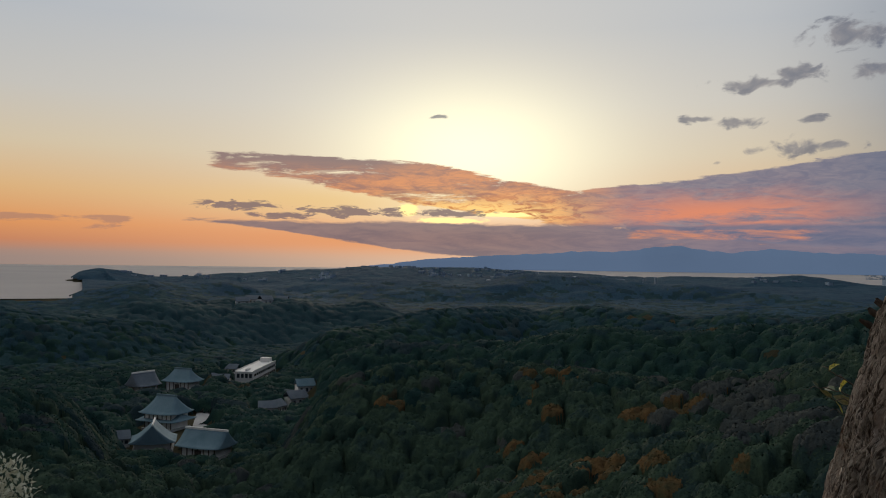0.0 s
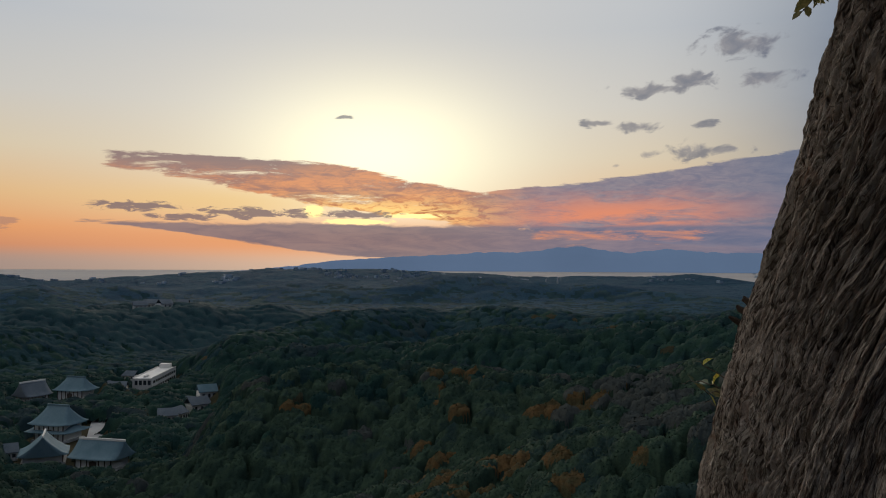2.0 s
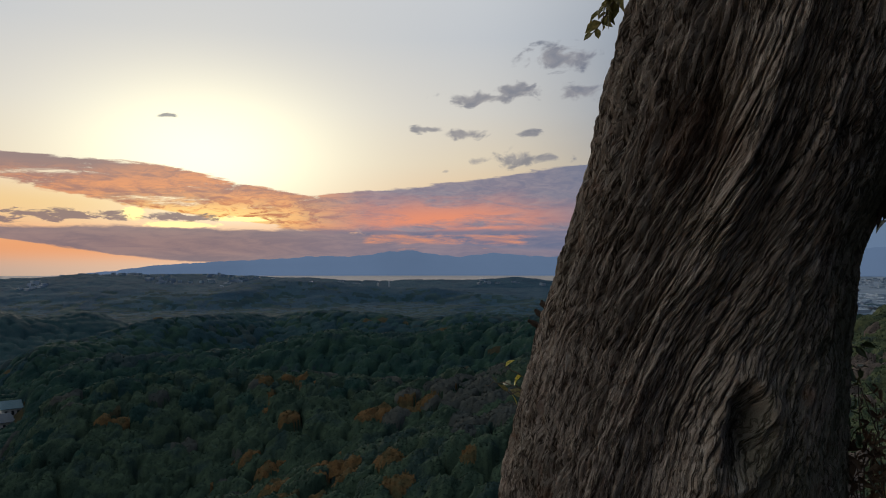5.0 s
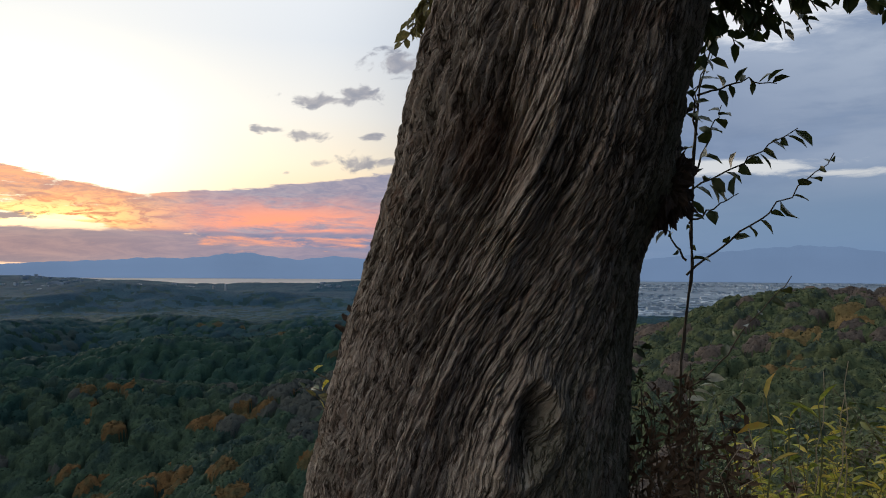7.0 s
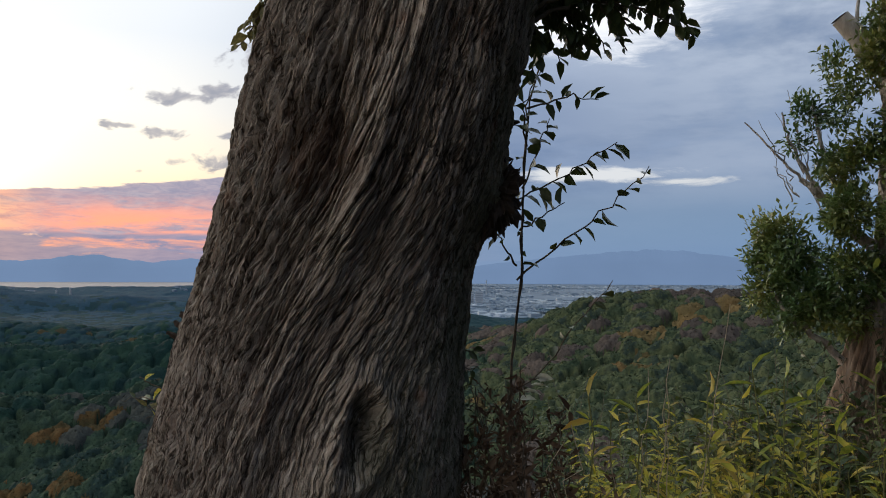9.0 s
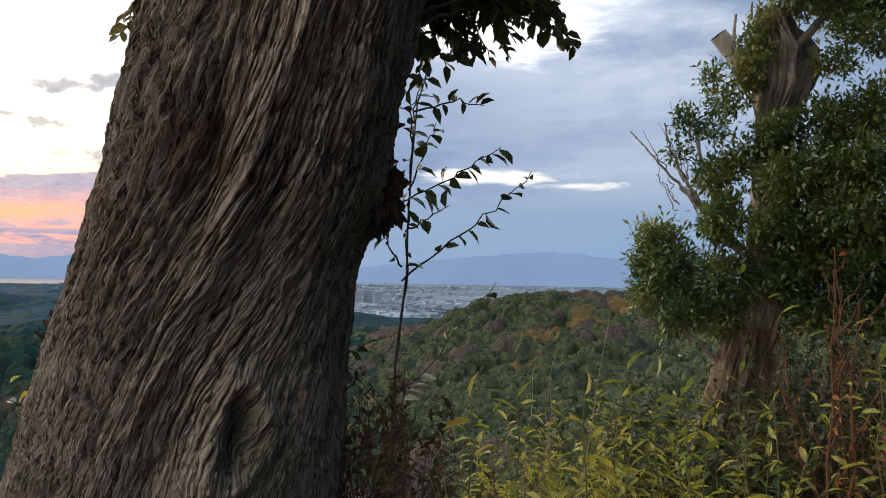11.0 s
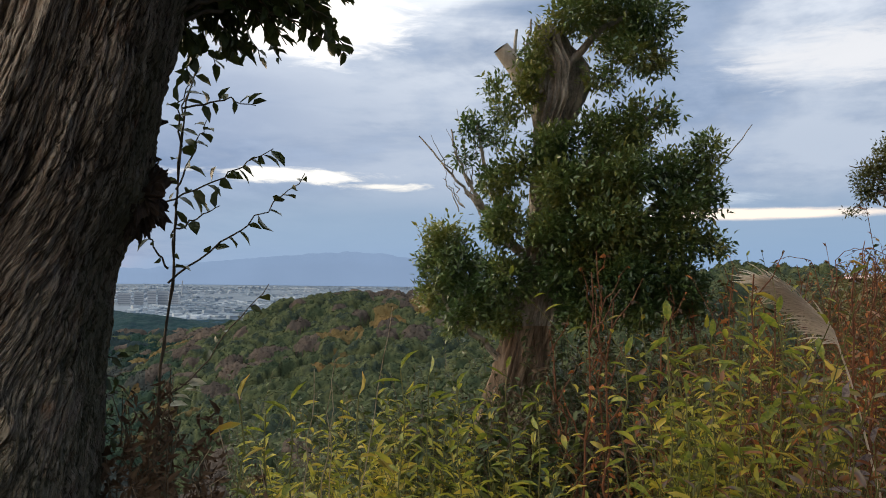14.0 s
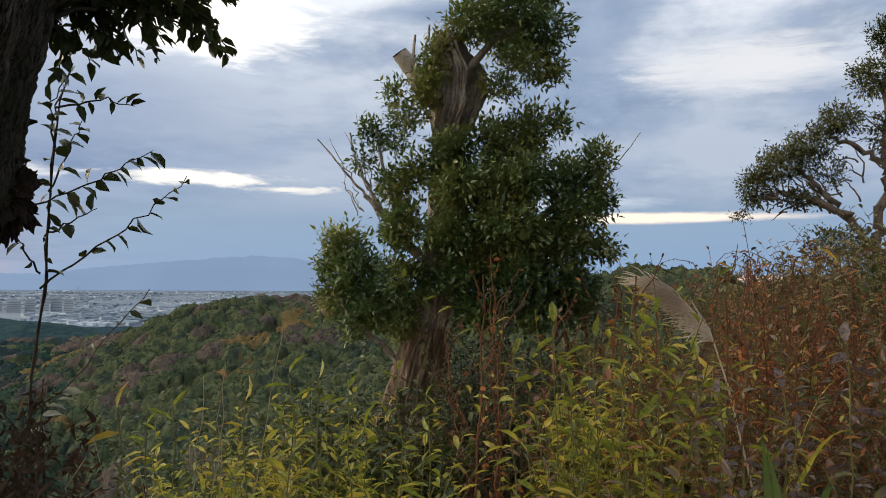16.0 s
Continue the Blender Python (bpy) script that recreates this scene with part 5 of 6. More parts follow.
    top = [(5.47, 1.52, 3.64, 0.32, 0.20), (5.46, 1.25, 3.46, 0.21, 0.17), (5.28, 1.71, 3.51, 0.22, 0.16), (5.42, 1.36, 3.22, 0.22, 0.14), (5.31, 1.51, 3.07, 0.14, 0.09), (5.64, 1.33, 3.77, 0.18, 0.14), (5.18, 1.94, 3.34, 0.08, 0.08), (5.55, 1.59, 3.98, 0.35, 0.20), (5.47, 1.21, 3.19, 0.09, 0.11), (5.70, 1.60, 3.50, 0.26, 0.17)]
    side = [(5.11, 2.19, 3.04, 0.10, 0.07), (5.03, 2.33, 2.76, 0.09, 0.11), (5.09, 2.12, 2.87, 0.16, 0.07), (5.06, 2.17, 2.70, 0.11, 0.06), (5.00, 2.39, 2.56, 0.07, 0.06), (5.11, 1.96, 3.07, 0.09, 0.10), (5.13, 1.95, 3.20, 0.10, 0.09), (5.13, 1.99, 2.94, 0.10, 0.08)]
    middle = [(5.10, 1.99, 2.50, 0.15, 0.11), (5.14, 1.79, 2.64, 0.17, 0.13), (5.29, 1.57, 2.71, 0.20, 0.15), (5.43, 1.34, 2.76, 0.15, 0.18), (5.48, 1.18, 2.83, 0.07, 0.09), (5.02, 2.14, 2.39, 0.13, 0.13), (5.08, 1.68, 2.37, 0.26, 0.16), (5.26, 1.36, 2.42, 0.26, 0.18), (5.45, 1.11, 2.43, 0.17, 0.15), (5.55, 0.93, 2.56, 0.10, 0.15), (5.55, 0.91, 2.32, 0.11, 0.14), (5.41, 1.04, 2.22, 0.20, 0.14), (5.72, 1.69, 2.45, 0.36, 0.24)]
    lower = [(5.00, 2.07, 2.12, 0.18, 0.16), (5.05, 1.74, 2.08, 0.24, 0.17), (5.19, 1.41, 2.12, 0.31, 0.18), (5.40, 1.10, 2.02, 0.24, 0.16), (5.56, 0.89, 1.98, 0.12, 0.09), (5.13, 1.70, 1.81, 0.22, 0.16), (5.21, 1.34, 1.79, 0.27, 0.17), (5.40, 1.08, 1.76, 0.19, 0.16), (5.12, 1.58, 1.58, 0.18, 0.14), (5.30, 1.24, 1.56, 0.24, 0.13), (5.48, 0.99, 1.63, 0.12, 0.12), (5.75, 1.62, 1.96, 0.44, 0.28)]
    lobe = [(5.07, 2.55, 2.01, 0.18, 0.14), (5.04, 2.41, 1.83, 0.20, 0.15), (5.05, 2.59, 1.66, 0.16, 0.14), (5.04, 2.32, 1.60, 0.20, 0.15), (5.01, 2.07, 1.76, 0.21, 0.18), (5.03, 2.12, 1.51, 0.15, 0.10), (5.07, 2.65, 1.87, 0.11, 0.09), (5.03, 2.44, 1.43, 0.12, 0.06)]
    for q, lobes in enumerate((top, side, middle, lower, lobe)):
        v, f = crown_leaves([(x, y, z, rx * 0.88, rz * 0.86, (0.8, 0.8, 1.15, 1.25, 1.2)[q]) for x, y, z, rx, rz in lobes], 430, 0.048, 5 + q)
        np_part("crown", v - base, f, LEAF_TREE, tree, "dense glossy dark green foliage", True)


# ---- bent tree on the ridge ----
def build_bent_tree():
    base = np.array([12.4, -1.6, 0.3])
    tree = thing("windswept_tree", tuple(base), "windswept tree with arching grey limbs and dark clipped-looking crown", "tree")
    limbs = [((12.4, -1.6, 0.0), (12.35, -1.05, 2.2), 0.13), ((12.35, -1.05, 2.15), (12.31, -0.62, 2.75), 0.10), ((12.31, -0.62, 2.75), (12.3, 0.25, 2.98), 0.07), ((12.31, -0.62, 2.75), (12.3, -0.1, 3.35), 0.06),
             ((12.35, -1.05, 2.2), (12.3, -1.25, 3.4), 0.10), ((12.3, -1.2, 3.3), (12.3, -0.55, 3.75), 0.06), ((12.3, -1.25, 3.3), (12.3, -1.25, 4.9), 0.07), ((12.3, 0.2, 2.95), (12.28, 0.62, 2.74), 0.02),
             ((12.31, -0.5, 2.8), (12.3, 0.1, 2.75), 0.025), ((12.36, -1.2, 1.8), (12.3, -0.4, 2.55), 0.04), ((12.3, -1.3, 4.2), (12.3, -0.9, 4.6), 0.04), ((12.4, -1.5, 1.2), (12.3, -1.9, 4.2), 0.09)]
    for q, (a, b, r) in enumerate(limbs):
        v, f = tube(bent(a, b, 0.10 if q else 0.0, 12, r * 0.5, q), np.linspace(r, r * 0.55, 12) * 0.75, 8)
        np_part("trunk" if q == 0 else "limb", v - base, f, BARK_LIMB, tree, "", True)
    rng = np.random.default_rng(31)
    for q in range(46):
        a = np.array([12.3, rng.uniform(-1.3, 0.3), 0.0])
        a[2] = np.interp(a[1], [-1.3, -0.6, 0.3], [3.6, 2.9, 2.95]) + rng.normal(0, 0.12)
        b = a + np.array([rng.normal(0, 0.1), rng.uniform(0.05, 0.45), rng.uniform(-0.15, 0.5)])
        v, f = tube(bent(a, b, 0.04, 7, 0.02, q), np.linspace(0.014, 0.004, 7), 5)
        np_part("twig", v - base, f, BARK_LIMB, tree)
    blobs = [(12.3, 0.02, 3.42, 0.42, 0.26, 1), (12.3, 0.40, 3.12, 0.26, 0.26, 1), (12.3, -0.30, 3.68, 0.36, 0.24, 1), (12.3, -0.68, 3.98, 0.32, 0.22, 1), (12.3, -1.05, 4.5, 0.30, 0.26, 0.9), (12.3, -1.25, 5.05, 0.30, 0.24, 0.8),
             (12.3, -0.1, 2.95, 0.36, 0.14, 0.6), (12.3, -1.3, 3.7, 0.4, 0.3, 0.5), (12.3, -2.0, 4.4, 0.6, 0.5, 0.8), (12.3, -0.55, 3.3, 0.25, 0.2, 0.5), (12.28, 0.6, 2.75, 0.12, 0.06, 0.8), (12.2, -0.6, 2.3, 0.5, 0.25, 0.5)]
    v, f = crown_leaves(blobs, 190, 0.055, 9)
    np_part("crown", v - base, f, PINE, tree, "dense dark olive foliage", True)


# ---- undergrowth ----
def weeds(name, sites, tall, leaves, size, width, mat, stem_mat, label, seed, droop=0.5, kind="stuff", sway=0.20):
    """Leafy stems at many sites: arrays of (x, y) and heights."""
    rng = np.random.default_rng(seed)
    n = len(sites)
    ground = ground_height(sites[:, 0], sites[:, 1])
    lean = rng.normal(0, sway, (n, 2))
    P, Y, S, stems = [], [], [], []
    for k in range(leaves):
        t = (k + rng.uniform(0.2, 0.9, n)) / leaves
        t = 0.25 + 0.75 * t
        P.append(np.stack((sites[:, 0] + lean[:, 0] * tall * t * t, sites[:, 1] + lean[:, 1] * tall * t * t, ground + tall * t), -1))
        a = k * 2.4 + rng.uniform(0, 6.28, n)
        Y.append(np.stack((np.cos(a), np.sin(a), rng.normal(0.60 - droop * (1 - t) * 1.4, 0.35, n)), -1))
        S.append(size * rng.uniform(0.55, 1.2, n))
    P, Y, S = np.concatenate(P), np.concatenate(Y), np.concatenate(S)
    Y /= np.linalg.norm(Y, axis=1, keepdims=True)
    side = np.cross(Y, rng.normal(0, 0.35, Y.shape) + np.array([0, 0, 1.0]))
    side /= np.linalg.norm(side, axis=1, keepdims=True)
    fr = np.stack((side, Y, np.cross(side, Y)), axis=2)
    v, f = stamp(LEAF_V, LEAF_F, fr, S[:, None] * np.array([[width, 1.0, 1.2]]), P)
    plant = thing(name, (0, 0, 0), label, "undergrowth", "", kind)
    np_part("leaves", v, f, mat, plant, "", True)
    u = np.linspace(0, 1, 5)
    b = np.stack((sites[:, None, 0] + lean[:, None, 0] * tall[:, None] * u**2, sites[:, None, 1] + lean[:, None, 1] * tall[:, None] * u**2, ground[:, None] - 0.03 + (tall[:, None] + 0.03) * u), -1)
    a = np.array([0, 2.1, 4.2])
    ring = np.stack((np.cos(a), np.sin(a), np.zeros(3)), -1) * 0.0032
    sv = (b[:, :, None] + ring[None, None] * np.linspace(1.3, 0.5, 5)[None, :, None, None]).reshape(-1, 3)
    i, j = np.meshgrid(np.arange(4), np.arange(3), indexing="ij")
    g = np.stack((i * 3 + j, i * 3 + (j + 1) % 3, (i + 1) * 3 + (j + 1) % 3, (i + 1) * 3 + j), -1).reshape(-1, 4)
    sf = (g[None] + (np.arange(n) * 15)[:, None, None]).reshape(-1, 4)
    np_part("stems", sv, sf, stem_mat, plant)
    return plant


def brush_top(az, d):
    """The height of the undergrowth's top over the lookout's ground, by direction."""
    return np.interp(az, [30, 42, 52, 60, 66, 74, 80, 86, 92, 100], [0.72, 0.80, 0.90, 1.00, 1.16, 1.42, 1.56, 1.68, 1.80, 1.9]) + 0.02 * (d - 3.5)


def brush_sites(count, az0, az1, d0, d1, seed):
    rng = np.random.default_rng(seed)
    az = rng.uniform(az0, az1, count)
    d = np.sqrt(rng.uniform(d0 * d0, d1 * d1, count))
    xy = np.stack((0.3 + d * np.sin(np.radians(az)), -0.35 + d * np.cos(np.radians(az))), -1)
    keep = np.hypot(xy[:, 0] - 1.34, xy[:, 1] - 1.88) > 0.72
    xy, az, d = xy[keep], az[keep], d[keep]
    clump = fbm(xy[:, 0] * 1.7, xy[:, 1] * 1.7, 0, 2, seed + 60)
    top = brush_top(az, d) * np.clip(rng.uniform(0.40, 1.0, len(d)) ** 0.75 + clump * 0.65, 0.30, 1.16)
    return xy, np.maximum(0.15, top - ground_height(xy[:, 0], xy[:, 1])), az


def tufts(sites, tall, stems, spread, seed):
    """Several stems of uneven height from each root."""
    rng = np.random.default_rng(seed)
    xy = np.repeat(sites, stems, axis=0) + rng.normal(0, spread, (len(sites) * stems, 2))
    return xy, np.repeat(tall, stems) * rng.uniform(0.5, 1.0, len(xy))


GAP = 68.9


def build_undergrowth():
    # a shaded gap in the weeds before the broken tree
    gap = lambda q: np.abs(np.degrees(np.arctan2(q[:, 0] - 0.3, q[:, 1] + 0.35)) - GAP) > 4.0  # noqa: E731
    xy, tall, az = brush_sites(210, 46, 84, 3.0, 5.0, 1)
    xy, tall = tufts(xy, tall * 1.1, 5, 0.09, 21)
    xy, tall = xy[gap(xy)], tall[gap(xy)]
    weeds("yellow_green_weeds", xy, tall, 18, 0.088, 0.62, LEAF_LIGHT, STEM_GREEN, "yellow-green leafy weeds on the hilltop", 2)
    xy, tall, az = brush_sites(80, 43, 62, 2.7, 3.6, 31)
    xy, tall = tufts(xy, tall, 4, 0.07, 22)
    weeds("sparse_weeds", xy, tall, 11, 0.09, 0.62, LEAF_LIGHT, STEM_GREEN, "sparse yellowing weeds at the edge of the slope", 32)
    xy, tall, az = brush_sites(330, 44, 84, 4.4, 6.8, 3)
    weeds("green_shrubs", xy, tall * 1.12, 24, 0.06, 0.95, LEAF_SHRUB, TWIG, "dark green low shrubs round the broken tree", 4)
    xy, tall, az = brush_sites(210, 55, 66.5, 3.7, 5.1, 35)
    tall = 1.20 * np.random.default_rng(36).uniform(0.62, 1.0, len(az)) - ground_height(xy[:, 0], xy[:, 1])
    weeds("leafy_shrubs", xy, tall, 22, 0.075, 0.9, LEAF_SHRUB, TWIG, "green leafy shrubs hiding the broken tree's foot", 36)
    xy, tall, az = brush_sites(190, 64, 77, 4.9, 6.2, 37)
    tall = 1.58 * np.random.default_rng(38).uniform(0.6, 1.0, len(az)) - ground_height(xy[:, 0], xy[:, 1])
    weeds("evergreen_shrubs", xy, tall, 30, 0.062, 0.85, LEAF_DARK, TWIG, "dark evergreen shrubs under the broken tree's crown", 38)
    xy, tall, az = brush_sites(130, 60, 73, 3.9, 5.6, 33)
    weeds("brown_shrub", xy, tall * 0.9, 22, 0.045, 0.8, LEAF_BROWN, TWIG, "brown withered shrub at the broken tree's foot", 34)
    xy, tall, az = brush_sites(190, 73, 104, 2.9, 8.0, 5)
    xy, tall = tufts(xy, tall * 1.05, 5, 0.10, 23)
    weeds("red_brown_weeds", xy, tall, 17, 0.058, 0.65, LEAF_RED, STEM_RED, "withered red-brown weeds along the hilltop", 6, 0.9, "stuff", 0.34)
    xy, tall, az = brush_sites(150, 74, 102, 2.6, 5.0, 7)
    xy, tall = tufts(xy, tall * 0.95, 5, 0.09, 24)
    weeds("mixed_green_weeds", xy, tall, 16, 0.082, 0.75, LEAF_MIX, STEM_GREEN, "fading green weeds among the red stems", 8)
    xy, tall, az = brush_sites(24, 44, 84, 2.8, 4.6, 9)
    weeds("yellow_leaves", xy, tall * 1.02, 5, 0.12, 0.5, LEAF_YELLOW, STEM_GREEN, "weeds with bright yellow autumn leaves", 10)
    xy, tall, az = brush_sites(1000, 84, 104, 7.6, 12.0, 11)
    tall = (np.interp(az, [82, 86, 90, 94, 102], [1.75, 1.95, 2.2, 2.45, 2.7]) + 0.25 * fbm(xy[:, 0] * 1.1, xy[:, 1] * 1.1, 0, 3, 77)) * np.random.default_rng(6).uniform(0.6, 1.0, len(az)) ** 0.5 - ground_height(xy[:, 0], xy[:, 1])
    weeds("ridge_bushes", xy, np.maximum(tall, 0.4), 24, 0.085, 0.9, LEAF_BROWNGREEN, TWIG, "brown-green bushes below the windswept tree", 12)


def build_dead_shrub():
    """A tangle of dead stems hung with curled brown leaves, round the sapling's foot."""
    base = np.array([1.76, 1.47, 0.0])
    ob = thing("dead_shrub", tuple(base), "tangled dead shrub with curled brown leaves beside the old trunk", "shrub")
    rng = np.random.default_rng(77)
    P, Y = [], []
    for k in range(44):
        a = base + np.array([rng.normal(0, 0.07), rng.normal(0, 0.07), 0.0])
        b = base + np.array([rng.normal(0, 0.095), rng.normal(0, 0.095), rng.uniform(1.10, 1.48)])
        pts = bent(a, b, 0.0, 16, 0.022, 500 + k)
        v, f = tube(pts, np.linspace(0.0045, 0.0014, 16), 5)
        np_part("stem", v - base, f, STEM_PALE if k % 9 == 0 else TWIG, ob)
        m = 46
        u = rng.uniform(9.5, 15, m)
        at = np.stack([np.interp(u, np.arange(16), pts[:, c]) for c in range(3)], -1)
        y = rng.normal(0, 1, (m, 3)) + np.array([0, 0, -0.5])
        P.append(at + 0.012 * rng.normal(0, 1, (m, 3)))
        Y.append(y / np.linalg.norm(y, axis=1, keepdims=True))
    P, Y = np.concatenate(P), np.concatenate(Y)
    side = np.cross(Y, rng.normal(0, 1, Y.shape))
    side /= np.linalg.norm(side, axis=1, keepdims=True)
    curled = LEAF_V * np.array([0.9, 1.0, 1.0])
    curled[:, 2] = -0.9 * curled[:, 1] ** 2 + 0.8 * np.abs(curled[:, 0])
    v, f = stamp(curled, LEAF_F, np.stack((side, Y, np.cross(side, Y)), axis=2), rng.uniform(0.016, 0.042, (len(P), 1)) * np.ones((1, 3)), P)
    np_part("withered_leaves", v - base, f, LEAF_BROWN, ob, "curled brown leaves", True)


def build_dry_weed(place, top, seed):
    """A tall withered weed: a leaning red stem with side sprigs and curled leaves."""
    rng = np.random.default_rng(seed)
    base = np.array(place)
    ob = thing("dry_weed", tuple(place), "tall withered weed with red-brown branching stems", "weed", "dry weeds")
    pts = bent(place, top, 0.0, 14, 0.012, seed)
    v, f = tube(pts, np.linspace(0.008, 0.003, 14), 6)
    np_part("stem", v - base, f, STEM_RED, ob)
    tall = top[2] - place[2]
    for k in range(13):
        i = 4 + int(9 * k / 13)
        a = rng.uniform(0, 6.28)
        reach = rng.uniform(0.05, 0.15) * tall
        tip = pts[i] + np.array([math.cos(a) * reach * 0.55, math.sin(a) * reach * 0.55, reach * 0.9])
        q = bent(pts[i], tip, -0.01, 6, 0.006, k)
        v, f = tube(q, np.linspace(0.004, 0.0015, 6), 5)
        np_part("sprig", v - base, f, STEM_RED, ob)
        for _ in range(4):
            u = q[int(rng.integers(2, 6))]
            hang_leaf(ob, u, (rng.normal(), rng.normal(), -0.6), rng.uniform(0.015, 0.04), LEAF_BROWN if rng.random() < 0.6 else LEAF_RED, rng)


def build_plume_grass():
    base = np.array([3.93, -0.20, 0.15])
    ob = thing("plume_grass", tuple(base), "silvery plume grass bowing over red weeds", "grass")
    pts = np.array([(3.93, -0.20, 0.15), (3.91, -0.17, 0.6), (3.90, -0.13, 0.92), (3.89, -0.04, 1.33), (3.88, 0.03, 1.56), (3.87, 0.14, 1.67), (3.85, 0.25, 1.73)])
    v, f = tube(pts, np.linspace(0.006, 0.0015, 7), 6)
    np_part("stalk", v - base, f, PLUME, ob)
    rng = np.random.default_rng(12)
    pieces = []
    for k in range(340):
        t = 3.75 + 2.2 * (k / 340)
        at = np.array([np.interp(t, range(7), pts[:, c]) for c in range(3)])
        along = np.array([-0.02, 0.12, 0.07]) * (0.5 + rng.uniform(0, 0.8))
        tip = at + along + np.array([rng.normal(0, 0.02), rng.normal(0, 0.02), rng.normal(-0.03, 0.032)])
        pieces.append(tube(bent(at, tip, 0.012, 5, 0.0015, k), [0.0012, 0.0022, 0.0026, 0.0022, 0.0008], 4))
    v, f = joined(pieces)
    np_part("plume", v - base, f, PLUME, ob, "feathery silver-brown seed plume")
    for k, tip in enumerate(((3.7, 0.25, 1.42), (4.1, -0.45, 1.35), (3.75, -0.5, 1.2), (4.0, 0.2, 1.2))):
        blade(ob, base, bent((3.92, -0.18, 0.5), tip, 0.18, 10, 0.0, k), 0.016, LEAF_LIGHT)


def blade(ob, base, pts, width, mat):
    """A long grass blade with a folded midrib."""
    t = np.gradient(pts, axis=0)
    side = np.cross(t, np.array([0.25, 0.1, 1.0]))
    side /= np.linalg.norm(side, axis=1, keepdims=True) + 1e-9
    w = width * np.sin(np.linspace(0.35, np.pi - 0.02, len(pts)))[:, None]
    v = np.stack((pts - side * w, pts - np.array([0, 0, width * 0.3]), pts + side * w), 1).reshape(-1, 3)
    i, j = np.meshgrid(np.arange(len(pts) - 1), np.arange(2), indexing="ij")
    f = np.stack((i * 3 + j, i * 3 + j + 1, (i + 1) * 3 + j + 1, (i + 1) * 3 + j), -1).reshape(-1, 4)
    np_part("blade", v - base, f, mat, ob, "", True)


def build_sedge():
    base = np.array([2.75, -0.33, 0.0])
    ob = thing("sedge_tuft", tuple(base), "tuft of broad green grass blades among weeds", "grass")
    for k, tip in enumerate(((2.70, -0.245, 1.33), (2.72, -0.255, 1.30), (2.66, -0.44, 1.12), (2.70, -0.43, 1.18), (2.80, -0.52, 1.08))):
        mid = (2.73 + 0.01 * k, -0.27 - 0.035 * k, 1.0)
        pts = np.concatenate((bent(tuple(base), mid, 0.0, 5, 0.0, k)[:-1], bent(mid, tip, 0.10 if k > 1 else 0.02, 9, 0.0, k)))
        blade(ob, base, pts, 0.013, LEAF_GREEN)


def build_leafy_weeds():
    """Single weeds with whorls of broad leaves at their tops, at the edge of the slope and before the red weeds."""
    rng = np.random.default_rng(91)
    for top, mat, leaves, size in (((1.94, 1.33, 1.40), LEAF_YELLOW, 7, 0.085), ((2.17, 1.35, 1.37), LEAF_FRESH, 10, 0.085), ((2.14, 1.42, 1.32), LEAF_FRESH, 8, 0.07), ((2.54, 1.20, 1.44), LEAF_FRESH, 12, 0.09), ((2.38, 1.25, 1.37), LEAF_YELLOW, 6, 0.08),
                                   ((2.67, 1.17, 1.41), LEAF_FRESH, 12, 0.09), ((2.81, 1.14, 1.36), LEAF_FRESH, 11, 0.08), ((3.18, 0.49, 1.60), LEAF_FRESH, 10, 0.10), ((3.26, 0.14, 1.64), LEAF_FRESH, 10, 0.12), ((3.25, 0.20, 1.55), LEAF_FRESH, 12, 0.12),
                                   ((3.22, 0.35, 1.55), LEAF_FRESH, 12, 0.11), ((3.1, 0.62, 1.48), LEAF_FRESH, 12, 0.10), ((3.2, 0.25, 1.42), LEAF_YELLOW, 7, 0.09), ((2.96, 1.02, 1.42), LEAF_FRESH, 12, 0.09), ((3.0, 0.92, 1.33), LEAF_FRESH, 12, 0.09), ((2.9, 1.12, 1.22), LEAF_FRESH, 12, 0.09), ((3.3, 0.0, 1.48), LEAF_FRESH, 12, 0.11), ((3.15, 0.42, 1.35), LEAF_FRESH, 12, 0.11),
                                   ((3.19, -0.08, 1.36), LEAF_GREY, 14, 0.085), ((3.20, -0.15, 1.24), LEAF_GREY, 12, 0.08), ((3.21, -0.28, 1.40), LEAF_GREY, 14, 0.085), ((3.18, -0.32, 1.28), LEAF_GREY, 12, 0.08), ((3.21, -0.47, 1.56), LEAF_GREY, 12, 0.09), ((3.22, -0.58, 1.50), LEAF_GREY, 12, 0.09)):
        foot = np.array([top[0] + 0.05, top[1] - 0.03, 0.0])
        foot[2] = float(ground_height(foot[0:1], foot[1:2])[0]) - 0.02
        ob = thing("leafy_weed", tuple(foot), {"yellowing_leaf": "yellowed broad-leaved weed at the hilltop's edge", "grey_withered_leaf": "withered grey-purple broad-leaved weed among red weeds"}.get(mat.name, "fresh green broad-leaved weed on the hilltop"), "weed", "leafy weeds")
        pts = bent(foot, top, 0.0, 12, 0.010, int(rng.integers(1, 999)))
        v, f = tube(pts, np.linspace(0.0045, 0.002, 12), 6)
        np_part("stem", v - foot, f, STEM_GREEN, ob)
        for k in range(leaves):
            u = 11 - 6.5 * (k / leaves) ** 1.3
            i = min(int(u), 10)
            at = pts[i] + (pts[i + 1] - pts[i]) * (u - i)
            a = k * 2.4 + rng.uniform(-0.5, 0.5)
            hang_leaf(ob, at, (math.cos(a), math.sin(a), rng.uniform(-0.5, 0.7) if k else 1.2), size * rng.uniform(0.65, 1.15), mat, rng)


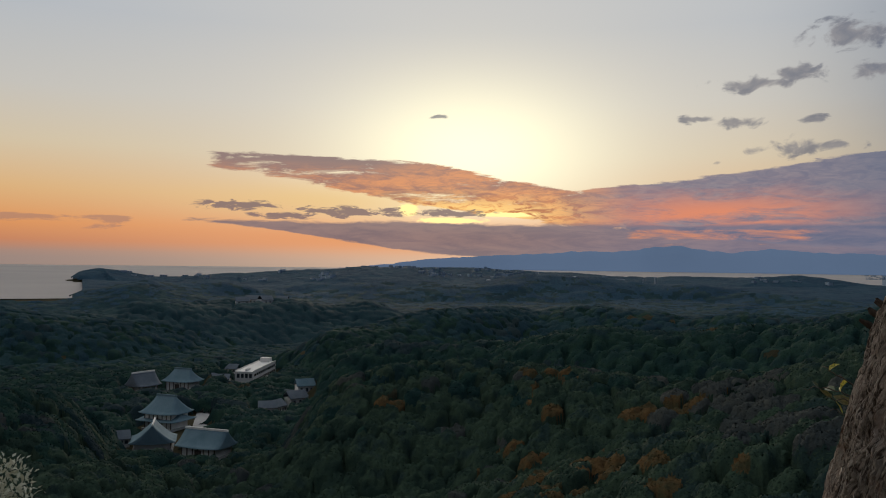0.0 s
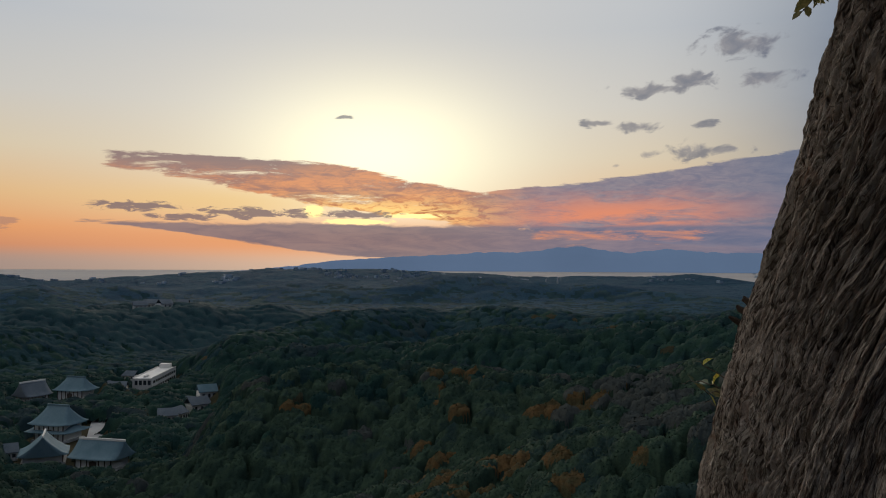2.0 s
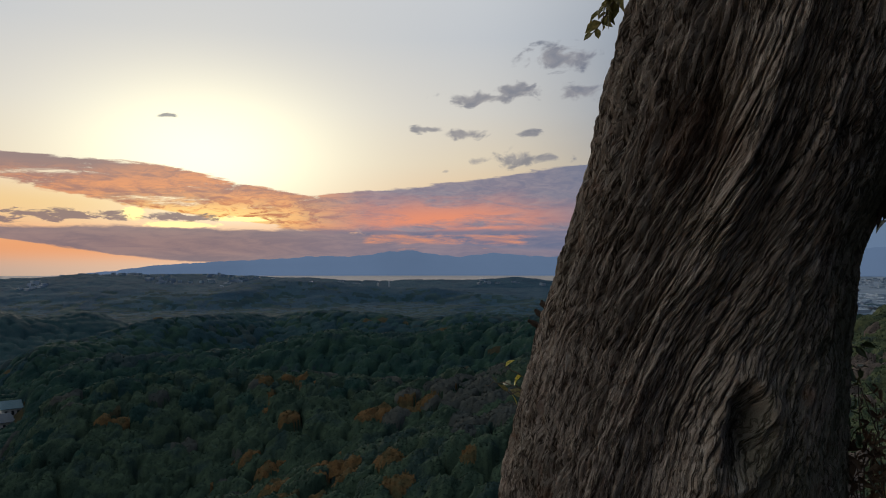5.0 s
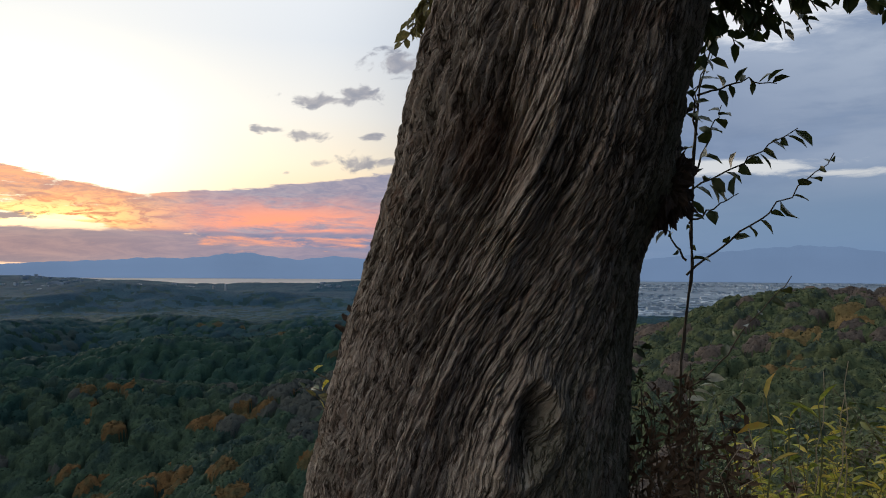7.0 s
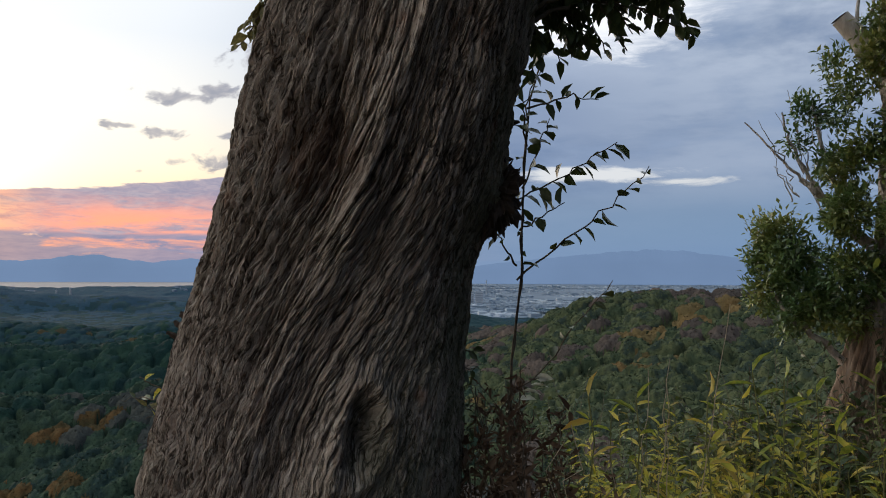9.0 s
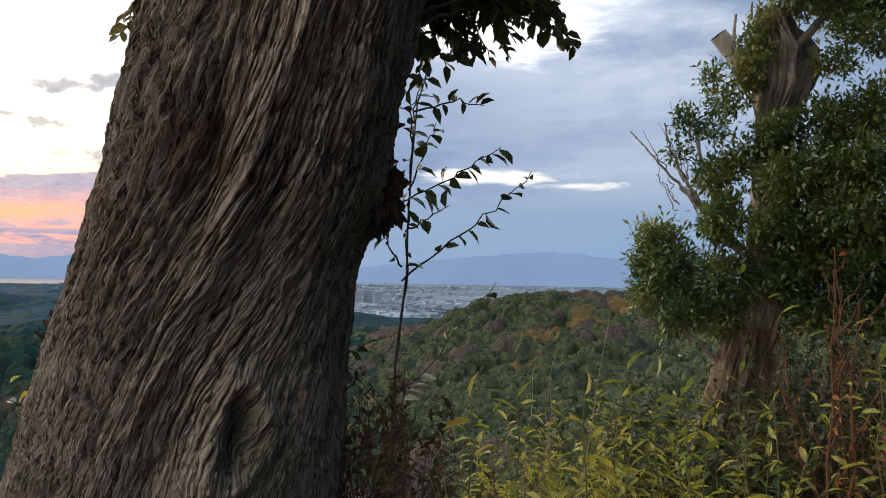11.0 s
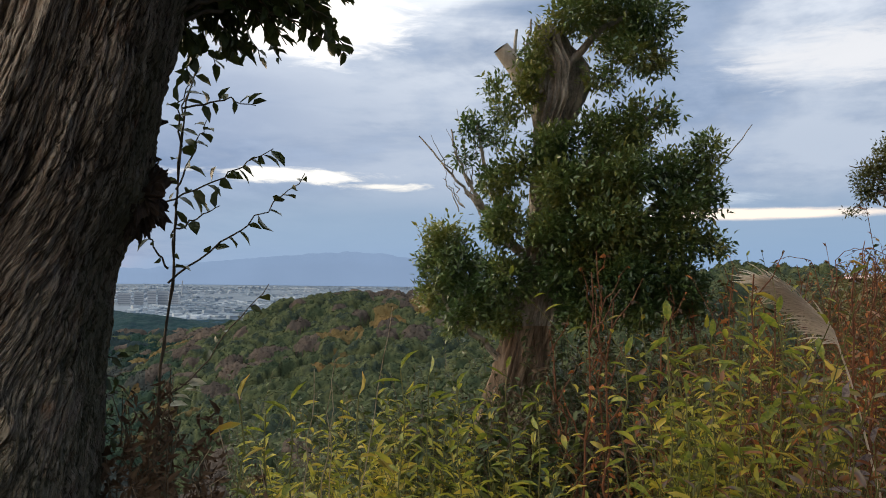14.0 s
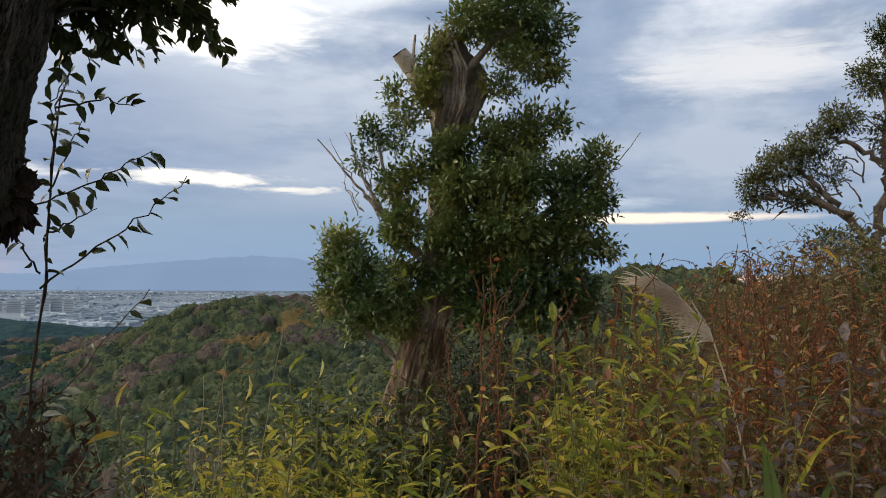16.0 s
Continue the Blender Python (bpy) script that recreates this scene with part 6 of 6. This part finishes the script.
def bare_sprigs():
    """Thin leafless stems that stand up out of the weeds."""
    for k, (a, b) in enumerate((((2.9, 1.95, 0.3), (2.93, 1.90, 1.36)), ((2.95, 1.9, 0.3), (3.02, 1.86, 1.40)), ((3.05, 1.85, 0.3), (3.28, 1.75, 1.62)), ((3.0, 1.9, 0.3), (2.97, 1.84, 1.28)))):
        ob = thing("bleached_weed", a, "thin bleached leafless weed standing among green weeds", "weed", "bleached weeds")
        v, f = tube(bent(a, b, 0.0, 12, 0.010, 30 + k), np.linspace(0.004, 0.0016, 12), 5)
        np_part("stalk", v - np.array(a), f, STEM_PALE, ob)
    # red stems in front of the broken tree and by the plume
    for k, (x, y, z) in enumerate(((3.50, 0.90, 1.78), (3.66, 0.86, 1.66), (3.72, 0.30, 1.78), (3.85, 0.24, 1.70), (3.9, -0.05, 1.82), (4.1, -0.30, 1.86), (4.2, -0.1, 1.84))):
        build_dry_weed((x - 0.02, y + 0.05, float(ground_height(np.array(x), np.array(y))) - 0.02), (x, y, z), 240 + k)
    rng = np.random.default_rng(40)
    for k in range(16):
        a = rng.uniform(78, 90)
        p = polar(a, rng.uniform(5.0, 7.5))
        g = float(ground_height(np.array(p.x), np.array(p.y)))
        top = (p.x + rng.normal(0, 0.15), p.y + rng.normal(0, 0.2), 1.72 + rng.uniform(0.0, 0.24))
        build_dry_weed((p.x, p.y, g - 0.02), top, 200 + k)


def build_vines():
    """A tangle of bare arching vines against the sky, hung with a few dead leaves."""
    base = np.array([5.42, -0.25, 1.30])
    base[2] = float(ground_height(base[0:1], base[1:2])[0])
    ob = thing("bare_vines", tuple(base), "tangle of thin arching bare vines with dead leaves", "vine")
    rng = np.random.default_rng(66)
    for k in range(26):
        foot = base + np.array([rng.normal(0, 0.15), rng.uniform(-0.50, 0.45), 0.0])
        knee = np.array([foot[0], foot[1] + rng.normal(0, 0.08), rng.uniform(1.60, 1.92)])
        tip = knee + np.array([rng.normal(0, 0.06), rng.choice([-1, 1]) * rng.uniform(0.08, 0.32), rng.uniform(-0.12, 0.12)])
        pts = np.concatenate((bent(foot, knee, 0.0, 8, 0.015, 700 + k)[:-1], bent(knee, tip, rng.uniform(0.03, 0.10), 9, 0.006, 730 + k)))
        v, f = tube(pts, np.linspace(0.0035, 0.0012, len(pts)), 5)
        np_part("vine", v - base, f, STEM_RED, ob)
        for _ in range(5):
            hang_leaf(ob, pts[int(rng.integers(7, len(pts)))], (rng.normal(), rng.normal(), -0.7), rng.uniform(0.015, 0.032), LEAF_BROWN, rng)


def build_slope_bush():
    base = np.array([-5.9, 10.6, -6.3])
    ob = thing("pale_bush", tuple(base), "bush with pale silvery leaves on the slope below", "bush")
    base[2] = float(ground_height(np.array(base[0]), np.array(base[1])))
    ob.location.z = base[2]
    v, f = tube(bent(tuple(base), (-5.85, 10.5, -1.7), 0.0, 8, 0.03, 1), np.linspace(0.09, 0.03, 8), 8)
    np_part("trunk", v - base, f, BARK_GREY, ob)
    v, f = crown_leaves([(-5.95, 10.45, -1.35, 0.36, 0.36, 1.0), (-6.3, 10.4, -1.6, 0.5, 0.4, 1.0), (-5.8, 10.5, -1.85, 0.45, 0.3, 0.8)], 26, 0.10, 4)
    np_part("crown", v - base, f, LEAF_PALE, ob, "pale silvery leaves", True)


# ---- buildings in the valley ----
def roof_shape(w, d, h, ridge, gable, lift=0.08):
    """A sweeping roof: rings from the eaves to the ridge."""
    k, rings = 7, 9
    V, F = [], []
    for r in range(rings):
        v = 1 - r / (rings - 1)
        a = w / 2 * (1.0 if gable else ridge + (1 - ridge) * v)
        b = max(0.12, d / 2 * v)
        z = h * (1 - v) ** 1.35
        for s in range(4):
            for q in range(k):
                t = q / k * 2 - 1
                x, y = ((a * t, -b), (a, b * t), (-a * t, b), (-a, -b * t))[s]
                V.append((x, y, z + lift * h * (abs(t) ** 3) * v**3))
    n = 4 * k
    for r in range(rings - 1):
        for q in range(n):
            F.append((r * n + q, r * n + (q + 1) % n, (r + 1) * n + (q + 1) % n, (r + 1) * n + q))
    for q in range(n):
        V.append((V[q][0], V[q][1], V[q][2] - 0.35))
    m = rings * n
    for q in range(n):
        F.append((m + q, m + (q + 1) % n, (q + 1) % n, q))
    return np.array(V), np.array(F)


def box(x0, x1, y0, y1, z0, z1, bevel=0.0):
    bm = bmesh.new()
    bmesh.ops.create_cube(bm, size=1.0)
    bmesh.ops.transform(bm, matrix=Matrix.Translation(((x0 + x1) / 2, (y0 + y1) / 2, (z0 + z1) / 2)) @ Matrix.Diagonal((x1 - x0, y1 - y0, z1 - z0, 1)), verts=bm.verts)
    if bevel:
        bmesh.ops.bevel(bm, geom=bm.edges[:], offset=bevel, segments=1, affect="EDGES")
    return bm


def temple_hall(az, d, w, deep, wall, roof, turn, mat, label, gable=False, tiers=1, group="temple halls"):
    p = polar(az, d)
    z = float(ground_height(np.array(p.x), np.array(p.y)))
    ob = thing("temple_hall", (p.x, p.y, z), label, "temple", group, "", turn)
    part("stone_base", box(-w * 0.44, w * 0.44, -deep * 0.44, deep * 0.44, -3.0, 0.9, 0.1), PAVING, ob)
    part("wall", box(-w * 0.38, w * 0.38, -deep * 0.38, deep * 0.38, 0.9, wall + 0.5), PLASTER, ob, "white plaster wall with dark posts")
    for k in range(7):
        x = -w * 0.38 + w * 0.76 * k / 6
        part("post", box(x - 0.25, x + 0.25, -deep * 0.385 - 0.1, -deep * 0.375, 0.9, wall + 0.4), TIMBER, ob)
    part("door", box(-w * 0.08, w * 0.08, -deep * 0.385 - 0.06, -deep * 0.37, 0.9, wall * 0.75), TIMBER, ob)
    level = wall
    if tiers == 2:
        v, f = roof_shape(w * 1.10, deep * 1.10, roof * 0.4, 0.8, False)
        np_part("lower_roof", v + np.array([0, 0, wall * 0.62]), f, mat, ob, "", True)
        level = wall * 1.05
    v, f = roof_shape(w, deep, roof, 0.55, gable)
    np_part("roof", v + np.array([0, 0, level]), f, mat, ob, "", True)
    half = w * (0.5 if gable else 0.3)
    part("ridge_cap", box(-half, half, -0.35, 0.35, level + roof - 0.25, level + roof + 0.75, 0.1), PLASTER if gable else mat, ob)
    if gable:
        for s in (-1, 1):
            bm = bmesh.new()
            x = s * (w * 0.5 - 1.2)
            ring = [bm.verts.new((x, y * deep * 0.42, level + zz)) for y, zz in ((-1, 0.2), (1, 0.2), (0.45, roof * 0.42), (0.0, roof * 0.86), (-0.45, roof * 0.42))]
            bm.faces.new(ring)
            bmesh.ops.solidify(bm, geom=bm.faces[:], thickness=0.3)
            part("gable_wall", bm, PLASTER, ob, "white gable wall")
    return ob


def small_house(az, d, w, deep, wall, roof, turn, mat, walls, label="small house with a tiled gable roof in the woods"):
    p = polar(az, d)
    z = float(ground_height(np.array(p.x), np.array(p.y)))
    ob = thing("house", (p.x, p.y, z), label, "house", "valley houses", "", turn)
    part("wall", box(-w / 2, w / 2, -deep / 2, deep / 2, -3.0, wall), walls, ob)
    bm = bmesh.new()
    e = 0.7
    prof = [(-deep / 2 - e, wall - 0.3), (0, wall + roof), (deep / 2 + e, wall - 0.3), (deep / 2 + e, wall), (0, wall + roof + 0.35), (-deep / 2 - e, wall)]
    a = [bm.verts.new((-w / 2 - e, y, zz)) for y, zz in prof]
    b = [bm.verts.new((w / 2 + e, y, zz)) for y, zz in prof]
    bm.faces.new(a), bm.faces.new(b[::-1])
    for q in range(6):
        bm.faces.new((a[q], b[q], b[(q + 1) % 6], a[(q + 1) % 6]))
    part("roof", bm, mat, ob)
    for q in (-0.28, 0.05, 0.32):
        win = part("window", box(w * q - 0.7, w * q + 0.7, -deep / 2 - 0.05, -deep / 2 + 0.05, wall * 0.4, wall * 0.8), GLASS_DARK, ob)
        win.parent = ob
    return ob


def flat_block(az, d, w, deep, h, turn, label):
    p = polar(az, d)
    z = float(ground_height(np.array(p.x), np.array(p.y)))
    ob = thing("school_building", (p.x, p.y, z), label, "building", "", "", turn)
    part("wall", box(-w / 2, w / 2, -deep / 2, deep / 2, -4.0, h), CONCRETE, ob)
    part("roof", box(-w / 2 + 0.4, w / 2 - 0.4, -deep / 2 + 0.4, deep / 2 - 0.4, h + 0.004, h + 0.2), PLASTER, ob, "bright flat roof")
    for s in (-1, 1):
        part("parapet", box(-w / 2, w / 2, s * deep / 2 - 0.2, s * deep / 2 + 0.2, h + 0.004, h + 0.8), CONCRETE, ob)
    part("stair_tower", box(w * 0.36, w * 0.47, -deep * 0.3, deep * 0.25, h + 0.2, h + 3.4), PLASTER, ob)
    for k in range(4):
        part("roof_unit", box(-w * 0.45 + k * 2.2, -w * 0.45 + k * 2.2 + 1.4, -1.5, 0.2, h + 0.2, h + 1.5), CONCRETE, ob)
    for row in range(2):
        for k in range(10):
            x = -w * 0.46 + w * 0.095 * k
            part("window", box(x, x + w * 0.07, -deep / 2 - 0.05, -deep / 2 + 0.05, 1.2 + row * h * 0.45, 3.0 + row * h * 0.45), GLASS_DARK, ob)
    for k in range(4):
        y = -deep * 0.42 + deep * 0.22 * k
        part("window", box(-w / 2 - 0.05, -w / 2 + 0.05, y, y + deep * 0.15, h * 0.5, h * 0.85), GLASS_DARK, ob)


def build_valley():
    temple_hall(-20.9, 392, 17, 20, 4.0, 8.0, 107, COPPER, "temple hall with blue-green copper gable roof and white gable", True)
    temple_hall(-20.1, 436, 21, 17, 8.0, 8.0, -19, COPPER, "large two-tiered temple hall with patinated copper roof", False, 2)
    temple_hall(-17.5, 372, 22, 16, 5.0, 6.5, -18, COPPER, "long temple hall with plain blue-green copper roof", True)
    temple_hall(-19.1, 560, 22, 16, 7.0, 7.5, -16, COPPER, "distant temple hall with sweeping grey-green roof")
    temple_hall(-21.6, 560, 18, 15, 5.0, 8.0, 60, TILE, "temple gate building with grey tiled gables", True)
    flat_block(-14.3, 612, 62, 13, 8.5, 89, "long pale concrete school building with flat roof")
    for az, d, w, deep, wall, roof, turn, mat, walls in ((-13.5, 455, 9, 8, 6, 3, 15, TILE, PLASTER), (-12.9, 462, 8, 8, 5.5, 3, 70, TILE, PLASTER), (-11.6, 480, 11, 9, 6, 3.5, 40, TILE, PLASTER),
                                                         (-11.0, 492, 10, 8, 6, 3.5, 25, COPPER, PLASTER), (-12.2, 500, 9, 8, 5, 3, -20, TILE, CONCRETE), (-16.6, 585, 11, 8, 4, 3, 5, TILE, PLASTER), (-17.0, 600, 9, 7, 4, 3, 60, TILE, PLASTER),
                                                         (-15.9, 640, 10, 7, 4, 3, -10, TILE, PLASTER), (-23.0, 402, 8, 7, 4, 3, 30, TILE, PLASTER), (-15.3, 905, 14, 10, 6, 4, 20, TILE, PLASTER), (-14.6, 915, 16, 10, 7, 4, -20, TILE, PLASTER),
                                                         (-13.9, 925, 18, 12, 6, 4, 35, TILE, PLASTER), (-12.6, 930, 12, 10, 6, 4, 0, TILE, PLASTER), (-15.0, 960, 14, 12, 9, 3, 10, TILE, PLASTER)):
        small_house(az, d, w, deep, wall, roof, turn, mat, walls)
    # stone path between the halls
    a, b = polar(-18.2, 400), polar(-17.6, 505)
    side = Vector((b.y - a.y, a.x - b.x, 0)).normalized() * 3.5
    u = np.linspace(0, 1, 30)
    pts = []
    for q in u:
        c = a.lerp(b, q)
        for s in (-1, 1):
            x, y = c.x + s * side.x, c.y + s * side.y
            pts.append((x, y, float(ground_height(np.array(c.x), np.array(c.y))) + 0.5))
    f = np.array([(2 * q, 2 * q + 1, 2 * q + 3, 2 * q + 2) for q in range(29)])
    tagged(np_part("pavement", np.array(pts), f, PAVING), "pale stone path between temple halls", "path", "", "structure")


# ---- far town on the plain ----
def build_town():
    rng = np.random.default_rng(77)
    n = 9000
    az, d = rng.uniform(26, 78, n), 1370 + (4650 - 1370) * rng.random(n) ** 1.15
    keep = fbm(az * 0.30, d / 330, 0, 3, 8) > -0.06
    az, d = az[keep], d[keep]
    x, y = d * np.sin(np.radians(az)), d * np.cos(np.radians(az))
    cube = np.array([(-1, -1, 0), (1, -1, 0), (1, 1, 0), (-1, 1, 0), (-1, -1, 1), (1, -1, 1), (1, 1, 1), (-1, 1, 1)], float) * np.array([0.5, 0.5, 1])
    faces = np.array([(4, 5, 6, 7), (0, 1, 5, 4), (1, 2, 6, 5), (2, 3, 7, 6), (3, 0, 4, 7)])
    m = len(az)
    fr = frames_for(np.tile([[0.0, 0.0, 1.0]], (m, 1)), rng.uniform(0, 6.28, m), rng)
    sc = np.stack((rng.uniform(6, 22, m), rng.uniform(6, 18, m), rng.uniform(1.5, 3.6, m) * (1 + 1.2 * (rng.random(m) > 0.95))), -1)
    v, f = stamp(cube, faces, fr, sc, np.stack((x, y, ground_height(x, y) - 0.5), -1))
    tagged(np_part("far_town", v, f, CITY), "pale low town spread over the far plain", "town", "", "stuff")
    # scattered roofs on the far hills
    az, d = rng.uniform(-25, 25.5, 900), rng.uniform(1650, 2350, 900)
    keep = fbm(az * 0.5, d / 200, 0, 2, 18) > 0.14
    az, d = az[keep], d[keep]
    x, y = d * np.sin(np.radians(az)), d * np.cos(np.radians(az))
    z = ground_height(x, y)
    up = z > far_level(d) + 4
    m = int(up.sum())
    fr = frames_for(np.tile([[0.0, 0.0, 1.0]], (m, 1)), rng.uniform(0, 6.28, m), rng)
    v, f = stamp(cube, faces, fr, np.stack((rng.uniform(7, 18, m), rng.uniform(6, 12, m), rng.uniform(10, 15, m)), -1), np.stack((x[up], y[up], z[up]), -1))
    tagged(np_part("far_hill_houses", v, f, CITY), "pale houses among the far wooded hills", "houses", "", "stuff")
    for k, (a, dd, w, h) in enumerate(((37.3, 1900, 26, 24), (38.2, 1930, 20, 26), (39.0, 1900, 18, 30), (39.7, 1920, 22, 30), (40.4, 1890, 18, 27), (36.3, 1950, 24, 22))):
        p = polar(a, dd)
        g = float(ground_height(np.array(p.x), np.array(p.y)))
        ob = thing("apartment_block", (p.x, p.y, g), "tall pale apartment block on the far plain", "building", "apartment blocks", "", -a)
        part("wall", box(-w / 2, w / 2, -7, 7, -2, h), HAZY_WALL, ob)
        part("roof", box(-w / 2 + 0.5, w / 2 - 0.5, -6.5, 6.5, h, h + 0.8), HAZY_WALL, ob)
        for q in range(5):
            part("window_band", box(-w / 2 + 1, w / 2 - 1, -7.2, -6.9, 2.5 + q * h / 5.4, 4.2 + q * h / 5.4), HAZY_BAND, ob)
    p = polar(49.6, 1750)
    g = float(ground_height(np.array(p.x), np.array(p.y)))
    ob = thing("factory_hall", (p.x, p.y, g), "long white factory hall behind the wooded ridge", "building", "", "", -49)
    part("wall", box(-32, 32, -12, 12, -2, 15), HAZY_WALL, ob)
    part("roof", box(-33, 33, -13, 13, 15, 16.5), HAZY_WALL, ob)
    for k in range(6):
        part("window", box(-29 + 10 * k, -23 + 10 * k, -12.2, -11.9, 5, 10), HAZY_BAND, ob)
    for a, dd, h in ((40.9, 2600, 46), (13.2, 1650, 40), (12.4, 1650, 36)):
        p = polar(a, dd)
        g = float(ground_height(np.array(p.x), np.array(p.y)))
        ob = thing("chimney_stack", (p.x, p.y, g), "thin pale chimney stack on the far plain", "chimney", "chimney stacks")
        v, f = tube([(0, 0, -2), (0, 0, h * 0.5), (0, 0, h)], [2.2, 1.8, 1.5], 10)
        np_part("shaft", v, f, HAZY_WALL, ob)


def build_pavilion():
    p = polar(52.6, 306)
    g = float(ground_height(np.array(p.x), np.array(p.y)))
    top = EYE_Z + 306 * math.tan(radians(-0.62))
    ob = thing("lookout_pavilion", (p.x, p.y, g), "small dark roofed lookout on a wooded crest", "pavilion", "", "", -52)
    h = top - g
    for x in (-1.7, 1.7):
        for y in (-1.4, 1.4):
            part("post", box(x - 0.14, x + 0.14, y - 0.14, y + 0.14, -1.0, h - 0.9), TIMBER, ob)
    part("floor", box(-2.0, 2.0, -1.7, 1.7, h - 4.0, h - 3.8), TIMBER, ob)
    v, f = roof_shape(5.0, 4.2, 1.0, 0.5, False)
    np_part("roof", v + np.array([0, 0, h - 0.9]), f, TIMBER, ob, "", True)


old_tree_details()
build_sapling()
build_pavilion()
hanging_branches()
build_second_tree()
build_bent_tree()
build_undergrowth()
build_dead_shrub()
build_dry_weed((4.22, 1.08, 0.1), (4.22, 1.15, 1.90), 1)
build_dry_weed((4.28, 1.00, 0.1), (4.42, 0.85, 1.62), 2)
build_dry_weed((4.38, 0.66, 0.1), (4.40, 0.52, 1.82), 3)
build_dry_weed((4.10, 1.12, 0.1), (3.98, 1.30, 1.50), 4)
build_plume_grass()
build_leafy_weeds()
build_sedge()
bare_sprigs()
build_vines()
build_slope_bush()
build_valley()
build_town()
